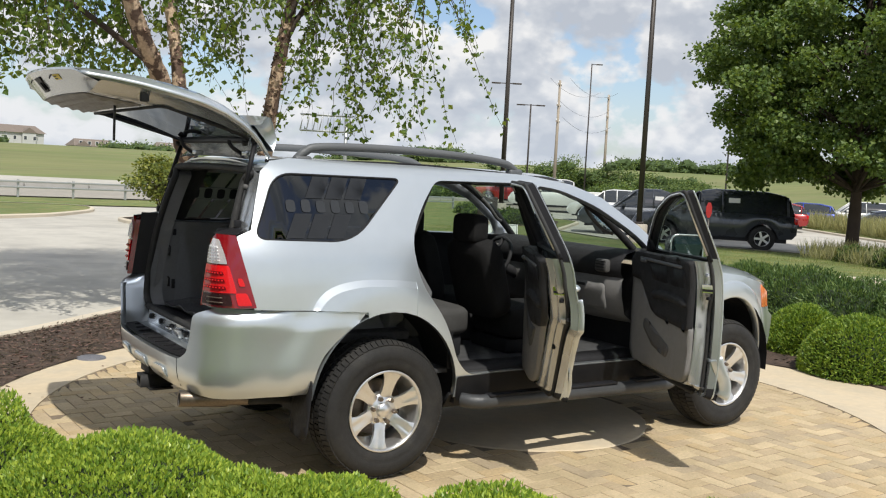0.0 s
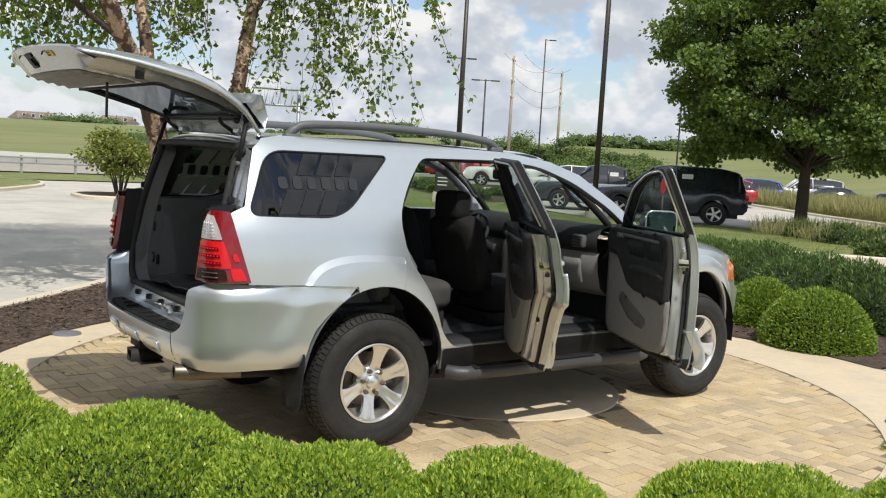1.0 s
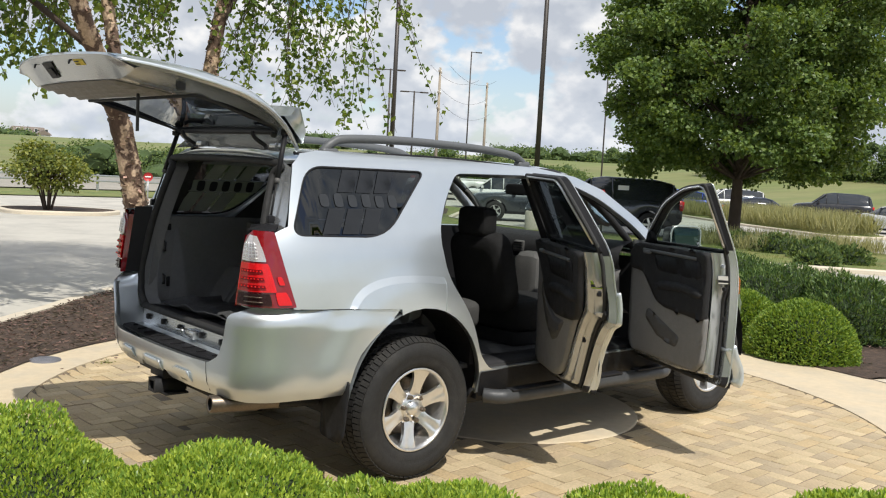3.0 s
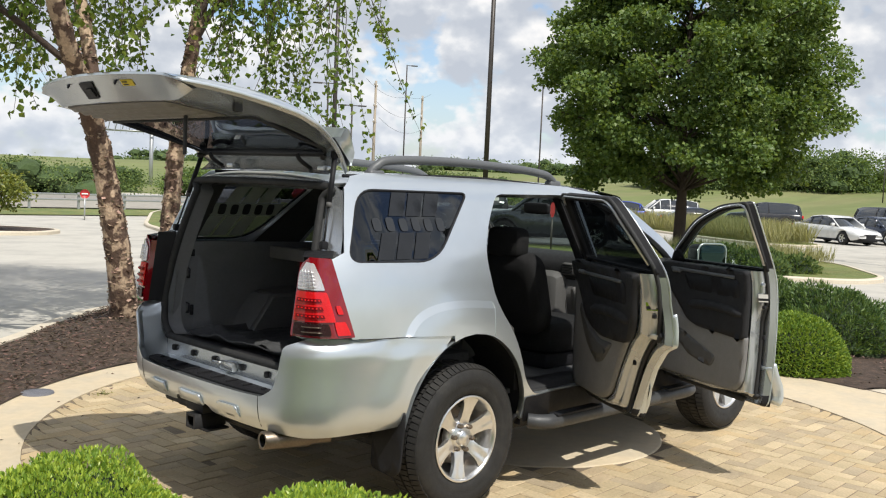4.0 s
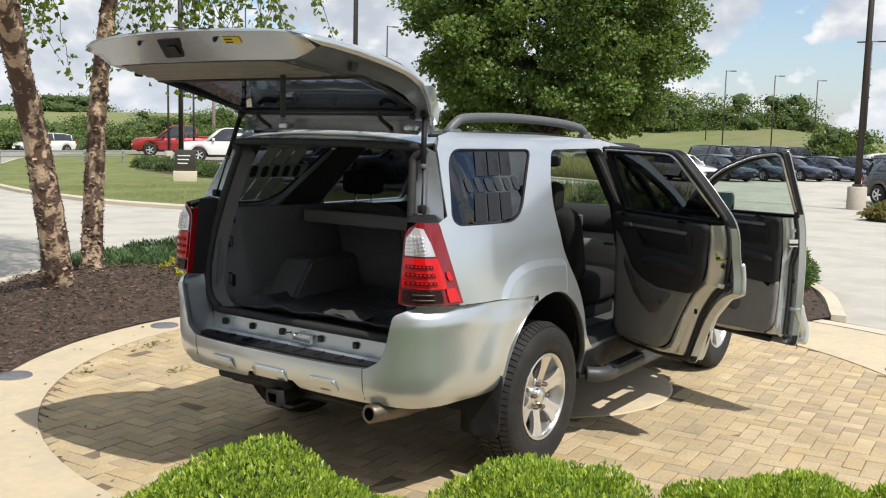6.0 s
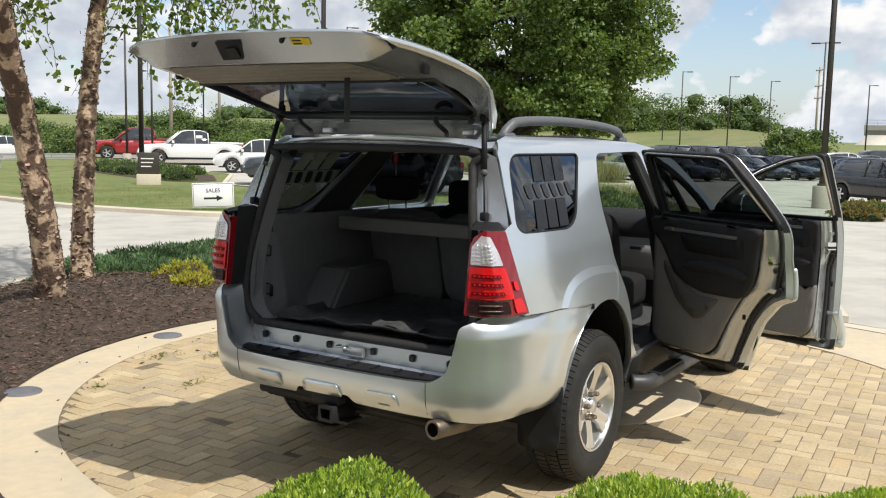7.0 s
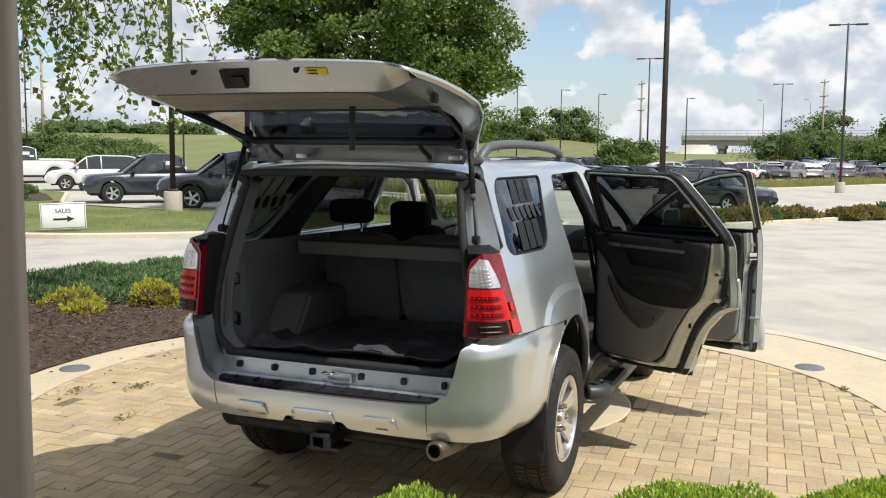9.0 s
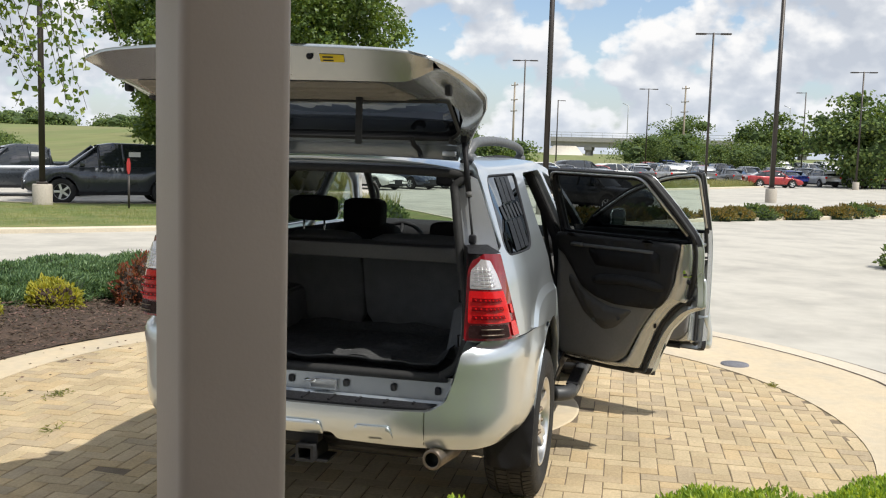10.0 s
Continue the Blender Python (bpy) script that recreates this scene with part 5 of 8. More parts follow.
        out.append((p.x - t.y * w * s, p.y + t.x * w * s))
    return out


def resample(path, n):
    q = np.array(path)
    s = np.concatenate(([0.0], np.cumsum(np.hypot(*np.diff(q, axis=0).T))))
    t = np.linspace(0, s[-1], n)
    return list(zip(np.interp(t, s, q[:, 0]).tolist(), np.interp(t, s, q[:, 1]).tolist()))


def below(poly, z):
    """The part of a closed outline under height z, closed by a straight top."""
    n = len(poly)
    first = next(i for i in range(n) if poly[i][1] < z and poly[i - 1][1] >= z)
    run = []
    for k in range(n):
        q = poly[(first + k) % n]
        if q[1] >= z:
            break
        run.append(q)
    return [(run[0][0], z)] + run + [(run[-1][0], z)]


def edge_band(name, outline, a, b, belt, door):
    """The door's rim: painted beside the latch, black round the window and along the bottom."""
    n = len(outline)
    kind = lambda i: outline[i % n][1] > belt - 0.02 or outline[i % n][1] < 0.53
    start = next(i for i in range(n) if kind(i) != kind(i - 1))
    run = [start]
    for k in range(1, n + 1):
        i = start + k
        if kind(i) != kind(run[-1]) or k == n:
            run.append(i)
            part(name, strip([a[j % n] for j in run], [b[j % n] for j in run], 2), BLACK_TRIM if kind(run[0]) else SILVER_SHADED, door)
            run = [i]
        else:
            run.append(i)


def open_door(name, outline, win, inner, hinge, swing, label, trims, belt, wide):
    M = Matrix.Translation((*hinge, 0)) @ pose(0, 0, 0, 0, 0, swing) @ Matrix.Translation((-hinge[0], -hinge[1], 0))

    def at(off):
        f = right(off)
        return lambda u, v: M @ Vector(f(u, v))
    dense = []
    for i in range(len(outline)):
        p, q = Vector(outline[i]), Vector(outline[(i + 1) % len(outline)])
        n = max(1, int((q - p).length / 0.03))
        dense += [tuple(p.lerp(q, k / n)) for k in range(n)]
    outline = dense
    tint = GLASS_MID if name == "rear_door" else GLASS
    door = part(name, sheet(outline, [win], 0.045, at(0.0), 0.008), SILVER, suv, label, angle=30)
    # rim, flange, rubber bead and the sloping painted face up to the trim
    ins = shrink(outline, 0.016)
    edge_band("door_edge", outline, [at(0.004)(u, v) for u, v in outline], [at(0.045)(u, v) for u, v in ins], belt, door)
    foot = resample(below(shrink(outline, wide), belt - 0.004), 70)
    low = resample(below(ins, belt - 0.004), 70)
    part("inner_flange", strip([at(0.045)(u, v) for u, v in low], [at(0.038)(u, v) for u, v in foot], 2), SILVER_SHADED, door)
    top = resample(inner, 70)
    bm = bmesh.new()
    steps = [(0.0, 0.042), (0.10, 0.072), (0.22, 0.090), (0.36, 0.096), (0.46, 0.100), (0.58, 0.116), (0.72, 0.127), (1.0, 0.130)]
    for (k0, o0), (k1, o1) in zip(steps, steps[1:]):
        lerp = lambda k, o: [at(o)(f[0] + (t[0] - f[0]) * k, f[1] + (t[1] - f[1]) * k) for f, t in zip(foot, top)]
        strip(lerp(k0, o0), lerp(k1, o1), 1, bm)
    bmesh.ops.remove_doubles(bm, verts=bm.verts, dist=1e-4)
    part("inner_panel", bm, SILVER_SHADED, door, angle=60)
    bead = shrink(outline, lambda u, v: (wide(u, v) - 0.006) if v < belt + 0.02 else 0.014)
    part("door_seal", tube([at(0.052)(u, v) for u, v in bead], 0.011, 8, True), RUBBER, door)
    e = [p for p in ins if p[1] < 0.60]
    us = np.linspace(min(p[0] for p in e) + 0.01, max(p[0] for p in e) - 0.01, 8)
    part("bottom_moulding", strip([at(-0.006)(u, 0.492) for u in us], [at(-0.004)(u, 0.53) for u in us], 1, None, 0.03), BLACK_TRIM, door)
    part("bottom_seal", tube([at(0.055)(u, 0.512) for u in us[1:-1]], 0.018, 8), RUBBER, door)
    # slim black frame round the glass with a bright strip
    ring = shrink(outline, 0.006)
    n = len(ring)
    first = next(i for i in range(n) if ring[i][1] > belt and ring[i - 1][1] <= belt)
    run = []
    for k in range(n):
        q = ring[(first + k) % n]
        if q[1] <= belt:
            break
        run.append(q)
    clean = [(run[0][0], belt)] + run + [(run[-1][0], belt)]
    part("window_frame", sheet(clean, [win], 0.05, at(0.040), 0.016), BLACK_TRIM, door)
    part("window_frame", sheet(clean, [win], 0.05, at(-0.004), 0.006), BLACK_TRIM, door)
    a = [at(0.0)(u, v) for u, v in win]
    b = [at(0.056)(u, v) for u, v in win]
    part("glass_channel", strip(a + a[:1], b + b[:1], 1), BLACK_TRIM, door)
    up = shrink(win, -0.012)
    k0 = next(i for i in range(len(up)) if up[i][1] > belt + 0.03 and up[i - 1][1] <= belt + 0.03)
    run = []
    for k in range(len(up)):
        q = up[(k0 + k) % len(up)]
        if q[1] <= belt + 0.03:
            break
        run.append(q)
    part("bright_strip", tube([at(0.060)(u, v) for u, v in run], 0.0095, 6), CHROME_DULL, door)
    part("door_glass", sheet(win, [], 0.07, at(0.030)), tint, door, "tinted door glass")
    for nm, pts, off, mt, th in trims:
        part(nm, sheet(rounded(pts, 0.03, 4), [], 0.03, lambda u, v, o=off: at(o + 0.018 * math.sin(math.pi * min(1, max(0, (v - 0.55) / 0.72))))(u, v), th), mt, door)
    return door, at


def fold(x0, x1):
    return lambda u, v: 0.028 + 0.045 * min(1.0, max(0.0, (x1 - u) / (x1 - x0))) * min(1.0, max(0.0, (1.14 - v) / 0.15))


RD_OUT = rounded([(0.372, 1.672), (1.075, 1.682), (1.098, 1.25), (1.10, 0.49), (0.455, 0.49), (0.435, 0.57), (0.355, 0.77), (0.25, 0.885), (0.152, 0.925), (0.150, 1.10), (0.132, 1.31), (0.245, 1.50)], [0.05, 0.03, 0.05, 0.06, 0.03, 0.05, 0.08, 0.06, 0.01, 0.03, 0.06, 0.08], 4)
RD_WIN = rounded([(0.415, 1.638), (1.045, 1.648), (1.062, 1.305), (0.185, 1.305)], [0.05, 0.04, 0.02, 0.03], 4)
RD_IN = [(1.06, 1.293), (1.06, 0.60), (1.02, 0.555), (0.60, 0.555), (0.545, 0.60), (0.475, 0.76), (0.385, 0.90), (0.30, 0.985), (0.255, 1.07), (0.235, 1.16), (0.195, 1.293)]
rd, rd_at = open_door("rear_door", RD_OUT, RD_WIN, RD_IN, (1.10, -0.86), 58, "open silver rear door with grey and black trim", [
    ("lower_trim", [(0.56, 0.605), (0.62, 0.56), (1.02, 0.56), (1.055, 0.60), (1.055, 1.22), (0.95, 1.14), (0.86, 1.0), (0.72, 0.965), (0.30, 0.985), (0.39, 0.90), (0.485, 0.755)], 0.118, DOOR_GREY, 0.03),
    ("upper_trim", [(0.200, 1.293), (1.058, 1.297), (1.060, 1.205), (1.0, 1.17), (0.935, 1.085), (0.865, 0.99), (0.76, 0.935), (0.62, 0.905), (0.345, 0.915), (0.295, 0.985), (0.258, 1.07), (0.238, 1.16)], 0.125, DARK_TRIM, 0.034),
    # slightly raised darker sheets colour in the shade of the scooped pocket
    ("door_pocket", [(0.50, 0.885), (0.66, 0.885), (0.80, 0.935), (0.955, 1.055), (0.965, 1.00), (0.84, 0.83), (0.70, 0.745), (0.62, 0.765)], 0.1435, GREY_TRIM, 0.008),
    ("pocket_lining", [(0.53, 0.870), (0.66, 0.870), (0.79, 0.915), (0.90, 0.985), (0.81, 0.835), (0.70, 0.765), (0.63, 0.785)], 0.1485, GREY_TRIM, 0.005)], 1.297, fold(0.15, 0.62))
FD_OUT = rounded([(1.088, 1.682), (1.33, 1.658), (1.62, 1.562), (1.90, 1.388), (2.06, 1.235), (2.095, 1.10), (2.085, 0.49), (1.10, 0.49), (1.092, 1.25)], [0.03, 0.08, 0.1, 0.1, 0.08, 0.08, 0.06, 0.04, 0.1], 4)
FD_WIN = rounded([(1.122, 1.648), (1.32, 1.626), (1.60, 1.529), (1.865, 1.362), (1.97, 1.287), (1.118, 1.298)], [0.03, 0.08, 0.1, 0.08, 0.03, 0.02], 4)
FD_IN = [(2.045, 1.281), (2.045, 0.62), (2.00, 0.56), (1.24, 0.56), (1.185, 0.62), (1.165, 1.0), (1.155, 1.281)]
fd, fd_at = open_door("front_door", FD_OUT, FD_WIN, FD_IN, (2.03, -0.915), 67, "open silver front door with grey and black trim", [
    ("lower_trim", [(1.19, 0.62), (1.245, 0.563), (1.995, 0.563), (2.04, 0.62), (2.04, 1.12), (1.88, 1.09), (1.74, 0.93), (1.17, 0.90)], 0.118, DOOR_GREY, 0.03),
    ("upper_trim", [(1.158, 1.282), (1.95, 1.275), (2.04, 1.21), (2.04, 1.10), (1.88, 1.09), (1.79, 1.01), (1.70, 0.925), (1.60, 0.895), (1.172, 0.875)], 0.125, DARK_TRIM, 0.034),
    # the front pocket's shade, again a darker sheet
    ("door_pocket", [(1.42, 0.735), (1.80, 0.865), (1.83, 0.80), (1.68, 0.705), (1.46, 0.665)], 0.1435, GREY_TRIM, 0.008)], 1.285, fold(1.10, 1.5))


def door_details():
    for door, at, x0, x1, z in ((rd, rd_at, 0.30, 0.78, 1.035), (fd, fd_at, 1.20, 1.70, 1.02)):
        pth = [at(0.165)(x0 + (x1 - x0) * i / 10, z + 0.02 * math.sin(i / 10 * math.pi)) for i in range(11)]
        part("armrest", tube(pth, [0.018] + [0.030] * 9 + [0.016], 10), DARK_TRIM, door)
        recess = [(x0 + 0.02, z + 0.06), (x1 - 0.02, z + 0.075), (x1 + 0.04, z + 0.19), (x0 + 0.02, z + 0.20)]
        part("trim_recess", sheet(rounded(recess, 0.04), [], 0.05, at(0.166), 0.004), BLACK_TRIM, door)
        xh = x1 + 0.10
        part("inside_handle", tube([at(0.175)(xh - 0.035 + 0.07 * i / 4, z + 0.20) for i in range(5)], 0.012, 8), RACK_GREY, door)
        part("trim_ledge", tube([at(0.163)(x0 + 0.06 + (x1 + 0.10 - x0) * q / 8, 1.232) for q in range(9)], 0.011, 8), RACK_GREY, door)
        # latch on the rear edge
        xe = 0.205 if door is rd else 1.125
        p = Vector(at(0.05)(xe - 0.03, 1.13))
        slope = lambda k, z, off=0.0: at(0.05 + 0.06 * k + off)(xe - 0.020 + 0.026 * k, z)
        part("latch", strip([slope(k, 1.105, 0.004) for k in (0.1, 0.5, 0.95)], [slope(k, 1.150, 0.004) for k in (0.1, 0.5, 0.95)], 1, None, 0.003), CHROME, door)
        part("latch_slot", strip([slope(k, 1.112, 0.008) for k in (0.0, 0.5, 0.9)], [slope(k, 1.126, 0.008) for k in (0.0, 0.5, 0.9)], 1, None, 0.003), BLACK_TRIM, door)
        for dz in (0.075, -0.055):
            c = Vector(slope(0.5, 1.13 + dz))
            part("bolt", pillow(c - Vector((0.011, 0.011, 0.011)), c + Vector((0.011, 0.011, 0.011)), 0.4, None, None, 2), CHROME_DULL if dz > 0 else BLACK_TRIM, door)
        c = Vector(slope(0.45, 0.90)) if door is fd else Vector(at(0.09)(0.405, 0.80))
        part("drain_plug", box_bm(c - Vector((0.008, 0.008, 0.014)), c + Vector((0.008, 0.008, 0.014)), 0.003), BLACK_TRIM, door)
        # outside handle
        part("outside_handle", tube([at(o)(xe + 0.06 + 0.16 * i / 5, 1.13) for i, o in enumerate((-0.01, -0.035, -0.04, -0.04, -0.035, -0.01))], 0.014, 8), SILVER, door)
    # window switches on both doors
    for door, at, x, z in ((rd, rd_at, 0.955, 0.99), (fd, fd_at, 1.93, 0.97)):
        part("switch", sheet(rounded([(x, z), (x + 0.03, z), (x + 0.045, z + 0.07), (x + 0.015, z + 0.07)], 0.008), [], 0.03, at(0.155), 0.006), BLACK_TRIM, door)
    # lower cladding that swells out under both doors
    for door, at, x0, x1 in ((rd, rd_at, 0.46, 1.095), (fd, fd_at, 1.10, 2.08)):
        part("door_cladding", sheet(rounded([(x0, 0.492), (x1, 0.492), (x1, 0.75), (x0 + (0.0 if door is fd else -0.09), 0.75)], 0.02), [], 0.03, lambda u, v, at=at: at(-0.004 - float(np.interp(v, [0.49, 0.53, 0.61, 0.69, 0.75], [0.085, 0.098, 0.082, 0.036, 0.012]) * (1.0 if at is fd_at else 0.35)))(u, v), 0.07 if door is fd else 0.02), SILVER, door)
    # flare lip on the rear door's outer skin
    part("flare_lip", sheet(rounded([(0.150, 1.10), (0.150, 0.925), (0.25, 0.885), (0.355, 0.77), (0.435, 0.57), (0.455, 0.50), (0.505, 0.50), (0.48, 0.62), (0.42, 0.80), (0.32, 0.95), (0.24, 1.06)], 0.02), [], 0.04, rd_at(-0.022), 0.03), SILVER, rd)
    # mirror on the front door
    base = Vector(fd_at(-0.02)(1.93, 1.245))
    mtx = Matrix.Translation(fd_at(-0.150)(1.93, 1.285)) @ pose(0, 0, 0, 0, 0, 67)
    mb = pillow((-0.075, -0.105, -0.088), (0.065, 0.105, 0.098), 0.25, mtx)
    mr = part("door_mirror", mb, BLACK_TRIM, fd, "door mirror with bright rim")
    gl = sheet(rounded([(-0.102, -0.085), (0.102, -0.085), (0.102, 0.096), (-0.102, 0.096)], 0.045, 4), [], 0.05, lambda u, v: mtx @ Vector((-0.083, u, v)), 0.004)
    part("mirror_glass", gl, MIRROR, mr)
    rimv = rounded([(-0.110, -0.093), (0.110, -0.093), (0.110, 0.104), (-0.110, 0.104)], 0.05, 4)
    part("mirror_rim", tube([mtx @ Vector((-0.080, u, v)) for u, v in rimv], 0.006, 6, True), CHROME_DULL, mr)
    part("mirror_arm", tube([base, Vector(fd_at(-0.10)(1.93, 1.235))], 0.03, 10), BLACK_TRIM, mr)
    tri = [(1.86, 1.275), (1.985, 1.275), (1.93, 1.335), (1.88, 1.36)]
    part("mirror_sail", sheet(tri, [], 0.04, fd_at(0.05), 0.02), BLACK_TRIM, fd)
    for z in (0.62, 1.02):
        for hx, door in ((2.03, fd), (1.10, rd)):
            part("hinge", box_bm((hx - 0.05, -0.90, z - 0.03), (hx + 0.03, -0.83, z + 0.03), 0.01), SILVER_SHADED, door)


door_details()


# ---- raised tailgate ----
TU = [0.585, 0.62, 0.70, 0.80, 0.92, 1.05, 1.20, 1.36, 1.50, 1.60, 1.66, 1.70]
TZ = [1.775, 1.82, 1.90, 1.955, 2.005, 2.045, 2.075, 2.095, 2.105, 2.108, 2.106, 2.10]
BZ = [1.765, 1.775, 1.805, 1.835, 1.87, 1.905, 1.940, 1.964, 1.984, 2.000, 2.012, 2.045]
TW = [0.575, 0.595, 0.635, 0.685, 0.735, 0.758, 0.752, 0.728, 0.705, 0.690, 0.680, 0.665]


def gate_roll(u):
    """How far the outer skin rolls over at its side edges."""
    return float(np.interp(u, [0.6, 1.2, 1.5, 1.66], [0.055, 0.05, 0.03, 0.02]))


def gate_top(u, v):
    w, z = float(np.interp(u, TU, TW)), float(np.interp(u, TU, TZ))
    a = abs(v)
    return (-u + 0.07 * v * v * (u - 0.6), v * w, z - 0.022 * a ** 2 - gate_roll(u) * max(0.0, (a - 0.80) / 0.20) ** 2)


def gate_in(u, v, off=0.0):
    w, z = float(np.interp(u, TU, TW)), float(np.interp(u, TU, BZ))
    a = abs(v)
    z2 = float(np.interp(u, TU, TZ)) - 0.022 * a * a - gate_roll(u) * max(0.0, (a - 0.80) / 0.20) ** 2
    k = max(0.0, (a - 0.80) / 0.20)
    return (-u + 0.07 * v * v * (u - 0.6), v * w * 0.985, z * (1 - k ** 2) + (z2 - 0.012) * k ** 2 - off)


def tailgate():
    win = rounded([(0.715, -0.90), (1.255, -0.86), (1.255, 0.86), (0.715, 0.90)], 0.06, 4)
    hull = [(0.60, -1.0), (1.64, -1.0), (1.665, -0.7), (1.67, 0.0), (1.665, 0.7), (1.64, 1.0), (0.60, 1.0)]
    hull_in = [(0.60, -1.0), (1.56, -1.0), (1.575, 0.0), (1.56, 1.0), (0.60, 1.0)]
    gate = part("tailgate", sheet(rounded(hull, 0.03), [win], 0.05, gate_top, 0.01), SILVER, suv, "raised silver tailgate seen from below", angle=35)
    part("inner_panel", sheet(rounded(hull_in, 0.03), [win], 0.05, gate_in, 0.006), SILVER_SHADED, gate, angle=50)
    for q in (-1.0, 1.0):
        us = np.linspace(0.61, 1.64, 26)
        part("edge_flange", strip([gate_top(u, q) for u in us], [gate_in(min(u, 1.56), q) for u in us], 2), SILVER_SHADED, gate)
    a = [gate_top(u, v) for u, v in win]
    b = [gate_in(u, v) for u, v in win]
    part("window_surround", strip(a + a[:1], b + b[:1], 3), BLACK_TRIM, gate)
    mid = lambda u, v: tuple((Vector(gate_top(u, v)) * 0.15 + Vector(gate_in(u, v)) * 0.85))
    g = part("rear_window", sheet(win, [], 0.07, mid), GLASS_DARK, gate, "tinted rear window")
    part("window_gasket", tube([gate_in(u, v, 0.003) for u, v in win], 0.008, 8, True), RUBBER, gate)
    # ribbed trim over the lower half, lip at the closing edge
    trim = rounded([(1.285, -0.76), (1.56, -0.72), (1.56, 0.72), (1.285, 0.76)], 0.05)

    def press(u, v):
        e = min(1.0, float(seg_dist(trim, np.array([u]), np.array([v]))[0]) / 0.05)
        e = e * e * (3 - 2 * e)
        return gate_in(u, v, 0.0035 + e * (0.011 + 0.005 * math.sin(u * 100)))
    tp = part("trim_panel", sheet(trim, [], 0.0085, press, 0.003), TAUPE_TRIM, gate, "ribbed grey inner trim panel")
    # closing edge: a deep silver face with handle recess and stops
    rows_a, rows_b = [], []
    for v in np.linspace(-1.0, 1.0, 31):
        p, q = Vector(gate_top(1.668 - 0.025 * v * v, v)), Vector(gate_in(1.572 - 0.012 * v * v, v * 0.97, 0.0))
        rows_a.append(p)
        rows_b.append(q)
    part("closing_edge", strip(rows_a, rows_b, 5), SILVER_SHADED, gate)

    def on_edge(v, k, off):
        p, q = Vector(gate_top(1.668 - 0.025 * v * v, v)), Vector(gate_in(1.572 - 0.012 * v * v, v * 0.97, 0.0))
        n = (q - p).cross(Vector((0, 1, 0))).normalized()
        if n.x > 0:
            n = -n
        return p.lerp(q, k) + n * off
    corners = [(0.115, 0.22), (-0.085, 0.22), (-0.030, 0.82), (0.135, 0.82)]
    part("handle_recess", sheet(rounded(corners, 0.02, 4), [], 0.04, lambda u, v: on_edge(u, v, 0.006), 0.006), BLACK_TRIM, gate, "black latch recess")
    part("latch", sheet(rounded([(0.05, 0.42), (-0.03, 0.42), (-0.03, 0.72), (0.05, 0.72)], 0.01), [], 0.04, lambda u, v: on_edge(u, v, 0.014), 0.006), DARK_STEEL, gate)
    part("label_plate", sheet([(-0.43, 0.20), (-0.555, 0.20), (-0.555, 0.42), (-0.43, 0.42)], [], 0.05, lambda u, v: on_edge(u, v, 0.003), 0.001), YELLOW, gate, "yellow warning label")
    for k in (0.27, 0.37):
        part("label_text", sheet([(-0.445, k - 0.02), (-0.50, k - 0.02), (-0.50, k + 0.02), (-0.445, k + 0.02)], [], 0.05, lambda u, v: on_edge(u, v, 0.005), 0.0006), BLACK_INK, gate)
    for v in (0.30, -0.38):
        part("edge_hole", lathe([(0.0, 0.004), (0.012, 0.004), (0.014, 0.0)], Matrix.Translation(on_edge(v, 0.25, 0.004)) @ Vector((-1, 0, 0.25)).to_track_quat("Z", "Y").to_matrix().to_4x4(), 14), BLACK_TRIM, gate)
    for v in (-0.93, 0.93):
        p = Vector(gate_in(1.33, v, 0.01))
        part("bump_stop", box_bm(p - Vector((0.022, 0.012, 0.022)), p + Vector((0.022, 0.012, 0.022)), 0.008), RUBBER, gate)
    # spoiler now standing up over the hinges
    sp = bmesh.new()
    secs = []
    for v in np.linspace(-1, 1, 21):
        y = 0.60 * v
        k = 1 - 0.10 * v * v
        secs.append([Vector((-0.585, y, 1.765)), Vector((-0.565 - 0.005, y, 1.83)), Vector((-0.60, y * 0.98, 1.76 + 0.20 * k)), Vector((-0.625, y * 0.98, 1.76 + 0.205 * k)), Vector((-0.66, y, 1.90)), Vector((-0.70, y * 1.0, 1.895))])
    vv = [[sp.verts.new(p) for p in s] for s in secs]
    for i in range(len(vv) - 1):
        for j in range(5):
            sp.faces.new((vv[i][j], vv[i][j + 1], vv[i + 1][j + 1], vv[i + 1][j]))
    sp.faces.new(vv[0])
    sp.faces.new(vv[-1][::-1])
    part("spoiler", sp, SILVER, gate, "silver roof spoiler", angle=50)
    # hanging pull strap, hinges
    part("pull_strap", box_bm((-1.345, -0.352, 1.775), (-1.337, -0.325, 1.985), 0.003), RUBBER, gate, "black hanging pull strap")
    for y in (-0.40, 0.40):
        part("hinge", tube(smooth_path([(-0.66, y, 1.735), (-0.71, y, 1.76), (-0.74, y + 0.015, 1.785), (-0.755, y + 0.02, 1.815)], 4), 0.011, 8), DARK_STEEL, gate)
        part("hinge_plate", box_bm((-0.73, y - 0.17, 1.735), (-0.68, y - 0.11, 1.762), 0.006), SILVER_SHADED, gate)
    for y in (-0.56, 0.56):
        part("rubber_stop", lathe([(0.0, 0.02), (0.014, 0.02), (0.018, 0.0)], Matrix.Translation((-0.73, y, 1.808)) @ pose(0, 0, 0, 200, 0, 0), 14), RUBBER, gate)


tailgate()


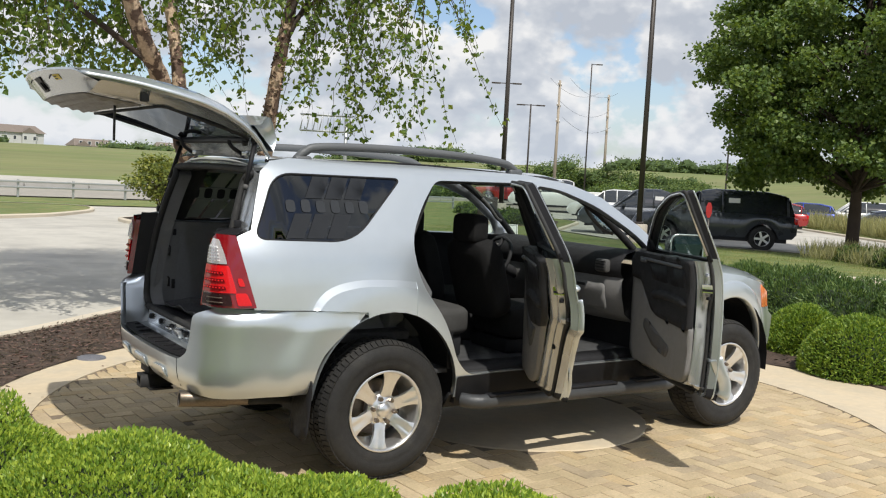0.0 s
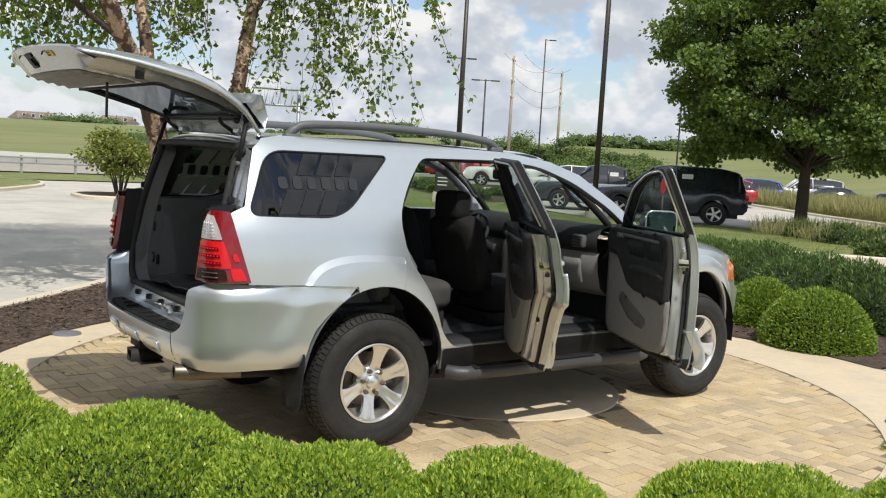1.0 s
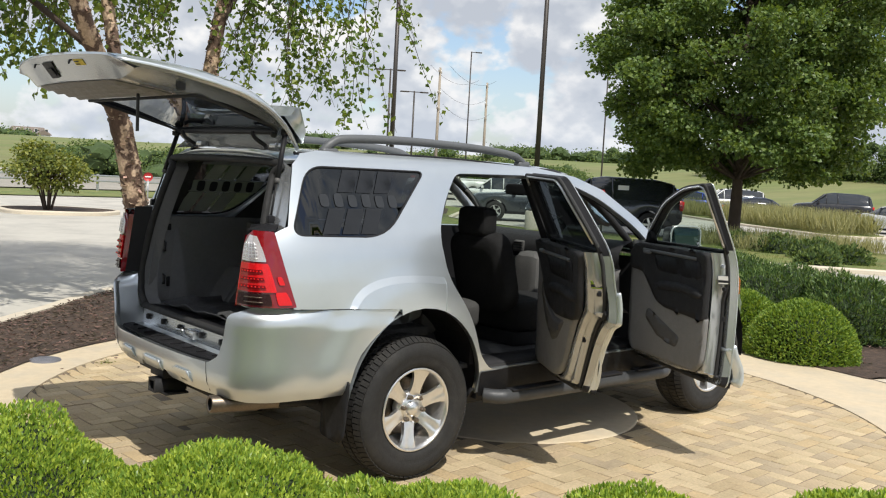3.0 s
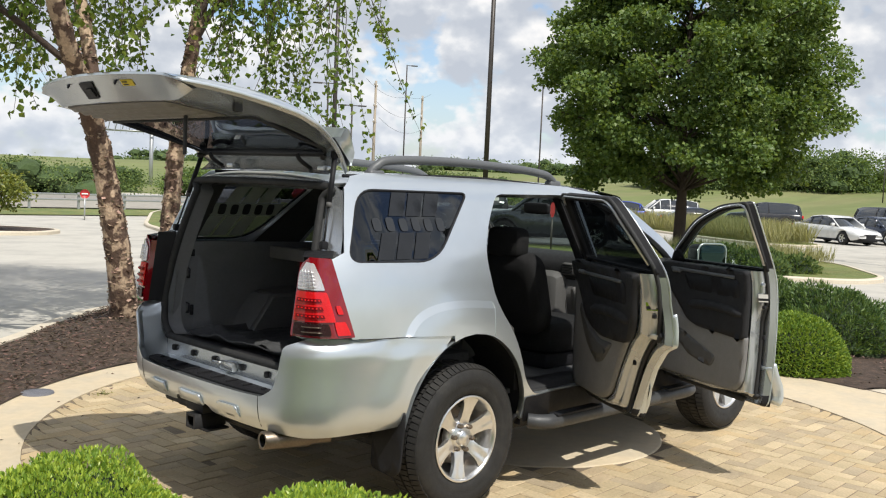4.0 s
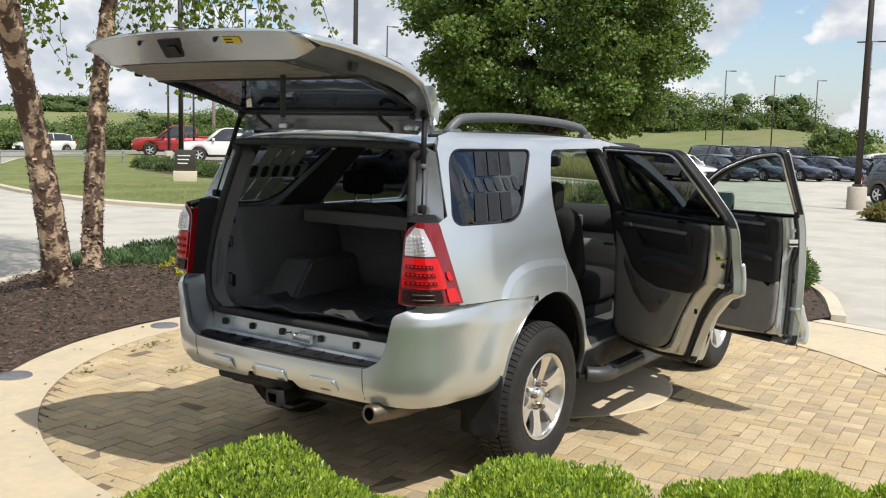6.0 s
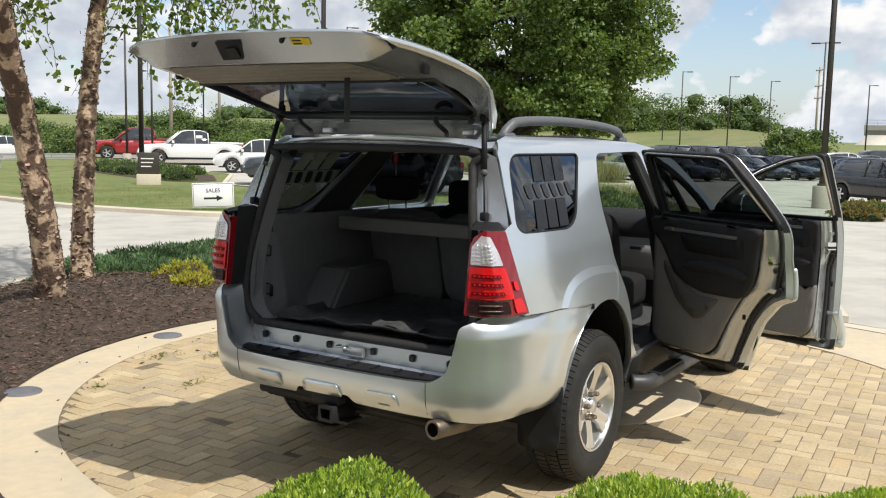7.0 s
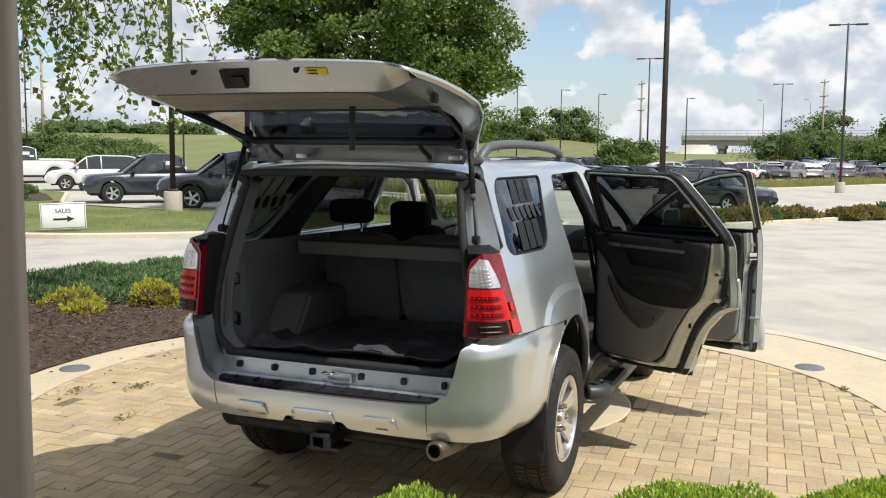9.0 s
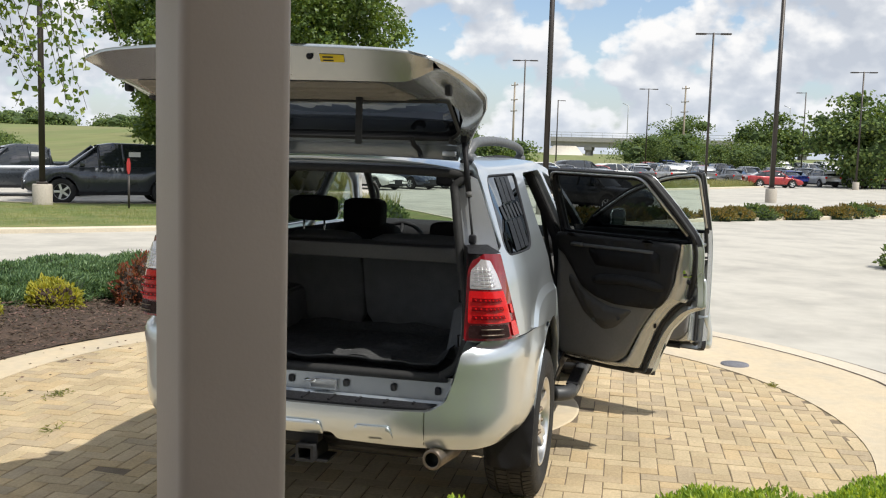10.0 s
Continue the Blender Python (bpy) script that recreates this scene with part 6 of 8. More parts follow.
# ---- cabin ----
def cabin():
    part("cargo_floor", box_bm((-0.855, -0.62, 0.72), (0.30, 0.62, 0.770), 0.006), CARPET, suv, "black cargo floor carpet")
    # rubber mat lying loose, with a raised rim and a folded corner
    matp = rounded([(-0.80, -0.53), (0.08, -0.50), (0.08, 0.52), (-0.80, 0.56)], 0.06)

    def rub(u, v):
        e = float(seg_dist(matp, np.array([u]), np.array([v]))[0])
        z = 0.786 + (0.035 + 0.02 * noise.noise(Vector((u * 7, v * 7, 3)))) * max(0.0, 1 - e / 0.06) + 0.010 * noise.noise(Vector((u * 6, v * 6, 1))) + 0.006 * noise.noise(Vector((u * 15, v * 15, 5)))
        z += 0.035 * math.exp(-(((u + 0.66) / 0.10) ** 2 + ((v + 0.12) / 0.16) ** 2)) + 0.02 * math.exp(-(((u + 0.45) / 0.2) ** 2 + ((v - 0.35) / 0.05) ** 2))
        return (u, v, z)
    part("cargo_mat", sheet(matp, [], 0.03, rub, 0.006), MAT_RUBBER, suv, "black rubber cargo mat")
    part("mat_fold", sheet(rounded([(-0.79, -0.32), (-0.60, -0.26), (-0.64, 0.02), (-0.73, -0.02)], 0.03), [], 0.03, lambda u, v: (u, v, 0.822 + 0.05 * (u + 0.75) + 0.01 * math.sin(v * 30))), MAT_RUBBER, suv)
    for s in (-1, 1):
        # side trim with wheel box, pillar trim up to the headliner
        out = [(-0.85, 0.76), (0.40, 0.76), (0.42, 1.0), (0.22, 1.29), (-0.78, 1.31), (-0.85, 1.0)]

        def wall(u, v, s=s):
            y = 0.655 - 0.06 * max(0, (v - 1.15) / 0.2) * 0.2
            w = math.hypot(u - 0.0, v - 0.45)
            y -= 0.16 * min(1.0, max(0.0, (0.56 - w) / 0.05))
            y -= 0.02 * min(1.0, max(0.0, (v - 1.24) / 0.03))
            return (u, s * y, v)
        tp = part("cargo_trim", sheet(out, [], 0.04, wall, 0.008), CARGO_TRIM, suv, "dark grey plastic cargo side trim")
        for x, z in ((-0.72, 1.22), (-0.72, 0.88)):
            part("trim_slot", box_bm((x, s * 0.655 - 0.02, z), (x + 0.02, s * 0.655 + 0.003, z + 0.06), 0.004), BLACK_TRIM, tp)
        # boxed-in wheel housing with a sloping rear face, lower storage lid
        wb = bmesh.new()
        prof = [(-0.47, 0.765), (-0.31, 0.985), (-0.27, 1.005), (0.28, 1.010), (0.40, 0.765)]
        va = [wb.verts.new((x, s * 0.652, z)) for x, z in prof]
        vb = [wb.verts.new((x + 0.03 * (i < 2), s * 0.475, z - 0.012)) for i, (x, z) in enumerate(prof)]
        for i in range(4):
            wb.faces.new((va[i], va[i + 1], vb[i + 1], vb[i]))
        wb.faces.new(vb)
        bmesh.ops.recalc_face_normals(wb, faces=wb.faces)
        bmesh.ops.bevel(wb, geom=[ed for ed in wb.edges if len(ed.link_faces) == 2], offset=0.018, segments=3, affect="EDGES")
        part("wheel_box", wb, CARGO_TRIM, tp, angle=35)
        part("rear_strip", sheet([(-0.842, 0.80), (-0.70, 0.80), (-0.675, 1.22), (-0.79, 1.22)], [], 0.05, lambda u, v, s=s: (u, s * (0.646 - 0.012 * max(0, (v - 1.15) / 0.2)), v), 0.006), JAMB_TRIM, tp)
        for zz in (0.90, 1.10):
            part("trim_hook", tube([(-0.745, s * 0.640, zz), (-0.745, s * 0.615, zz), (-0.745, s * 0.612, zz + 0.05), (-0.745, s * 0.640, zz + 0.055)], 0.005, 6), BLACK_TRIM, tp)
        inner_off = 0.055
        pill = [(-0.72, 1.31), (-0.60, 1.31), (-0.50, 1.66), (-0.64, 1.66)]
        sd = right if s < 0 else left
        part("pillar_trim", sheet(pill, [], 0.06, sd(inner_off)), PILLAR_SHADED, suv)
        part("pillar_trim", sheet([(-0.20, 1.28), (0.16, 1.28), (0.42, 1.66), (0.16, 1.66)], [], 0.06, sd(inner_off)), PILLAR_SHADED, suv)
        part("cabin_side", sheet([(0.40, 0.58), (2.0, 0.58), (2.0, 1.24), (0.30, 1.27)], [], 0.1, sd(0.10)) if s > 0 else sheet([(0.40, 0.76), (0.42, 0.58), (0.46, 0.58), (0.44, 0.80)], [], 0.1, sd(0.06)), BLACK_TRIM, suv)
    # cargo cover: roller case and cloth
    part("cargo_cover", tube([(-0.10, -0.60, 1.235), (-0.10, 0.60, 1.235)], 0.035, 14), COVER_FABRIC, suv, "grey retractable cargo cover")
    part("cover_cloth", sheet(rounded([(-0.20, -0.58), (0.14, -0.60), (0.14, 0.60), (-0.20, 0.58)], 0.03), [], 0.05, lambda u, v: (u, v, 1.265 + 0.004 * math.sin(v * 9)), 0.01), COVER_FABRIC, suv)
    part("cover_edge", box_bm((-0.228, -0.585, 1.205), (-0.200, 0.585, 1.280), 0.012), COVER_FABRIC, suv)
    # rear bench: cushion, backs split 60/40, headrests
    for y0, y1 in ((-0.62, 0.154), (0.122, 0.62)):
        part("rear_seat_back", pillow((-0.07, y0, -0.04), (0.08, y1, 0.52), 0.25, Matrix.Translation((0.24, 0, 0.80)) @ pose(0, 0, 0, 0, -14, 0)), SEAT_BACK, suv, "grey carpeted rear seat back")
        part("rear_seat_cushion", pillow((0.26, y0, 0.70), (0.80, y1, 0.90), 0.3), GREY_FABRIC, suv)
    part("seat_base", box_bm((0.30, -0.56, 0.58), (0.72, 0.56, 0.72), 0.02), DARK_TRIM, suv)
    for y, dx, dz in ((-0.36, 0.08, -0.12), (0.42, 0.0, 0.0)):
        h = part("headrest", pillow((0.06 + dx, y - 0.14, 1.36 + dz), (0.16 + dx, y + 0.14, 1.50 + dz), 0.3), FABRIC, suv, "black cloth headrest")
        for d in (-0.06, 0.06):
            part("headrest_rod", tube([(0.115 + dx, y + d, 1.22), (0.115 + dx, y + d, 1.40 + dz)], 0.006, 6), CHROME, h)
    part("floor_carpet", box_bm((0.36, -0.80, 0.545), (2.05, 0.80, 0.575), 0.006), CARPET, suv)
    for y in (-0.38, 0.38):
        fs = part("front_seat", pillow((1.02, y - 0.25, 0.66), (1.58, y + 0.25, 0.88), 0.3), FABRIC, suv, "black cloth front seat")
        part("backrest", pillow((-0.09, -0.25, -0.02), (0.08, 0.25, 0.50), 0.3, Matrix.Translation((1.02, y, 0.82)) @ pose(0, 0, 0, 0, -16, 0)), FABRIC, fs)
        part("headrest", pillow((0.80, y - 0.14, 1.27), (0.93, y + 0.14, 1.455), 0.3), FABRIC, fs)
        part("seat_rail", box_bm((1.05, y - 0.2, 0.575), (1.55, y + 0.2, 0.67), 0.02), BLACK_TRIM, fs)
    # dashboard, glove box, vents, steering wheel, console
    prof = [(2.26, 1.18), (2.08, 1.245), (1.93, 1.255), (1.84, 1.225), (1.80, 1.17), (1.80, 1.10), (1.83, 1.065)]
    ys = np.linspace(-0.74, 0.74, 13)
    bm = bmesh.new()
    for (x0, z0), (x1, z1) in zip(prof, prof[1:]):
        strip([(x0 + 0.05 * (y / 0.74) ** 4, y, z0) for y in ys], [(x1 + 0.05 * (y / 0.74) ** 4, y, z1) for y in ys], 1, bm)
    bmesh.ops.remove_doubles(bm, verts=bm.verts, dist=1e-4)
    d = part("dashboard", bm, DARK_TRIM, suv, "black and grey dashboard", angle=50)
    low = [(1.83, 1.065), (1.815, 1.04), (1.825, 0.94), (1.86, 0.82), (1.95, 0.76), (2.10, 0.74)]
    bm = bmesh.new()
    for (x0, z0), (x1, z1) in zip(low, low[1:]):
        strip([(x0 + 0.05 * (y / 0.74) ** 4, y, z0) for y in ys], [(x1 + 0.05 * (y / 0.74) ** 4, y, z1) for y in ys], 1, bm)
    bmesh.ops.remove_doubles(bm, verts=bm.verts, dist=1e-4)
    part("lower_dash", bm, DOOR_GREY, d, "light grey lower dash", angle=50)
    part("glove_box", sheet(rounded([(-0.64, 0.84), (-0.18, 0.84), (-0.18, 1.02), (-0.64, 1.02)], 0.03), [], 0.05, lambda u, v: (float(np.interp(v, [0.82, 0.94, 1.04], [1.86, 1.825, 1.815])) - 0.010, u, v), 0.006), DOOR_GREY, d)
    part("glove_latch", box_bm((1.800, -0.45, 0.985), (1.818, -0.37, 1.005), 0.004), DARK_TRIM, d)
    for y in (-0.60, -0.15, 0.15, 0.62):
        v = part("air_vent", box_bm((1.790, y - 0.06, 1.095), (1.84, y + 0.06, 1.185), 0.02), GREY_TRIM, d)
        for k in range(4):
            part("vent_slat", box_bm((1.783, y - 0.045, 1.110 + 0.019 * k), (1.795, y + 0.045, 1.116 + 0.019 * k), 0.001, 1), BLACK_TRIM, v)
    part("centre_console", pillow((1.70, -0.13, 0.62), (2.0, 0.13, 1.12), 0.2), GREY_TRIM, d)
    part("console", box_bm((0.95, -0.10, 0.575), (1.85, 0.10, 0.80), 0.03), DARK_TRIM, suv)
    m = Matrix.Translation((1.62, 0.38, 1.08)) @ pose(0, 0, 0, 0, -62, 0)
    ring = [m @ Vector((0.185 * math.cos(a), 0.185 * math.sin(a), 0)) for a in (math.tau * j / 28 for j in range(28))]
    w = part("steering_wheel", tube(ring, 0.015, 8, True), DARK_TRIM, suv, "black steering wheel")
    part("wheel_hub", pillow((-0.07, -0.07, -0.03), (0.07, 0.07, 0.03), 0.3, m), DARK_TRIM, w)
    for a in (0, 120, 240):
        part("wheel_spoke", tube([m @ Vector((0, 0, 0)), m @ Vector((0.18 * math.cos(radians(a)), 0.18 * math.sin(radians(a)), 0))], 0.014, 6), DARK_TRIM, w)
    part("column", tube([m @ Vector((0, 0, 0)), (1.95, 0.38, 0.92)], 0.04, 10), DARK_TRIM, suv)
    part("inside_mirror", pillow((1.58, -0.12, 1.52), (1.62, 0.12, 1.60), 0.3), BLACK_TRIM, suv)
    part("firewall", box_bm((2.08, -0.76, 0.50), (2.12, 0.76, 1.14), 0), DARK_TRIM, suv)


cabin()


# ---- plants ----
RNG = np.random.default_rng(7)


def leaf_arrays(c, d, size, width=0.55, fold=0.18, rng=RNG):
    """Folded diamond leaves at centres c, pointing along d."""
    n = len(c)
    d = d / np.maximum(1e-9, np.linalg.norm(d, axis=1))[:, None]
    r = rng.normal(size=(n, 3))
    s = np.cross(d, r)
    s /= np.maximum(1e-9, np.linalg.norm(s, axis=1))[:, None]
    k = np.cross(s, d)
    L = (size * rng.uniform(0.65, 1.3, n))[:, None]
    v = np.empty((n, 4, 3))
    v[:, 0] = c
    v[:, 1] = c + d * L * 0.45 + s * L * width * 0.5 + k * L * fold
    v[:, 2] = c + d * L
    v[:, 3] = c + d * L * 0.45 - s * L * width * 0.5 + k * L * fold
    i = np.arange(n)[:, None] * 4
    f = np.concatenate([i + [0, 1, 2], i + [0, 2, 3]])
    return v.reshape(-1, 3), f


def leaves(name, c, d, size, mtl, parent=None, label="", **kw):
    v, f = leaf_arrays(c, d, size, **kw)
    return arrays(name, v, f, mtl, parent, label)


def blob(at, r, mtl, name, parent, lump=0.12, seed=0):
    bm = bmesh.new()
    bmesh.ops.create_icosphere(bm, subdivisions=4, radius=1.0)
    for v in bm.verts:
        p = v.co.normalized()
        q = 1 + lump * noise.noise(p * 2.3 + Vector((seed, 0, 0))) + lump * 0.5 * noise.noise(p * 6 + Vector((0, seed, 0)))
        v.co = Vector((p.x * r[0] * q, p.y * r[1] * q, max(-0.15, p.z * r[2] * q)))
    bmesh.ops.transform(bm, matrix=Matrix.Translation(at), verts=bm.verts)
    return part(name, bm, mtl, parent)


def bush(name, at, r, n, size, leaf, inside_mtl, label, category, group="", lump=0.12, seed=0, up=0.5, depth=0.16, width=0.55):
    """A shrub: solid core in dark inner-shade colour and a shell of small leaves."""
    e = tagged(empty(name, at), label, category, group)
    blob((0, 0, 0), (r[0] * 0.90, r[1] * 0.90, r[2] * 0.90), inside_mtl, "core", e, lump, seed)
    rng = np.random.default_rng(100 + seed)
    p = rng.normal(size=(n * 2, 3))
    p /= np.linalg.norm(p, axis=1)[:, None]
    p = p[p[:, 2] > -0.05][:n]
    q = np.array([1 + lump * noise.noise(Vector(a) * 2.3 + Vector((seed, 0, 0))) + lump * 0.5 * noise.noise(Vector(a) * 6 + Vector((0, seed, 0))) for a in p])
    rr = q * (1 - depth * rng.random(len(p)) ** 1.6)
    c = p * rr[:, None] * np.array(r) - np.array([0, 0, 0])
    c[:, 2] = np.maximum(c[:, 2], 0.0)
    d = p + np.array([0, 0, up]) + rng.normal(size=p.shape) * 0.55
    leaves("foliage", c, d, size, leaf, e, width=width, rng=rng)
    return e


# clipped boxwood hedge along the near side of the paved circle
HEDGE = [(-2.17, -1.00, 0.66, 0.655), (-1.66, -1.82, 0.64, 0.655), (-1.24, -2.46, 0.60, 0.665), (-0.80, -2.98, 0.56, 0.69), (0.05, -3.40, 0.58, 0.655), (0.95, -3.72, 0.56, 0.60),
         (-2.40, -1.90, 0.60, 0.52), (-1.88, -2.62, 0.60, 0.52), (-1.40, -3.20, 0.60, 0.50), (-0.75, -3.75, 0.60, 0.48), (0.0, -4.15, 0.58, 0.46)]
for i, (x, y, r, h) in enumerate(HEDGE):
    bush("boxwood", (x, y, 0.0), (r, r, h), 38000 if i < 6 else 15000, 0.0205 if i < 6 else 0.028, BOX_LEAF, SHRUB_SHADE, "bright green clipped boxwood of the low hedge", "shrub", "boxwood hedge", 0.10, i * 3 + 1, 0.9, 0.12)

for i, (x, y, r, h) in enumerate([(5.68, -0.10, 0.54, 0.54), (6.12, 0.82, 0.43, 0.50)]):
    bush("round_boxwood", (x, y, 0.02), (r, r, h), 15000, 0.034, BALL_LEAF, SHRUB_SHADE, "ball-clipped green boxwood in the mulch", "shrub", "round boxwoods", 0.05, 200 + i, 0.3, 0.10)
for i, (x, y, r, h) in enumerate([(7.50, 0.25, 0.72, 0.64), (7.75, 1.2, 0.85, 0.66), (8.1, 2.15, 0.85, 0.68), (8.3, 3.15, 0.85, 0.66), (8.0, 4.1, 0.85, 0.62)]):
    bush("yew_shrub", (x, y, 0.05), (r, r * 1.05, h), 12000, 0.06, YEW_LEAF, SHRUB_SHADE, "dark green spreading yew shrub", "shrub", "yew hedge", 0.16, 300 + i, 0.5, 0.22, 0.22)
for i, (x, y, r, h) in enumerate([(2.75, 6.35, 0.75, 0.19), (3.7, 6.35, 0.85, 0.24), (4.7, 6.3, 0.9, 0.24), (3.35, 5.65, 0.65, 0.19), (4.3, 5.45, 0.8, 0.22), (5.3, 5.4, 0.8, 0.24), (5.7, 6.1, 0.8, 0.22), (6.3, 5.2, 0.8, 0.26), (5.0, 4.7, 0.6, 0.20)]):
    bush("juniper", (x, y, 0.03), (r, r, h), 9000, 0.06, JUNIPER_LEAF, SHRUB_SHADE, "low blue-green spreading juniper", "shrub", "juniper bed", 0.30, 400 + i, 0.5, 0.3, 0.22)
for i, (x, y, r, h) in enumerate([(2.75, 5.05, 0.34, 0.26), (2.45, 4.65, 0.22, 0.20), (3.55, 4.65, 0.26, 0.24), (3.85, 4.95, 0.22, 0.2)]):
    bush("golden_spirea", (x, y, 0.06), (r, r, h), 1700, 0.05, SPIREA_LEAF, MULCH, "small yellow-leaved spirea in the mulch", "shrub", "golden shrubs", 0.4, 500 + i, 0.6, 0.5)
bush("barberry", (4.35, 4.1, 0.05), (0.30, 0.30, 0.46), 2200, 0.045, RED_LEAF, MULCH, "small red-leaved barberry bush", "shrub", "", 0.35, 520, 0.6, 0.5)


def bark_chips():
    """Loose shreds of bark over the bed."""
    rng = np.random.default_rng(31)
    poly = inner + BED_OUT
    x, y = rng.uniform(-3, 7, 60000), rng.uniform(-1.3, 7.4, 60000)
    near = rng.random(60000) < np.clip(1.3 - np.hypot(x - 0.6, y - 4.2) / 5.5, 0.12, 1.0)
    ok = inside(poly, x, y) & (seg_dist(poly, x, y) > 0.015) & near
    x, y = x[ok], y[ok]
    z = np.array([mound(a, b) for a, b in zip(x, y)]) + 0.020
    c = np.c_[x, y, z + rng.uniform(0, 0.012, len(x))]
    d = np.c_[rng.normal(size=(len(x), 2)), rng.normal(size=len(x)) * 0.22]
    ob = leaves("bark_mulch", c, d, 0.048, CHIP, width=0.26, fold=0.05, rng=rng)
    # stray shreds on the band and pavers
    tagged(ob, "loose dark brown bark shreds", "mulch", kind="stuff")
    a = rng.uniform(60, 185, 70)
    rad = 3.0 + rng.gamma(1.3, 0.14, 70) * rng.choice([-1.2, 1.0], 70)
    c = np.c_[PLAZA.x + rad * np.cos(np.radians(a)), PLAZA.y + rad * np.sin(np.radians(a)), np.full(70, 0.009)]
    ob = leaves("leaf_litter", c, np.c_[rng.normal(size=(70, 2)), np.zeros(70)], 0.035, CHIP, width=0.35, fold=0.08, rng=rng)
    tagged(ob, "scattered dry leaves and bark bits", "litter", kind="stuff")


bark_chips()


def limb(bm, pts, r0, r1, sides=8, n=5, wob=0.0, seed=0):
    pth = smooth_path(pts, n)
    k = len(pth)
    rad = [(r0 + (r1 - r0) * i / (k - 1)) * (1 + wob * noise.noise(Vector((i * 0.9, seed, 0)))) for i in range(k)]
    return tube(pth, rad, sides, False, bm)


def birch():
    e = tagged(empty("river_birch", (1.5, 5.2, 0.12)), "multi-stemmed river birch with peeling tan bark", "tree")
    o = Vector((1.5, 5.2, 0.12))
    rel = lambda pts: [Vector(p) - o for p in pts]
    stems = [[(1.10, 5.08, 0.05), (1.02, 4.98, 0.5), (0.86, 4.88, 1.2), (0.66, 4.78, 1.9), (0.30, 4.45, 2.5), (-0.10, 4.05, 3.1), (-0.5, 3.8, 4.2), (-0.8, 3.7, 5.6)],
             [(1.86, 5.62, 0.05), (1.86, 5.60, 0.6), (1.88, 5.55, 1.4), (1.92, 5.50, 2.2), (2.05, 5.45, 3.2), (2.25, 5.4, 4.4), (2.4, 5.4, 6.0), (2.3, 5.6, 7.4)],
             [(0.62, 4.75, 1.95), (0.60, 4.85, 2.6), (0.52, 4.95, 3.3), (0.30, 5.1, 4.6), (0.2, 5.3, 6.2)]]
    radii = [(0.150, 0.05), (0.120, 0.045), (0.085, 0.035)]
    for i, (pts, (a, b)) in enumerate(zip(stems, radii)):
        bm = limb(bmesh.new(), rel(pts), a, b, 14, 8, 0.16, i)
        part("trunk", bm, BARK, e, "peeling tan and brown bark")
        # curls of loose bark
        pth = smooth_path(rel(pts), 10)
        rng = np.random.default_rng(40 + i)
        c, d = [], []
        for k in range(1100 if i < 2 else 320):
            t = rng.random() ** 1.2 * (len(pth) - 2)
            j = int(t)
            p = pth[j].lerp(pth[j + 1], t - j)
            rad = a + (b - a) * t / len(pth)
            ang = rng.uniform(0, math.tau)
            out = Vector((math.cos(ang), math.sin(ang), 0))
            c.append(p + out * rad * 0.99)
            side = Vector((-out.y, out.x, 0)) * rng.choice([-1, 1])
            d.append(side + out * rng.uniform(0.0, 0.12) + Vector((0, 0, rng.uniform(-0.3, 0.3))))
        ob = leaves("bark_curl", np.array(c), np.array(d), 0.050, BARK_PALE, e, width=0.75, fold=-0.06, rng=rng)
        ob["kind"] = "stuff"
    # boughs that arch out and hang
    rng = np.random.default_rng(5)
    bm = bmesh.new()
    cs, ds = [], []

    def strand(start, end_z, sway, dens):
        p = Vector(start)
        n = max(3, int((start[2] - end_z) / 0.16))
        pts = [p.copy()]
        for k in range(n):
            p = p + Vector((sway[0] * 0.05 + rng.normal() * 0.022, sway[1] * 0.05 + rng.normal() * 0.022, -(start[2] - end_z) / n))
            pts.append(p.copy())
        tube([q - o for q in pts], [0.006 - 0.004 * i / n for i in range(n + 1)], 4, False, bm)
        for i in range(n):
            for k in range(rng.poisson(dens)):
                q = pts[i].lerp(pts[i + 1], rng.random())
                q = q + Vector(rng.normal(size=3) * 0.05)
                cs.append(q - o)
                ds.append((rng.normal(), rng.normal(), -0.9 + rng.normal() * 0.5))

    def arm(pts, r0):
        limb(bm, [Vector(p) - o for p in pts], r0, 0.008, 6, 5)
        return smooth_path(pts, 6)
    # crown over the trunks: dense, hanging low behind the tailgate
    for k in range(185):
        x, y = rng.uniform(-2.6, 1.75), rng.uniform(4.0, 6.8)
        top = rng.uniform(3.2, 4.6)
        low = 2.25 + 0.5 * noise.noise(Vector((x * 1.6, y * 1.6, 2))) + rng.uniform(0, 0.9) + 0.10 * max(0, x) + (0.35 if 0.9 < x < 1.6 else 0)
        strand((x, y, top), low, (rng.normal(), rng.normal()), 6.6)
    # boughs reaching out over the car
    for pts, low, count in (([(1.95, 5.5, 2.9), (2.4, 5.2, 3.9), (3.0, 4.8, 4.2), (3.75, 4.5, 3.9)], 2.10, 40), ([(2.1, 5.45, 3.4), (3.2, 5.2, 4.4), (4.0, 4.7, 4.3), (4.6, 4.3, 4.0)], 3.15, 9),
                            ([(2.0, 5.5, 3.2), (2.2, 5.2, 3.9), (2.3, 5.0, 4.1), (2.35, 4.8, 3.9)], 2.75, 4), ([(0.3, 4.5, 2.6), (-0.8, 4.6, 3.3), (-1.8, 4.9, 3.4), (-2.4, 5.2, 3.1)], 2.3, 26)):
        path = arm(pts, 0.035)
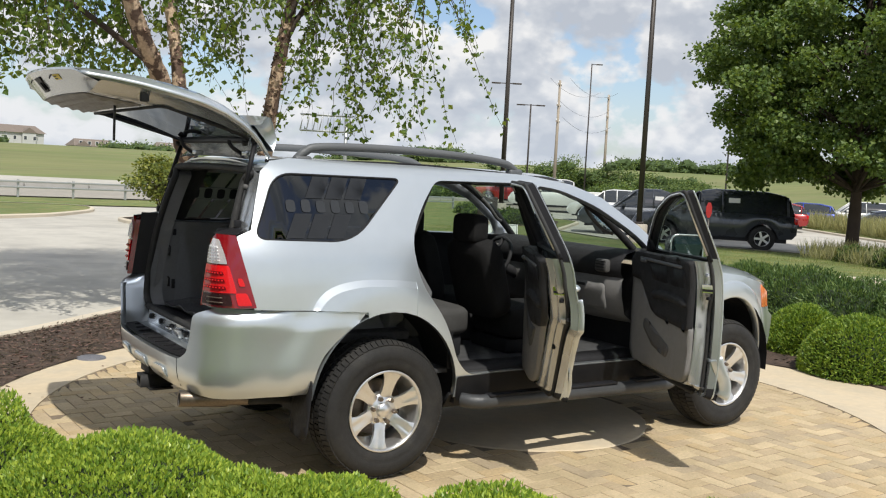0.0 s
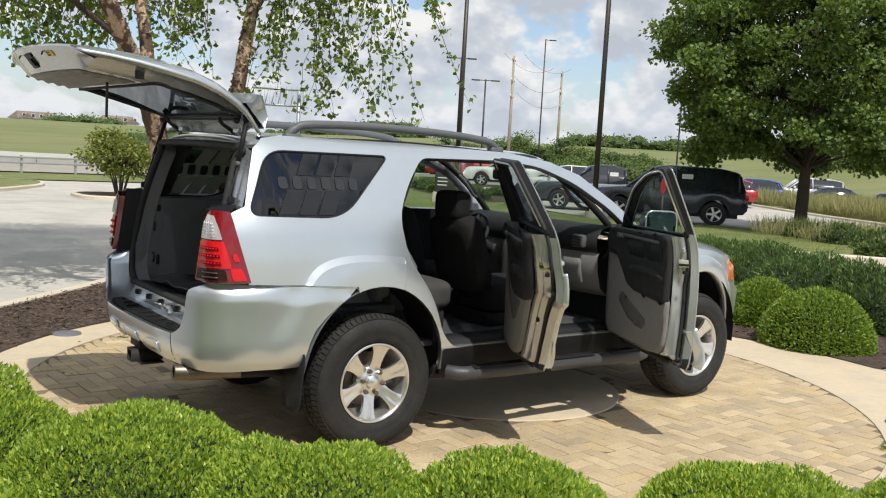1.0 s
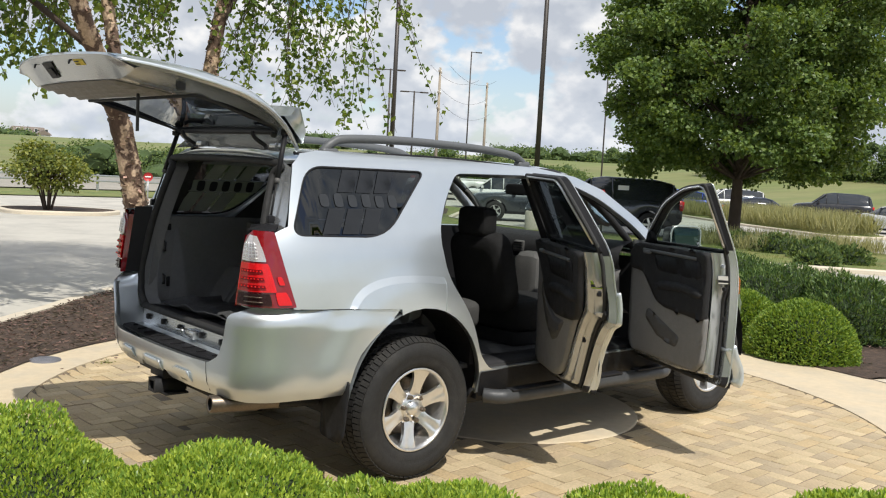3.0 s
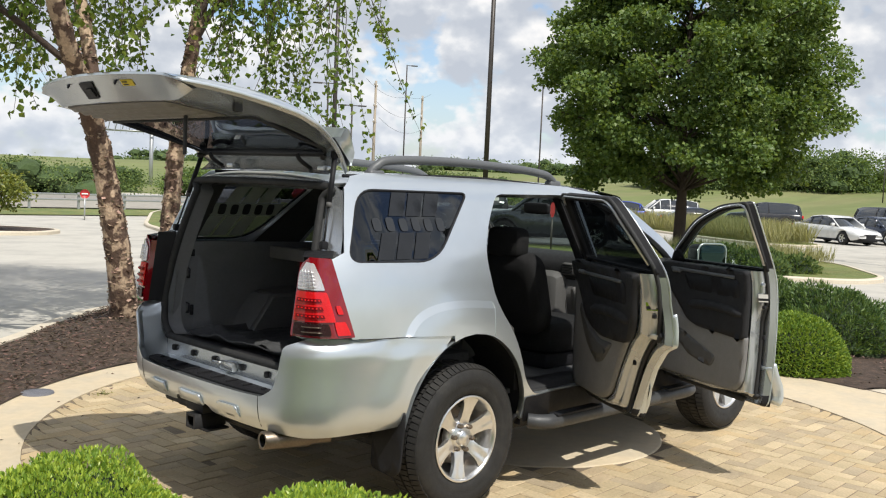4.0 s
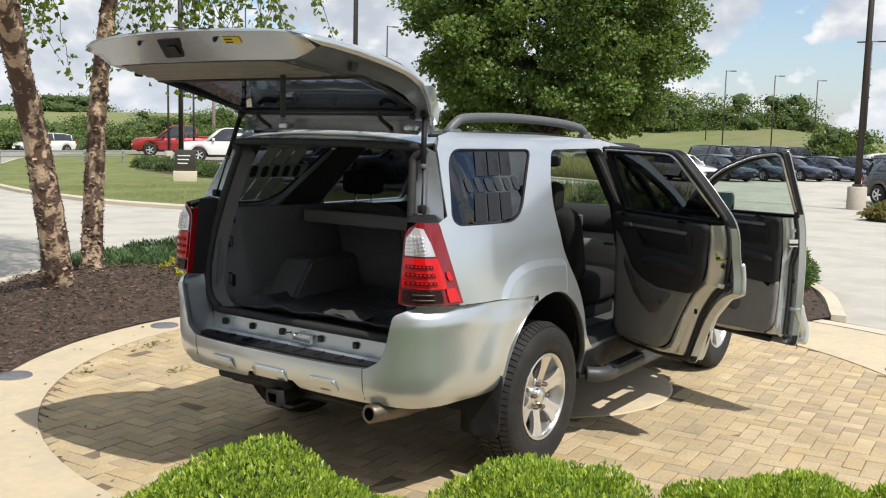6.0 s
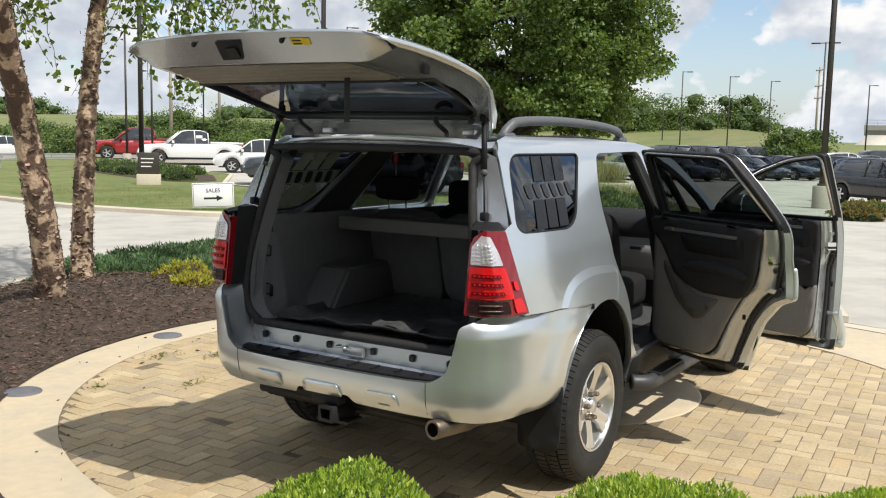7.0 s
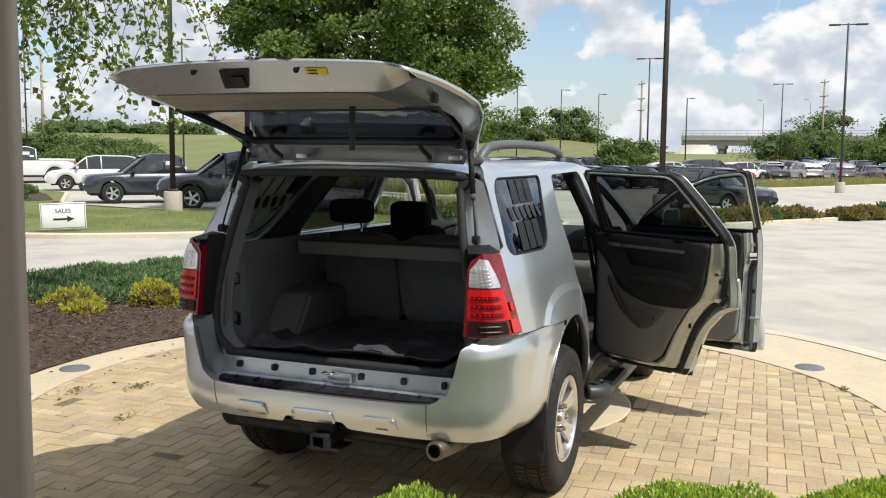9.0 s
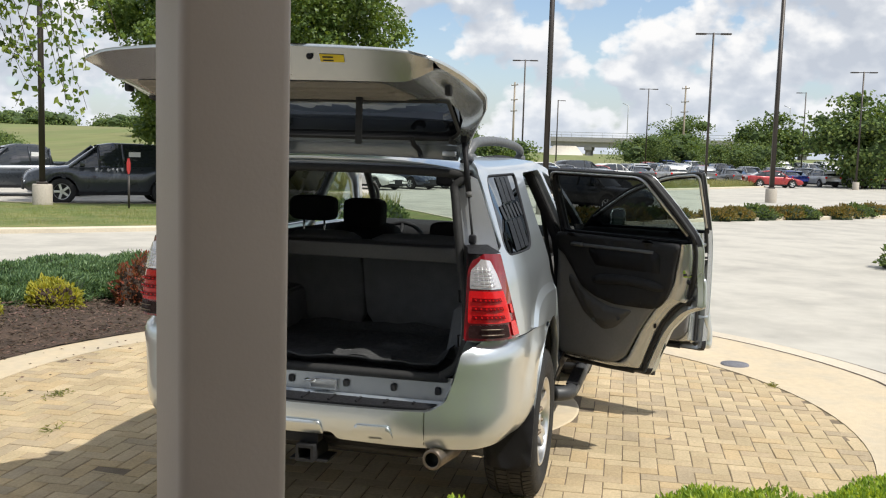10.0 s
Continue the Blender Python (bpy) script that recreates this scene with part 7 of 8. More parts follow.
        for k in range(count):
            t = 0.35 + 0.65 * (int(rng.random() * 4) + 0.35 * rng.random()) / 4
            q = path[min(len(path) - 1, int(t * (len(path) - 1)))]
            strand((q.x + rng.normal() * 0.16, q.y + rng.normal() * 0.16, q.z), max(low + rng.gamma(1.6, 0.35), low) if rng.random() > 0.15 else low, (rng.normal(), rng.normal()), 6.0)
    for k in range(22):
        a = rng.uniform(0, math.tau)
        base = Vector(stems[k % 3][-2])
        tip = base + Vector((math.cos(a) * 1.8, math.sin(a) * 1.8, rng.uniform(0.2, 1.6)))
        limb(bm, [base - o, base.lerp(tip, 0.5) + Vector((0, 0, 0.3)) - o, tip - o], 0.03, 0.008, 5, 4)
    part("branch", bm, BARK_DARK, e, "thin brown hanging twigs")["kind"] = "stuff"
    # high crown
    n = 60000
    cc = rng.uniform(-1, 1, size=(700, 3))
    cc = cc[(cc ** 2).sum(1) < 1.0][:330] * [3.6, 3.0, 3.3] + [-0.5, 5.9, 7.6]
    pick = rng.integers(0, len(cc), n)
    up = cc[pick] + rng.normal(size=(n, 3)) * [0.34, 0.34, 0.28]
    up = up[up[:, 2] > 4.4]
    cs2 = np.concatenate([np.array(cs), up - np.array(o)])
    ds2 = np.concatenate([np.array(ds), rng.normal(size=up.shape) * [1, 1, 0.6] - [0, 0, 0.5]])
    leaves("crown", cs2, ds2, 0.072, BIRCH_LEAF, e, "green birch leaves", width=0.8, rng=rng)


birch()


def cores(name, centres, radius, mtl, parent=None, seed=0):
    """Inner foliage coloured as in shade: small lumpy masses behind the outer leaves, joined."""
    b = bmesh.new()
    bmesh.ops.create_icosphere(b, subdivisions=2, radius=1.0)
    v0 = np.array([v.co for v in b.verts])
    f0 = np.array([[v.index for v in f.verts] for f in b.faces])
    b.free()
    rng = np.random.default_rng(seed)
    k = len(centres)
    v = v0[None] * (1 + 0.22 * rng.normal(size=(k, len(v0), 1))) * (np.array(radius) * rng.uniform(0.75, 1.15, (k, 1)))[:, None, :] + np.array(centres)[:, None, :]
    f = f0[None] + (np.arange(k) * len(v0))[:, None, None]
    return arrays(name, v.reshape(-1, 3), f.reshape(-1, 3), mtl, parent)


def tree(name, at, h, crown, r, n, size, label, trunk=0.16, seed=0, leaf=MAPLE_LEAF, clumps=220, clump_r=0.7, group="", width=0.8, sprays=0):
    """Tapered trunk, limbs and a crown of leafy boughs with gaps; crown: height of its middle and half height."""
    rng = np.random.default_rng(seed)
    e = tagged(empty(name, at), label, "tree", group)
    bm = limb(bmesh.new(), [(0, 0, -0.1), (trunk * 0.2, 0, crown[0] * 0.3), (0, trunk * 0.4, crown[0] * 0.7), (0, 0, h * 0.85)], trunk, trunk * 0.2, 10, 6, 0.1, seed)
    part("trunk", bm, BARK_DARK, e)
    cz, hz = crown
    lb = bmesh.new()
    if sprays:
        # boughs rise from the trunk and end in flat, drooping sprays of leaves
        cs = []
        for k in range(sprays):
            t = ((k + 0.5) / sprays) ** 0.85
            a = k * 2.39996 + rng.normal() * 0.25
            z = cz - hz * 0.93 + hz * 1.91 * t
            lobe = 1 + 0.34 * noise.noise(Vector((math.cos(a) * 2.2, math.sin(a) * 2.2, z * 0.7 + seed)))
            reach = r * lobe * (1 - abs(2 * t - 0.80) ** 2.6 * (0.66 if t < 0.4 else 0.70))
            tip = Vector((math.cos(a) * reach, math.sin(a) * reach, z))
            root = Vector((0, 0, max(cz - hz * 0.95, z - reach * 0.55)))
            mid = root.lerp(tip, 0.55) + Vector((0, 0, 0.10 * reach))
            if k % 2 == 0:
                limb(lb, [root, mid, tip], trunk * 0.24, 0.012, 5, 4)
            side = Vector((-math.sin(a), math.cos(a), 0))
            for q in range(9):
                f = 0.42 + 0.60 * rng.random() ** 0.7
                p = root.lerp(mid, f / 0.55) if f < 0.55 else mid.lerp(tip, (f - 0.55) / 0.45)
                cs.append(p + side * rng.normal() * 0.20 * reach * (1.15 - 0.5 * f) + Vector((0, 0, rng.normal() * 0.16)))
        c = np.array(cs)
    else:
        c = rng.normal(size=(clumps * 4, 3))
        c /= np.linalg.norm(c, axis=1)[:, None]
        c *= (rng.random(len(c)) ** 0.38)[:, None]
        lump = np.array([1 + 0.22 * noise.noise(Vector(p) * 2.1 + Vector((seed, 1, 0))) for p in c])
        c = c * lump[:, None] * [r, r, hz] + [0, 0, cz]
        # a broad skirt, narrower at the top
        ok = (np.hypot(c[:, 0], c[:, 1]) < r * (1.08 - 0.45 * np.clip((c[:, 2] - cz) / hz, -0.2, 1.0)))
        c = c[ok][:clumps]
        for p in c[:: max(1, len(c) // 34)]:
            s = Vector((0, 0, max(cz - hz * 0.85, min(h * 0.75, p[2] * 0.72))))
            q = Vector(p)
            limb(lb, [s, s.lerp(q, 0.5) + Vector((0, 0, 0.12 * r)), q], trunk * 0.28, 0.012, 5, 4)
    part("limb", lb, BARK_DARK, e)["kind"] = "stuff"
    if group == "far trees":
        cores("inner_crown", c[::3], [clump_r * 0.46, clump_r * 0.46, clump_r * 0.34], FAR_SHADE, e, seed)["kind"] = "stuff"
    pick = rng.integers(0, len(c), n)
    pos = c[pick] + np.clip(rng.normal(size=(n, 3)), -1.8, 1.8) * [clump_r, clump_r, clump_r * (0.62 if sprays else 0.42)] * 0.5
    d = rng.normal(size=(n, 3)) * [1, 1, 0.6] + (pos - [0, 0, cz]) / [r, r, hz] * (0.35 if sprays else 0.8) - [0, 0, 0.30]
    leaves("crown", pos, d, size, leaf, e, width=width, rng=rng)
    return e


MAPLE_AT = (25.8, 13.1)
tree("maple_tree", (*MAPLE_AT, rest_height(*MAPLE_AT) + 0.06), 12.0, (6.75, 4.85), 4.7, 180000, 0.138, "full green shade tree with a dark trunk", 0.24, 3, MAPLE_LEAF, clump_r=0.54, sprays=112, width=0.95)


def tall_grass(name, pts, n, h, mtl, label, seed, lift=0.06):
    rng = np.random.default_rng(seed)
    lo, hi = np.min(pts, 0), np.max(pts, 0)
    x, y = rng.uniform(lo[0], hi[0], n * 4), rng.uniform(lo[1], hi[1], n * 4)
    ok = inside(pts, x, y)
    x, y = x[ok][:n], y[ok][:n]
    k = np.array([noise.noise(Vector((a * 0.5, b * 0.5, seed))) for a, b in zip(x, y)])
    sel = k > -0.25
    x, y = x[sel], y[sel]
    z = np.array([rest_height(a, b) for a, b in zip(x, y)]) + lift
    d = np.c_[rng.normal(size=(len(x), 2)) * 0.3, np.ones(len(x))]
    ob = leaves(name, np.c_[x, y, z], d, h, mtl, width=0.035, fold=0.01, rng=rng)
    return tagged(ob, label, "grass", kind="stuff")


tall_grass("feather_grass", [(22.6, 8.2), (26.4, 7.8), (27.4, 9.6), (25.0, 13.0), (22.0, 12.4), (21.0, 9.4)], 5000, 0.55, DRY_LEAF, "tall pale feather grass under the tree", 61)
tall_grass("feather_grass", [(37.4, 15.0), (39.4, 14.0), (41.8, 15.8), (47.2, 23.0), (50.0, 30.4), (48.0, 31.4), (44.8, 26.8), (41.0, 21.4)], 14000, 0.95, DRY_LEAF, "tall pale feather grass between the lots", 62)
tall_grass("meadow_grass", [(55.4, 4.2), (62.0, 0.0), (79.5, -8.4), (80.9, -6.2), (63.8, 2.2), (57.0, 6.6)], 14000, 0.5, DRY_LEAF, "dry grass strip", 63)
tall_grass("lawn_grass", [(11.2, 17.7), (11.5, 13.9), (14.4, 10.5), (18.2, 6.6), (19.6, 5.0), (24, 7.6), (23.0, 14.0), (20.0, 18.6), (18.0, 26.0), (13.0, 24)], 26000, 0.10, BLADE, "short lawn blades", 64)
rng_b = np.random.default_rng(77)
for i in range(26):
    t = i / 25
    x, y = 22.6 + 21 * t + rng_b.normal() * 0.25, 0.9 - 17.5 * t ** 1.25 + rng_b.normal() * 0.25
    r = rng_b.uniform(0.48, 0.70)
    if i % 13 == 7:
        continue
    bush("rose_shrub", (x + 0.5, y + 0.4, rest_height(x, y) + 0.06), (r * 1.2, r * 1.2, r * 0.62), 1100, 0.11, KERB_LEAF if i % 3 != 1 else FAR_LEAF, SHRUB_SHADE, "low olive-brown shrub along the kerb", "shrub", "kerb shrubs", 0.35, 600 + i, 0.5, 0.4)
for i, (x, y, r, h) in enumerate([(21.0, 7.6, 0.7, 0.5), (21.8, 9.2, 0.7, 0.55), (22.6, 10.8, 0.6, 0.5), (20.3, 6.4, 0.6, 0.45), (27.2, 37.2, 0.9, 0.62), (26.6, 35.5, 0.9, 0.6), (25.6, 33.4, 0.9, 0.62), (24.6, 30.0, 0.95, 0.66), (23.6, 28.2, 0.8, 0.6), (27.6, 31.6, 0.7, 0.42), (18.6, 6.3, 0.5, 0.4), (14.0, -6.0, 0.7, 0.6)]):
    bush("low_shrub", (x, y, rest_height(x, y) + 0.05), (r, r, h), 1200, 0.11, FAR_LEAF, SHRUB_SHADE, "low rounded green shrub", "shrub", "lot shrubs", 0.25, 700 + i, 0.5, 0.35)
# shrub with several stems on the traffic island
sh = tree("multi_stem_shrub", (6.6, 25.0, rest_height(6.6, 25.0) + 0.06), 2.0, (1.42, 0.78), 1.0, 3800, 0.115, "yellow-green multi-stemmed shrub on the traffic island", 0.05, 21, SHRUB_LEAF, 34, 0.48)
for k in range(7):
    a = k * 0.9
    part("stem", limb(bmesh.new(), [(0.1 * math.cos(a), 0.1 * math.sin(a), 0), (0.3 * math.cos(a), 0.3 * math.sin(a), 0.7), (0.6 * math.cos(a), 0.6 * math.sin(a), 1.5)], 0.035, 0.012, 6), BARK_DARK, sh)


def weed(x, y, r, n, seed):
    rng = np.random.default_rng(seed)
    c = np.c_[x + rng.normal(size=n) * r, y + rng.normal(size=n) * r * 0.5, np.full(n, 0.0)]
    d = np.c_[rng.normal(size=(n, 2)) * 0.9, np.ones(n) * 0.35]
    return tagged(leaves("weed", c, d, 0.038, DRY_BLADE, width=0.09, rng=rng), "small grassy weed growing in the paver joints", "weed", kind="stuff")


for i, (x, y, r, n) in enumerate([(0.82, 2.58, 0.06, 80), (0.52, 2.91, 0.08, 50), (2.92, -2.33, 0.04, 50), (-0.3, 2.55, 0.05, 30), (0.1, 2.1, 0.06, 30)]):
    weed(x, y, r, n, 800 + i)


# ---- post beside the walk, poles, signs ----
def taupe_post():
    m = Vector((-3.853, -1.027))
    ex, ey = Vector((0.688, -0.725)), Vector((0.725, 0.688))
    w = 0.120
    t = Matrix(((ex.x, ey.x, 0, m.x + (ex.x + ey.x) * w / 2), (ex.y, ey.y, 0, m.y + (ex.y + ey.y) * w / 2), (0, 0, 1, 0), (0, 0, 0, 1)))
    e = tagged(empty("canopy_post"), "square taupe painted metal post", "post")
    part("shaft", box_bm((-w / 2, -w / 2, -0.03), (w / 2, w / 2, 4.2), 0.012, 3, None, t), POST_PAINT, e)
    part("base_plate", box_bm((-0.11, -0.11, -0.035), (0.11, 0.11, -0.012), 0.004, 1, None, t), DARK_STEEL, e)


    # canopy out of view, added so that the post stands in its shade
    c = tagged(empty("entrance_canopy"), "unseen flat taupe canopy roof added to shade the post", "canopy")
    part("roof_slab", box_bm((-10.5, -8.5, 4.2), (-3.55, -0.75, 4.55), 0.02, 1), POST_PAINT, c)
    part("fascia", box_bm((-3.56, -8.55, 4.05), (-3.48, -0.70, 4.62), 0.01, 1), WHITE, c)
    structure(part("wall_north", box_bm((-10.8, -12.0, -0.1), (-10.5, 4.0, 5.6), 0), SIDING), "pale building wall behind the walk", "wall")


taupe_post()


def lamp_post(x, y, h, arms=1, footing=False, turn=0.0, thick=0.075, label="tall dark bronze parking lot lamp post"):
    g = rest_height(x, y)
    e = tagged(empty("street_lamp", (x, y, g), turn), label, "lamp post", "lot lamps")
    z0 = 0.0
    if footing:
        part("footing", lathe([(0.0, 0.72), (0.27, 0.72), (0.30, 0.69), (0.30, -0.1)], pose(0, 0, 0), 24), FOOTING, e, "round concrete footing")
        part("base_cover", box_bm((-0.16, -0.16, 0.72), (0.16, 0.16, 0.80), 0.02), POLE, e)
        z0 = 0.72
    else:
        part("footing", lathe([(0.0, 0.62), (0.25, 0.62), (0.28, 0.6), (0.28, -0.1)], pose(0, 0, 0), 16), FOOTING, e, "round concrete footing")
    part("pole", tube([(0, 0, z0), (0, 0, h)], [thick * 1.05, thick * 0.8], 4), POLE, e)
    for k in range(arms):
        s = 1 if k == 0 else -1
        part("arm", box_bm((min(0, s * 0.5), -0.03, h - 0.10), (max(0, s * 0.5), 0.03, h - 0.04), 0.005), POLE, e)
        part("lamp_head", box_bm((s * 0.75 - 0.33, -0.17, h - 0.12), (s * 0.75 + 0.33, 0.17, h - 0.03), 0.03), POLE, e)
    return e


lamp_post(20.8, 17.9, 11.2, 2, True, 40, 0.12)
lamp_post(28.8, 3.1, 11.2, 2, True, 100, 0.14)
lamp_post(29.1, 36.9, 13.0, 2, True, 40, 0.16)
lamp_post(48.0, -6.4, 11.0, 1, True, 100, 0.15)
for x, y, h, n, tn in ((38.0, 48.9, 9.0, 2, -35), (41.9, 50.9, 7.85, 2, -35), (61.5, 66.2, 14.1, 1, -40), (65.8, 51.9, 12.15, 1, -45), (99.2, 30.7, 10.0, 1, -70), (109.0, 28.1, 10.0, 1, -70), (121.0, 26.1, 10.0, 1, -70), (75.2, 11.6, 10.2, 2, 95), (108.0, 2.3, 10.0, 2, 95),
                       (56.5, -3.2, 10.0, 2, 95), (114.0, -15.7, 10.0, 1, 90), (82.0, -16.4, 10.0, 2, 90), (135, 45, 9.5, 1, -60), (125.0, 15.0, 9.0, 1, -60)):
    lamp_post(x, y, h, n, False, tn, 0.10)


def utility_pole(x, y, h):
    e = tagged(empty("utility_pole", (x, y, rest_height(x, y)), 40), "weathered wooden utility pole with crossarms", "utility pole", "utility poles")
    part("pole", tube([(0, 0, -0.2), (0, 0, h)], [0.19, 0.12], 10), WOOD, e)
    for z in (h - 0.5, h - 2.6, h - 4.2):
        part("crossarm", box_bm((-0.9, -0.06, z), (0.9, 0.06, z + 0.12), 0), WOOD, e)
        for s in (-0.8, 0.8):
            part("insulator", lathe([(0.0, 0.22), (0.05, 0.2), (0.06, 0.0)], pose(s, 0, z + 0.12), 8), GALV, e)
    return e


UP = [(59.0, 68.0, 12.3), (71.8, 74.5, 12.3), (130, 22, 12), (150, -2, 12.5)]
for p in UP:
    utility_pole(*p)
for dz, off in ((-0.15, -0.7), (-0.15, 0.7), (-2.3, 0.0), (-4.0, 0.3)):
    p, q = (Vector((x + off, y - off, h + dz)) for x, y, h in UP[:2])
    pts = [p.lerp(q, i / 10) - Vector((0, 0, 1.1 * (1 - (i / 5 - 1) ** 2))) for i in range(11)]
    tagged(part("power_line", tube(pts, 0.013, 4), DARK_STEEL), "thin black sagging power line", "cable", "power lines")


def text_mesh(name, body, size, m, mtl, parent):
    cu = bpy.data.curves.new(name, "FONT")
    cu.body, cu.size, cu.align_x, cu.extrude = body, size, "CENTER", 0.002
    cu.materials.append(mtl)
    ob = new(name, cu)
    ob.parent = parent
    ob.matrix_basis = m
    return ob


def sales_sign():
    x, y = 11.9, 14.0
    g = rest_height(x, y) + 0.07
    e = tagged(empty("yard_sign", (x, y, g), -48), "white yard sign reading SALES with a black arrow", "sign")
    e.rotation_euler = (0, radians(-2.0), radians(-48))
    part("board", box_bm((-0.49, -0.010, 0.06), (0.49, 0.010, 0.66), 0.006), WHITE, e)
    for a, b in (((-0.465, 0.085), (0.465, 0.085)), ((-0.465, 0.635), (0.465, 0.635)), ((-0.465, 0.085), (-0.465, 0.635)), ((0.465, 0.085), (0.465, 0.635))):
        part("border_line", box_bm((min(a[0], b[0]) - 0.005, -0.014, min(a[1], b[1]) - 0.005), (max(a[0], b[0]) + 0.005, -0.0105, max(a[1], b[1]) + 0.005), 0), BLACK_INK, e)
    text_mesh("lettering", "SALES", 0.135, pose(0, -0.0125, 0.43, 90, 0, 0), BLACK_INK, e)
    part("arrow", sheet([(-0.22, 0.262), (0.08, 0.262), (0.08, 0.215), (0.24, 0.286), (0.08, 0.357), (0.08, 0.310), (-0.22, 0.310)], [], 0.2, lambda u, v: (u, -0.012, v), 0.002), BLACK_INK, e)
    for q in (-0.32, 0.32):
        part("leg", tube([(q, 0, -0.05), (q, 0, 0.1)], 0.010, 6), GALV, e)


sales_sign()


def small_signs():
    x, y = 20.6, 14.7
    e = tagged(empty("stop_sign", (x, y, rest_height(x, y) + 0.07), 20), "red octagonal sign on a dark post", "sign")
    part("post", tube([(0, 0, -0.05), (0, 0, 1.0)], 0.035, 8), POLE, e)
    part("plate", sheet([(0.26 * math.cos(radians(22.5 + 45 * k)), 1.28 + 0.26 * math.sin(radians(22.5 + 45 * k))) for k in range(8)], [], 0.3, lambda u, v: (u, 0, v), 0.01), SIGN_RED, e)
    x, y = 13.5, 33.5
    e = tagged(empty("road_sign", (x, y, rest_height(x, y)), -28), "red round sign on a post by the entrance", "sign")
    part("post", tube([(0, 0, -0.05), (0, 0, 0.9)], 0.03, 8), GALV, e)
    part("plate", lathe([(0.0, 0.0), (0.19, 0.0), (0.19, 0.02)], pose(0, 0, 1.05, 90, 0, 0), 24), SIGN_RED, e)
    part("white_bar", box_bm((-0.12, -0.035, 1.03), (0.12, -0.02, 1.08), 0), WHITE, e)
    x, y = 20.3, 26.1
    e = tagged(empty("direction_sign", (x, y, rest_height(x, y) + 0.05), -42), "dark monument sign on a pale concrete base", "sign")
    part("base", box_bm((-0.45, -0.25, -0.1), (0.45, 0.25, 0.42), 0.02), KERB, e)
    part("panel", box_bm((-0.40, -0.10, 0.42), (0.40, 0.10, 1.25), 0.02), POLE, e)
    for k in range(3):
        part("text_bar", box_bm((-0.28, -0.108, 1.0 - 0.15 * k), (0.2 - 0.05 * k, -0.1005, 1.04 - 0.15 * k), 0), WHITE, e)
    # round well lids set in the concrete band
    for x, y in ((-0.70, 2.83), (3.60, -2.08), (1.05, 3.42)):
        tagged(part("well_light", lathe([(0.0, 0.012), (0.07, 0.012), (0.075, 0.010), (0.115, 0.010), (0.12, 0.0)], pose(x, y, 0.004), 28), GRATE), "round grey in-ground light lid", "ground light", "well lights")


small_signs()


def guard_rail():
    e = tagged(empty("guard_rail", (0, 43.0, rest_height(0, 43))), "pale steel guard rail along the highway", "guard rail")
    for z in (0.45, 0.72):
        part("rail", box_bm((-60, -0.05, z), (30, 0.03, z + 0.09), 0.01), GALV, e)
    post = part("post", box_bm((-60.05, 0.03, -0.2), (-59.95, 0.13, 0.86), 0), GALV, e)
    for k in range(1, 37):
        o = post.copy()
        scene.collection.objects.link(o)
        o.parent = e
        o.location = (2.5 * k, 0, 0)
    b = tagged(empty("barrier_wall", (0, 60.0, rest_height(0, 60))), "pale concrete highway barrier", "barrier")
    for k in range(30):
        part("segment", box_bm((-60 + 4 * k, -0.2, -0.1), (-60 + 4 * k + 3.97, 0.2, 0.34), 0.05, 1), BRIDGE, b)


guard_rail()


def gantry():
    e = tagged(empty("sign_gantry", (50.0, 102.5, 0), -26), "steel highway sign gantry seen from behind", "sign gantry")
    for y in (-0.7, 0.7):
        for z in (6.6, 8.6):
            part("chord", tube([(-3.2, y, z), (3.4, y, z)], 0.09, 6), GALV, e)
    for k in range(9):
        x = -3.2 + 0.8 * k
        for y in (-0.7, 0.7):
            part("web", tube([(x, y, 6.6), (x + (0.4 if k < 8 else 0), y, 8.6)], 0.05, 5), GALV, e)
    for k in range(10):
        part("panel_rib", box_bm((-3.0 + 0.66 * k, -1.0, 6.2), (-2.96 + 0.66 * k, -0.8, 9.0), 0), GALV, e)
    for x in (2.6,):
        part("mast", tube([(x, 0, -2.0), (x, 0, 8.6)], 0.24, 10), GALV, e)


gantry()


def bridge():
    e = tagged(empty("highway_bridge", (250.0, -2.0, 0), 90), "long grey concrete highway overpass", "bridge")
    part("deck", box_bm((-44, -5, 5.7), (34, 5, 6.9), 0), BRIDGE, e)
    part("girder", box_bm((-44, -4.2, 4.4), (34, 4.2, 5.7), 0), BRIDGE, e)
    for k in range(30):
        part("fence_post", tube([(-44 + 2.68 * k, 5, 6.9), (-44 + 2.68 * k, 5, 8.2)], 0.05, 4), GALV, e)
    part("fence_rail", box_bm((-44, 4.95, 8.1), (34, 5.05, 8.2), 0), GALV, e)
    part("fence_rail", box_bm((-44, 4.95, 7.4), (34, 5.05, 7.5), 0), GALV, e)
    for x in (-30, -12, 8, 24):
        for y in (-3, 0, 3):
            part("pier", tube([(x, y, -1), (x, y, 4.4)], 0.8, 10), BRIDGE, e)
        part("pier_cap", box_bm((x - 1, -4.4, 3.5), (x + 1, 4.4, 4.4), 0), BRIDGE, e)
    part("abutment", strip([(27, 4.6, 4.3), (33, 4.6, 4.3)], [(22, 12, -1.0), (38, 12, -1.0)], 2, None, 0.3), BRIDGE_PALE, e)
    for x in (-26, 3, 14):
        part("light_mast", tube([(x, 4, 6.9), (x, 4, 15.4), (x + 1.5, 4, 16.0)], 0.10, 6), GALV, e)


bridge()


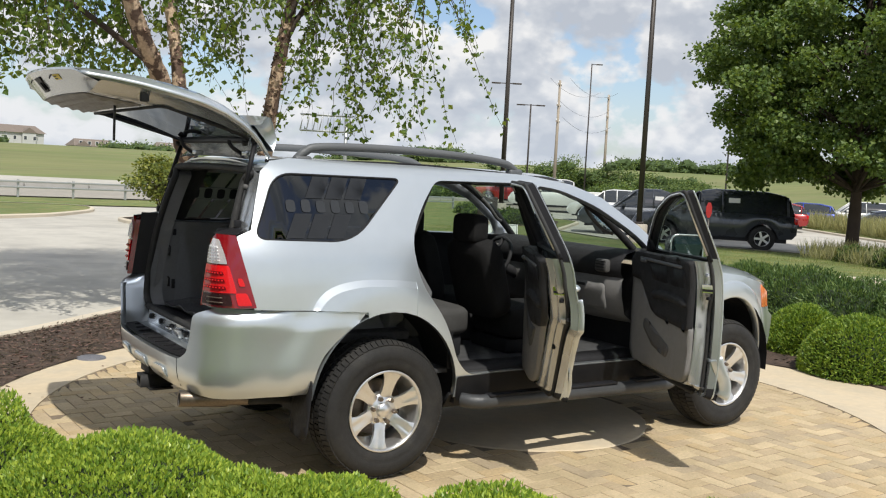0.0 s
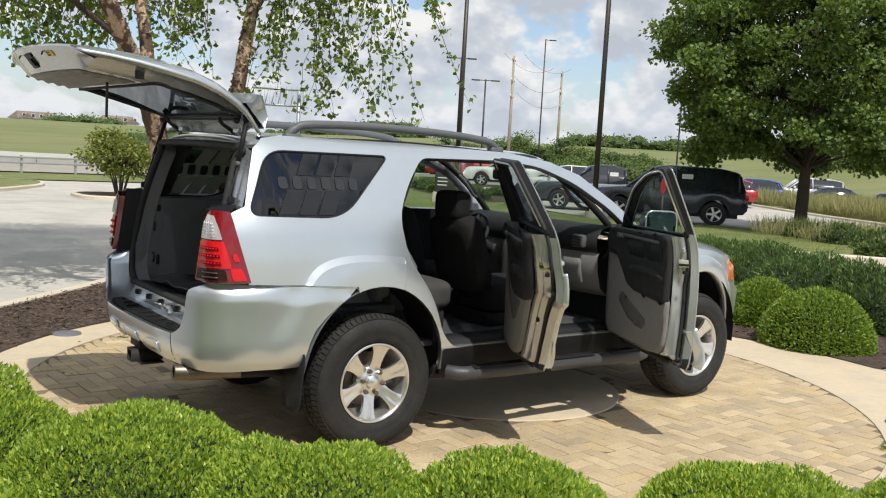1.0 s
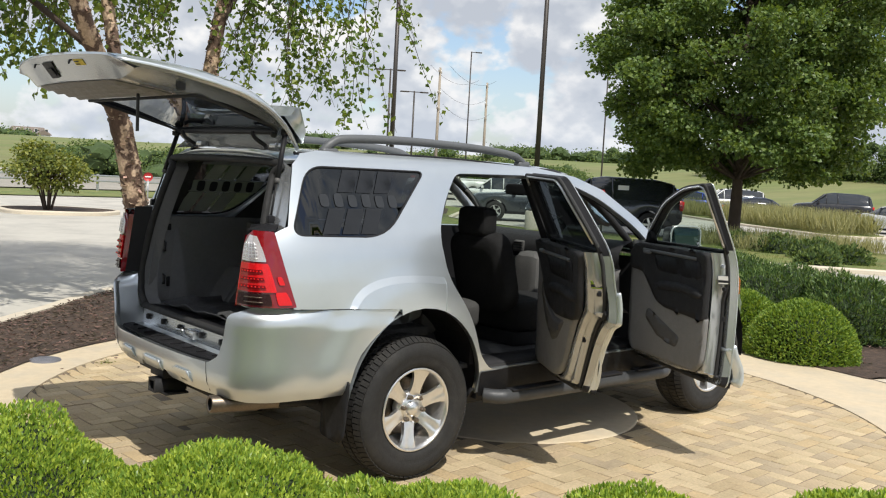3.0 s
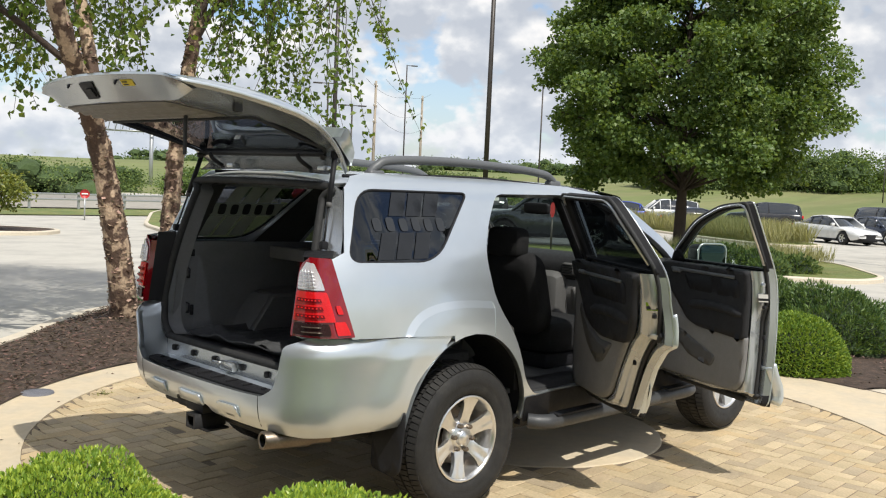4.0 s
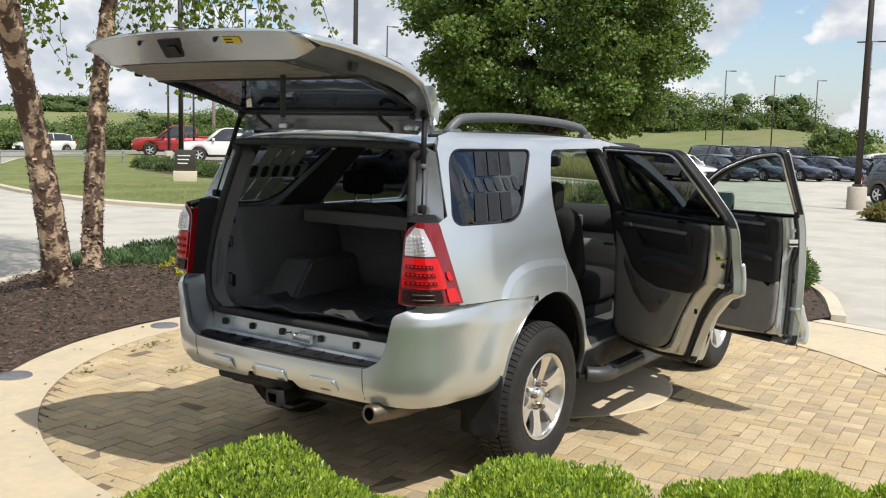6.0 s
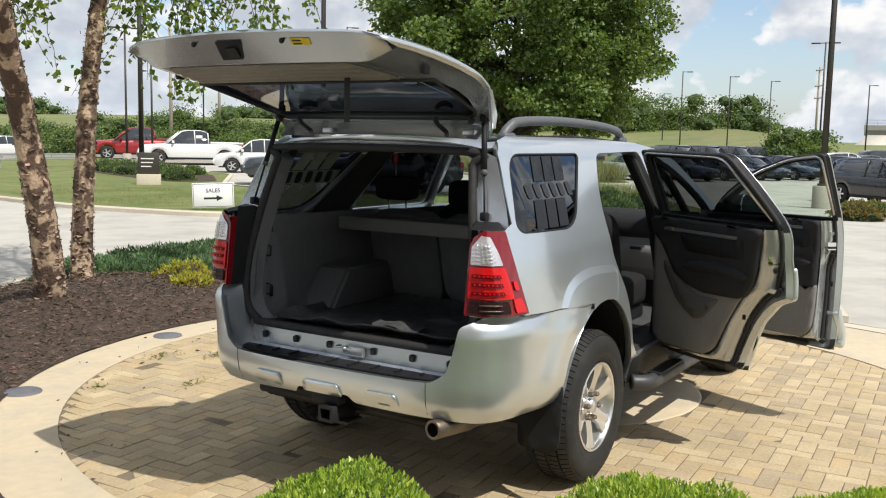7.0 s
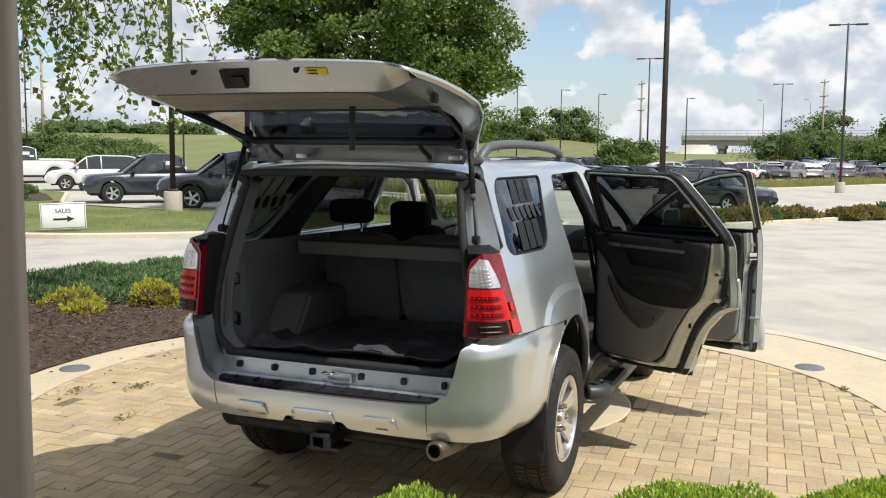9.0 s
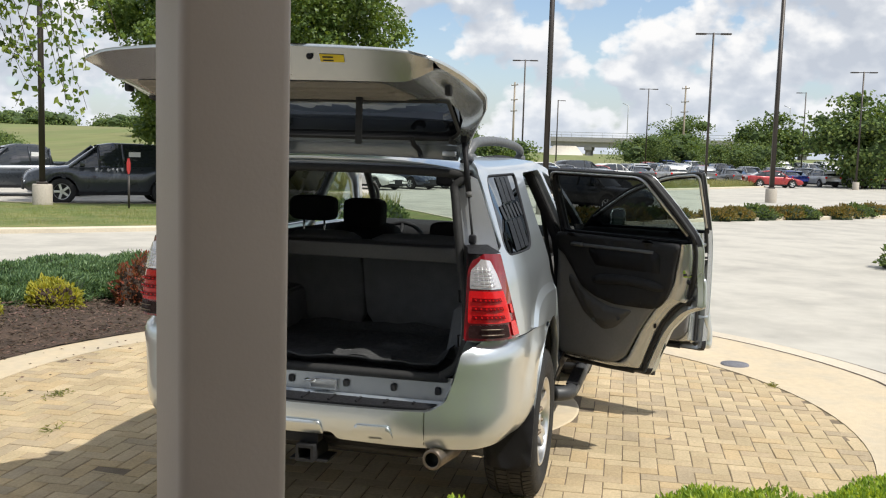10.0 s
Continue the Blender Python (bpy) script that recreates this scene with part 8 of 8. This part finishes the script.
def house(x, y, z, w, d, h, turn):
    e = tagged(empty("apartment_house", (x, y, z), turn), "pale two-storey apartment house with brown roof", "house", "far apartments")
    part("wall", box_bm((-w / 2, -d / 2, 0), (w / 2, d / 2, h), 0), SIDING, e)
    rf = bmesh.new()
    v = [rf.verts.new(p) for p in ((-w / 2 - 0.6, -d / 2 - 0.6, h), (w / 2 + 0.6, -d / 2 - 0.6, h), (w / 2 + 0.6, d / 2 + 0.6, h), (-w / 2 - 0.6, d / 2 + 0.6, h), (-w / 2 + 1, 0, h + 2.6), (w / 2 - 1, 0, h + 2.6))]
    for f in ((0, 1, 5, 4), (2, 3, 4, 5), (1, 2, 5), (3, 0, 4), (3, 2, 1, 0)):
        rf.faces.new([v[i] for i in f])
    part("roof", rf, SHINGLE, e, smooth=False)
    for gx in (-w * 0.32, w * 0.30):
        part("gable_bay", box_bm((gx - 2.2, -d / 2 - 1.2, 0), (gx + 2.2, -d / 2 + 0.2, h), 0), SIDING, e)
        gb = bmesh.new()
        a = [gb.verts.new(p) for p in ((gx - 2.6, -d / 2 - 1.4, h), (gx + 2.6, -d / 2 - 1.4, h), (gx, -d / 2 - 1.4, h + 1.8), (gx - 2.6, 0, h), (gx + 2.6, 0, h), (gx, 0, h + 1.8))]
        for f in ((0, 1, 2), (0, 2, 5, 3), (1, 4, 5, 2)):
            gb.faces.new([a[i] for i in f])
        part("gable_roof", gb, SHINGLE, e, smooth=False)
    n = int(w / 3.0)
    for k in range(n):
        for zz in (1.0, 3.6):
            xx = -w / 2 + 1.5 + 3.0 * k
            yy = -d / 2 - (1.22 if any(abs(xx - gx) < 2.0 for gx in (-w * 0.32, w * 0.30)) else 0.02)
            fr = part("window", box_bm((xx - 0.55, yy - 0.05, zz), (xx + 0.55, yy + 0.05, zz + 1.4), 0), WHITE, e)
            part("pane", box_bm((xx - 0.45, yy - 0.07, zz + 0.1), (xx + 0.45, yy - 0.052, zz + 1.3), 0), WINDOW_DARK, fr)


house(45.0, 340.0, 3.0, 26, 11, 6.0, 10)
house(76.0, 345.0, 2.6, 14, 10, 3.2, 5)
house(100.0, 330.0, 3.0, 12, 10, 3.0, -5)

# trees in the middle distance and along the ridge
GRN = (FAR_LEAF, MAPLE_LEAF)
TREES = [(60, 78, 5.5, 3.2), (64, 73, 6.5, 3.6), (69, 71, 6.0, 3.4), (75, 70, 4.5, 3.0), (80, 70, 4.2, 3.0), (86, 74, 4.5, 3.2), (55, 84, 4.5, 3.0), (46, 80, 3.4, 3.0), (40, 86, 3.6, 3.2), (28, 78, 3.6, 2.8),
         (150, 62, 10.5, 7.0), (158, 58, 11.0, 7.5), (166, 52, 10, 7.0), (150, 70, 10, 7.0), (140, 74, 9.5, 6.5), (176, 44, 11, 6.5), (132, 78, 9, 6), (75, 13, 4.6, 3.0), (118, 3, 6.2, 4.2), (124, -2, 6.5, 4.4), (112, -8, 5.6, 3.8), (104, -10, 4.8, 3.4), (88, -18, 8.5, 4.6), (94, -24, 9.0, 5.2), (130, -14, 7, 4.6), (100, -30, 8, 5), (190, -2, 9, 6)]
SCRUB_TREES = [(52, 62, 3.4, 2.6), (47, 66, 3.2, 2.6), (58, 58, 3.0, 2.4), (64, 56, 3.2, 2.6), (38, 66, 3.4, 2.6), (3, 69, 2.6, 2.2)]
for i, (x, y, h, r) in enumerate(TREES + SCRUB_TREES):
    tree("far_tree", (x, y, rest_height(x, y) - 0.1), h * (0.72 if h < 7 else 1.0), (h * (0.40 if h < 7 else 0.56), h * (0.33 if h < 7 else 0.46)), r * 0.95, 6600, 0.20 if h < 7 else 0.40, "leafy green tree beyond the lots", 0.13, 900 + i, GRN[i % 2] if i % 3 else FAR_LEAF, 70, r * 0.40, "far trees")


def ridge_woods():
    """Woods along the top of the rise, past counting."""
    rng = np.random.default_rng(50)
    c = []
    for k in range(420):
        a = radians(rng.uniform(12, 86))
        keep = noise.noise(Vector((math.degrees(a) * 0.22, 3, 0)))
        if keep < 0.05:
            continue
        rad = rng.uniform(205, 235)
        x, y = -3.5 + rad * math.cos(a), -3.5 + rad * math.sin(a)
        h = rng.uniform(0.6, 2.6) * (1 + keep) * (1.0 if math.degrees(a) < 62 else 0.3)
        for j in range(6):
            c.append((x + rng.normal() * 2.2, y + rng.normal() * 2.2, (5.0 if math.degrees(a) < 58 else 3.8) + rng.random() * h))
    c = np.array(c)
    pick = rng.integers(0, len(c), 50000)
    pos = c[pick] + rng.normal(size=(50000, 3)) * [1.0, 1.0, 0.6]
    tagged(cores("woods_inside", c[::2], [1.5, 1.5, 0.9], FAR_SHADE, None, 51), "dark-coloured masses for the shade inside the far woods", "woods", kind="stuff")
    ob = leaves("ridge_woods", pos, rng.normal(size=pos.shape), 0.56, FAR_LEAF, rng=rng)
    tagged(ob, "line of woods and scrub along the far rise", "woods", kind="stuff")
    c = []
    for k in range(150):
        x, y = rng.uniform(-40, 60), rng.uniform(64, 74)
        if noise.noise(Vector((x * 0.10, y * 0.1, 9))) < 0.12:
            continue
        for j in range(4):
            c.append((x + rng.normal() * 1.4, y + rng.normal() * 1.2, -0.2 + rng.random() * 1.7))
    c = np.array(c)
    pick = rng.integers(0, len(c), 24000)
    pos = c[pick] + rng.normal(size=(24000, 3)) * [0.8, 0.8, 0.45]
    tagged(cores("scrub_inside", c[::2], [1.1, 1.1, 0.6], FAR_SHADE, None, 52), "dark-coloured masses for the shade inside the roadside scrub", "scrub", kind="stuff")
    ob = leaves("roadside_scrub", pos, rng.normal(size=pos.shape), 0.24, FAR_LEAF, rng=rng)
    tagged(ob, "tangled green scrub past the highway", "scrub", kind="stuff")


ridge_woods()


# ---- parked vehicles ----
def car_wheel(parent, x, y, r):
    ax = pose(x, y, r, 90 if y < 0 else -90, 0, 0)
    w = part("wheel", lathe([(0.0, 0.02), (r * 0.5, 0.03), (r * 0.60, 0.06)], ax, 20), DARK_STEEL, parent)
    part("tyre", lathe([(r * 0.60, 0.085), (r * 0.70, 0.10), (r * 0.92, 0.09), (r, 0.06), (r, -0.12), (r * 0.9, -0.14)], ax, 24), TYRE, w)
    rim = part("rim", lathe([(r * 0.62, 0.085), (r * 0.57, 0.075), (r * 0.55, 0.04)], ax, 24), ALLOY, w)
    for k in range(5):
        b = box_bm((0.0, -0.035, 0.05), (r * 0.58, 0.035, 0.075), 0.006, 1)
        bmesh.ops.transform(b, matrix=ax @ pose(0, 0, 0, 0, 0, 72 * k), verts=b.verts)
        part("spoke", b, ALLOY, rim)


def parked(kind, paint, label):
    """A parked vehicle from a side profile: lower body, glasshouse, roof, lamps, wheels."""
    e = tagged(empty("parked_" + kind), label, "car", "parked cars")
    S = {"suv": dict(L=5.0, W=0.99, wb=2.95, r=0.39, low=[(-2.48, 0.55, 0.95), (-2.44, 0.42, 1.12), (-1.0, 0.34, 1.16), (0.9, 0.34, 1.14), (1.25, 0.34, 1.12), (2.15, 0.36, 1.02), (2.42, 0.42, 0.90), (2.50, 0.50, 0.70)],
                     top=[(-2.40, 1.14), (-2.22, 1.70), (-1.6, 1.82), (0.0, 1.84), (0.45, 1.76), (1.28, 1.13)]),
         "pickup": dict(L=5.6, W=1.0, wb=3.5, r=0.40, low=[(-2.80, 0.60, 1.12), (-2.76, 0.50, 1.18), (-1.0, 0.36, 1.18), (1.0, 0.36, 1.16), (1.35, 0.36, 1.14), (2.5, 0.40, 1.06), (2.72, 0.46, 0.92), (2.80, 0.54, 0.72)],
                        top=[(-0.98, 1.17), (-0.86, 1.78), (-0.5, 1.88), (0.25, 1.88), (0.55, 1.80), (1.36, 1.15)]),
         "sedan": dict(L=4.8, W=0.92, wb=2.8, r=0.34, low=[(-2.40, 0.50, 0.86), (-2.34, 0.38, 0.98), (-1.6, 0.24, 1.0), (0.6, 0.24, 0.94), (1.0, 0.24, 0.92), (2.0, 0.26, 0.76), (2.32, 0.32, 0.64), (2.40, 0.38, 0.52)],
                       top=[(-1.75, 0.99), (-0.95, 1.38), (-0.4, 1.45), (0.1, 1.44), (0.4, 1.37), (1.15, 0.91)]),
         "hatchback": dict(L=4.5, W=0.91, wb=2.66, r=0.35, low=[(-2.24, 0.55, 0.92), (-2.20, 0.40, 1.04), (-1.2, 0.26, 1.06), (0.7, 0.26, 1.02), (1.0, 0.26, 1.0), (1.9, 0.28, 0.88), (2.18, 0.36, 0.76), (2.25, 0.42, 0.58)],
                           top=[(-2.14, 1.05), (-1.86, 1.48), (-1.2, 1.60), (0.0, 1.62), (0.3, 1.55), (1.12, 0.99)])}[kind]
    W, hb, r = S["W"], S["wb"] / 2, S["r"]

    def width(x):
        t = max(0.0, (abs(x) - S["L"] / 2 + 0.9) / 0.9)
        return W * (1 - 0.16 * t ** 2.5)
    xs = np.linspace(S["low"][0][0], S["low"][-1][0], 40)
    bx, bz, tz = ([p[i] for p in S["low"]] for i in range(3))
    bm = bmesh.new()
    rows = []
    for x in xs:
        w = width(x)
        z0, z1 = float(np.interp(x, bx, bz)), float(np.interp(x, bx, tz))
        for cx in (-hb, hb):
            d = abs(x - cx)
            if d < r * 1.14:
                z0 = max(z0, r + math.sqrt((r * 1.14) ** 2 - d * d))
        z0 = min(z0, z1 - 0.06)
        prof = [(w * 0.93, z0), (w, z0 + (z1 - z0) * 0.35), (w * 1.0, z0 + (z1 - z0) * 0.62), (w * 0.965, z1 - 0.05), (w * 0.88, z1), (0, z1 + 0.025)]
        full = [(x, y, z) for y, z in prof] + [(x, -y, z) for y, z in prof[-2::-1]]
        rows.append([bm.verts.new(p) for p in full])
    for i in range(len(rows) - 1):
        for j in range(len(rows[0]) - 1):
            bm.faces.new((rows[i][j], rows[i][j + 1], rows[i + 1][j + 1], rows[i + 1][j]))
    bm.faces.new(rows[0])
    bm.faces.new(rows[-1][::-1])
    body = part("body", bm, paint, e, angle=32)
    tx, th = [p[0] for p in S["top"]], [p[1] for p in S["top"]]
    belt = lambda x: float(np.interp(x, bx, tz)) - 0.02
    gm, rm = bmesh.new(), bmesh.new()
    rows, rr = [], []
    for x in np.linspace(tx[0], tx[-1], 26):
        zt = float(np.interp(x, tx, th))
        zb = belt(x)
        k = (zt - zb) / 0.7
        wb_, wt = width(x) * 0.93, width(x) * (0.93 - 0.20 * k)
        rows.append([gm.verts.new(p) for p in ((x, wb_, zb), (x, wt, zt - 0.03), (x, -wt, zt - 0.03), (x, -wb_, zb))])
        rr.append([rm.verts.new(p) for p in ((x, wt * 1.015, zt - 0.075 * min(1, max(0, k))), (x, wt * 0.96, zt), (x, 0, zt + 0.015), (x, -wt * 0.96, zt), (x, -wt * 1.015, zt - 0.075 * min(1, max(0, k))))])
    for i in range(25):
        for j in range(3):
            gm.faces.new((rows[i][j], rows[i][j + 1], rows[i + 1][j + 1], rows[i + 1][j]))
        xm = (rr[i][0].co.x + rr[i + 1][0].co.x) / 2
        if tx[1] - 0.12 < xm < tx[-2] + 0.02:
            for j in range(4):
                rm.faces.new((rr[i][j], rr[i][j + 1], rr[i + 1][j + 1], rr[i + 1][j]))
    for v in [v for v in rm.verts if not v.link_faces]:
        rm.verts.remove(v)
    part("glasshouse", gm, CAR_GLASS, e, "dark tinted windows")
    part("roof", rm, paint, e)
    for s in (-1, 1):
        for x in ((tx[1] + 0.05, -0.25, 0.45) if kind != "pickup" else (-0.15, -0.86)):
            zt = float(np.interp(x, tx, th)) - 0.03
            k = (zt - belt(x)) / 0.7
            part("pillar", tube([(x - 0.03, s * width(x) * 0.935, belt(x)), (x, s * width(x) * (0.935 - 0.20 * k), zt)], 0.035, 5), paint if kind != "sedan" else CAR_GLASS, e)
        part("pillar", tube([(tx[-1] - 0.03, s * width(tx[-1]) * 0.92, belt(tx[-1])), (tx[-2], s * width(tx[-2]) * 0.76, th[-2] - 0.02)], 0.04, 5), paint, e)
        part("headlamp", pillow((S["L"] / 2 - 0.34, s * W * 0.70 - 0.14, tz[-2] - 0.16), (S["L"] / 2 - 0.10, s * W * 0.70 + 0.14, tz[-2] - 0.02), 0.2, None, None, 2), HEADLAMP, e)
        part("tail_lamp", pillow((-S["L"] / 2 + 0.00, s * W * 0.78 - 0.1, tz[1] - 0.26), (-S["L"] / 2 + 0.14, s * W * 0.78 + 0.1, tz[1] - 0.06), 0.2, None, None, 2), RED_LENS, e)
        part("mirror", pillow((tx[-1] - 0.45, s * (W + 0.04) - 0.10, belt(0.8) + 0.02), (tx[-1] - 0.30, s * (W + 0.04) + 0.10, belt(0.8) + 0.18), 0.2, None, None, 2), paint, e)
        part("sill", box_bm((-hb + r * 1.2, s * W * 0.95 - 0.03, bz[2] - 0.05), (hb - r * 1.2, s * W * 0.95 + 0.03, bz[2] + 0.05), 0.01, 1), BLACK_TRIM, e)
        for cx in (-hb, hb):
            car_wheel(e, cx, s * (W - 0.10), r)
    part("grille", sheet(rounded([(-W * 0.5, bz[-1] - 0.08), (W * 0.5, bz[-1] - 0.08), (W * 0.48, tz[-1] + 0.06), (-W * 0.48, tz[-1] + 0.06)], 0.05), [], 0.2, lambda u, v: (S["L"] / 2 + 0.012 - 0.10 * (abs(u) / W) ** 2, u, v), 0.03), BLACK_TRIM, e)
    part("underside", box_bm((-S["L"] / 2 + 0.3, -W * 0.8, bz[2] - 0.06), (S["L"] / 2 - 0.3, W * 0.8, bz[2] + 0.25), 0), DARK_STEEL, e)
    if kind == "pickup":
        part("bed_floor", box_bm((-2.70, -0.82, 1.19), (-1.02, 0.82, 1.215), 0), BLACK_TRIM, e)
        for s in (-1, 1):
            part("bed_rail", box_bm((-2.76, s * 0.90 - 0.07, 1.16), (-1.0, s * 0.90 + 0.07, 1.25), 0.02), paint, e)
    return e


def sticker(car, x, z, s):
    part("window_sticker", box_bm((x - 0.17, s - 0.01, z - 0.11), (x + 0.17, s + 0.01, z + 0.11), 0), WHITE, car, "white paper sticker")


def put(car, x, y, turn, s=1.0):
    car.matrix_basis = pose(x, y, rest_height(x, y) - 0.03, 0, 0, turn) @ Matrix.Scale(s, 4)
    return car


P = CAR_PAINTS
suv_black = put(parked("suv", P["charcoal"], "dark charcoal large SUV parked on the lot"), 24.9, 18.2, 131, 1.16)
sticker(suv_black, -0.6, 1.48, 0.82)
pickup_grey = put(parked("pickup", P["charcoal"], "dark grey pickup truck parked on the lot"), 27.0, 23.6, 138, 1.06)
sticker(pickup_grey, -0.4, 1.5, 0.83)
pickup_white = put(parked("pickup", P["white"], "white pickup truck parked on the lot"), 40.2, 45.2, 142, 1.22)
sticker(pickup_white, -0.4, 1.5, 0.83)
put(parked("suv", P["white"], "white SUV parked behind the grey pickup"), 34.5, 33.6, 132)
put(parked("pickup", P["red"], "red pickup truck parked near the lamp post"), 44.5, 55.5, 142, 1.30)
put(parked("suv", P["silver"], "silver SUV parked behind the dark SUV"), 31.0, 22.9, 128)
put(parked("hatchback", P["blue"], "bright blue car parked behind the grass strip"), 48.5, 31.5, 120)
put(parked("hatchback", P["red"], "red car parked behind the dark SUV"), 42.0, 29.0, 128)
put(parked("sedan", P["white"], "white sedan parked at the end of a row"), 45.8, 15.6, -115)
sedan_dark = put(parked("sedan", P["navy"], "dark sedan parked in a row"), 48.45, 14.25, -117)
for i, (x, y) in enumerate([(51.1, 12.9), (53.75, 11.55), (56.4, 10.2), (59.05, 8.85), (61.7, 7.5)]):
    copy_thing(sedan_dark, pose(x, y, rest_height(x, y) - 0.03, 0, 0, -117 + i))
suv_far = put(parked("suv", P["black"], "black SUV parked in a row"), 60.0, 26.5, 120, 1.05)
for i, (x, y) in enumerate([(66.0, 20.0), (69.0, 18.6), (72.0, 17.2), (75.0, 15.8)]):
    copy_thing(suv_far, pose(x, y, rest_height(x, y) - 0.03, 0, 0, -117 + i))
put(parked("suv", P["black"], "black SUV parked past the kerb shrubs"), 32.9, 1.6, -128, 0.92)
put(parked("hatchback", P["white"], "white car driving on the highway"), 38.0, 63.5, 180)
put(parked("sedan", P["navy"], "dark blue sedan behind the shade tree"), 47.0, 24.4, -45)
put(parked("suv", P["white"], "white SUV behind the shade tree"), 54.0, 31.0, 135)
# the crowded far lot
protos = [parked("sedan", P["grey"], "grey sedan in the crowded far lot"), parked("hatchback", P["white"], "white hatchback in the crowded far lot"), parked("suv", P["black"], "black SUV in the crowded far lot"),
          parked("sedan", P["deep_red"], "red sedan in the crowded far lot"), parked("hatchback", P["silver"], "silver hatchback in the crowded far lot"), parked("sedan", P["blue"], "blue sedan in the crowded far lot"), parked("hatchback", P["charcoal"], "dark hatchback in the crowded far lot")]
spots = [(80.0, -9.4, -75, 3)]
rng_c = np.random.default_rng(12)
for row, (x0, y0, dx, dy, n, tn) in enumerate([(84, 2, 0.9, -2.75, 12, 20), (92, 5, 0.9, -2.75, 13, 200), (101, 4, 0.9, -2.75, 14, 20), (110, 2, 0.9, -2.75, 12, 200), (118, 0, 0.9, -2.75, 12, 20), (72, 9.0, 2.5, -1.2, 5, -50)]):
    for k in range(n):
        if rng_c.random() < 0.12:
            continue
        spots.append((x0 + dx * k, y0 + dy * k, tn + rng_c.normal() * 2, int(rng_c.integers(0, 7))))
used = set()
for x, y, tn, k in spots:
    m = pose(x, y, rest_height(x, y) - 0.03, 0, 0, tn)
    if k in used:
        copy_thing(protos[k], m)
    else:
        protos[k].matrix_basis = m
        used.add(k)
for k in range(7):
    if k not in used:
        put(protos[k], 70 + 3 * k, 18 + k, 40)


# ---- pavers of the circle, laid in herringbone ----
def pavers():
    L, W, g, t = 0.200, 0.100, 0.0052, 0.05
    def brick(w, l):
        b = 0.0025
        vs = [(-w / 2, -l / 2, -t), (w / 2, -l / 2, -t), (w / 2, l / 2, -t), (-w / 2, l / 2, -t),
              (-w / 2, -l / 2, -b), (w / 2, -l / 2, -b), (w / 2, l / 2, -b), (-w / 2, l / 2, -b),
              (-w / 2 + b, -l / 2 + b, 0), (w / 2 - b, -l / 2 + b, 0), (w / 2 - b, l / 2 - b, 0), (-w / 2 + b, l / 2 - b, 0)]
        fs = [(8, 9, 10, 11)] + [(i, (i + 1) % 4, 4 + (i + 1) % 4, 4 + i) for i in range(4)] + [(4 + i, 4 + (i + 1) % 4, 8 + (i + 1) % 4, 8 + i) for i in range(4)]
        return vs, fs
    vs, fs = brick(W - g, L - g)
    me = bpy.data.meshes.new("brick")
    me.from_pydata(vs, [], fs)
    me.materials.append(PAVER)
    bed = bpy.data.objects["paver_bed"]
    turn = radians(3)
    rng = np.random.default_rng(9)
    spots = []
    # 90 degree herringbone on a grid of unit W: brick pairs step along the diagonal
    for i in range(-70, 71):
        for j in range(-70, 71):
            k = (i - j) % 4
            if k == 0:
                cx, cy, rot = (i + 1.0) * W, (j + 0.5) * W, 90
            elif k == 3:
                cx, cy, rot = (i + 0.5) * W, (j + 1.0) * W, 0
            else:
                continue
            x = PLAZA.x + cx * math.cos(turn) - cy * math.sin(turn)
            y = PLAZA.y + cx * math.sin(turn) + cy * math.cos(turn)
            d = math.hypot(x - PLAZA.x, y - PLAZA.y)
            if d > R_PAVE + 0.03 or math.hypot(x - DISC.x, y - DISC.y) < 0.96:
                continue
            spots.append((x, y, rot, d))
    near = [s for s in spots if s[3] < R_PAVE - 0.08 and ((s[0] < -0.35 and s[1] < 1.0) or (s[0] > 1.5 and s[1] < -1.75))]
    near.sort(key=lambda s: math.hypot(s[0] + 1.0, s[1] + 0.6) if s[0] < 0.5 else math.hypot(s[0] - 2.2, s[1] + 2.2))
    chosen = set(id(s) for s in near[:300])
    jv, jf = [], []
    for s in spots:
        x, y, rot, d = s
        z = -0.001 + rng.normal() * 0.0012
        m = pose(x, y, z, rng.normal() * 0.25, rng.normal() * 0.25, math.degrees(turn) + rot + rng.normal() * 0.6)
        if id(s) in chosen:
            o = new("brick", me)
            o.parent = bed
            o.matrix_basis = m
            continue
        pts = [m @ Vector(v) for v in vs]
        if d > R_PAVE - 0.12:
            # cut pieces at the rim of the circle
            for p in pts:
                r = math.hypot(p.x - PLAZA.x, p.y - PLAZA.y)
                if r > R_PAVE - 0.004:
                    q = (R_PAVE - 0.004) / r
                    p.x, p.y = PLAZA.x + (p.x - PLAZA.x) * q, PLAZA.y + (p.y - PLAZA.y) * q
        n0 = len(jv)
        jv += [tuple(p) for p in pts]
        jf += [tuple(n0 + i for i in f) for f in fs]
    ob = arrays("brick_field", jv, jf, PAVER_JOINED, bed)
    ob["kind"] = "stuff"


pavers()
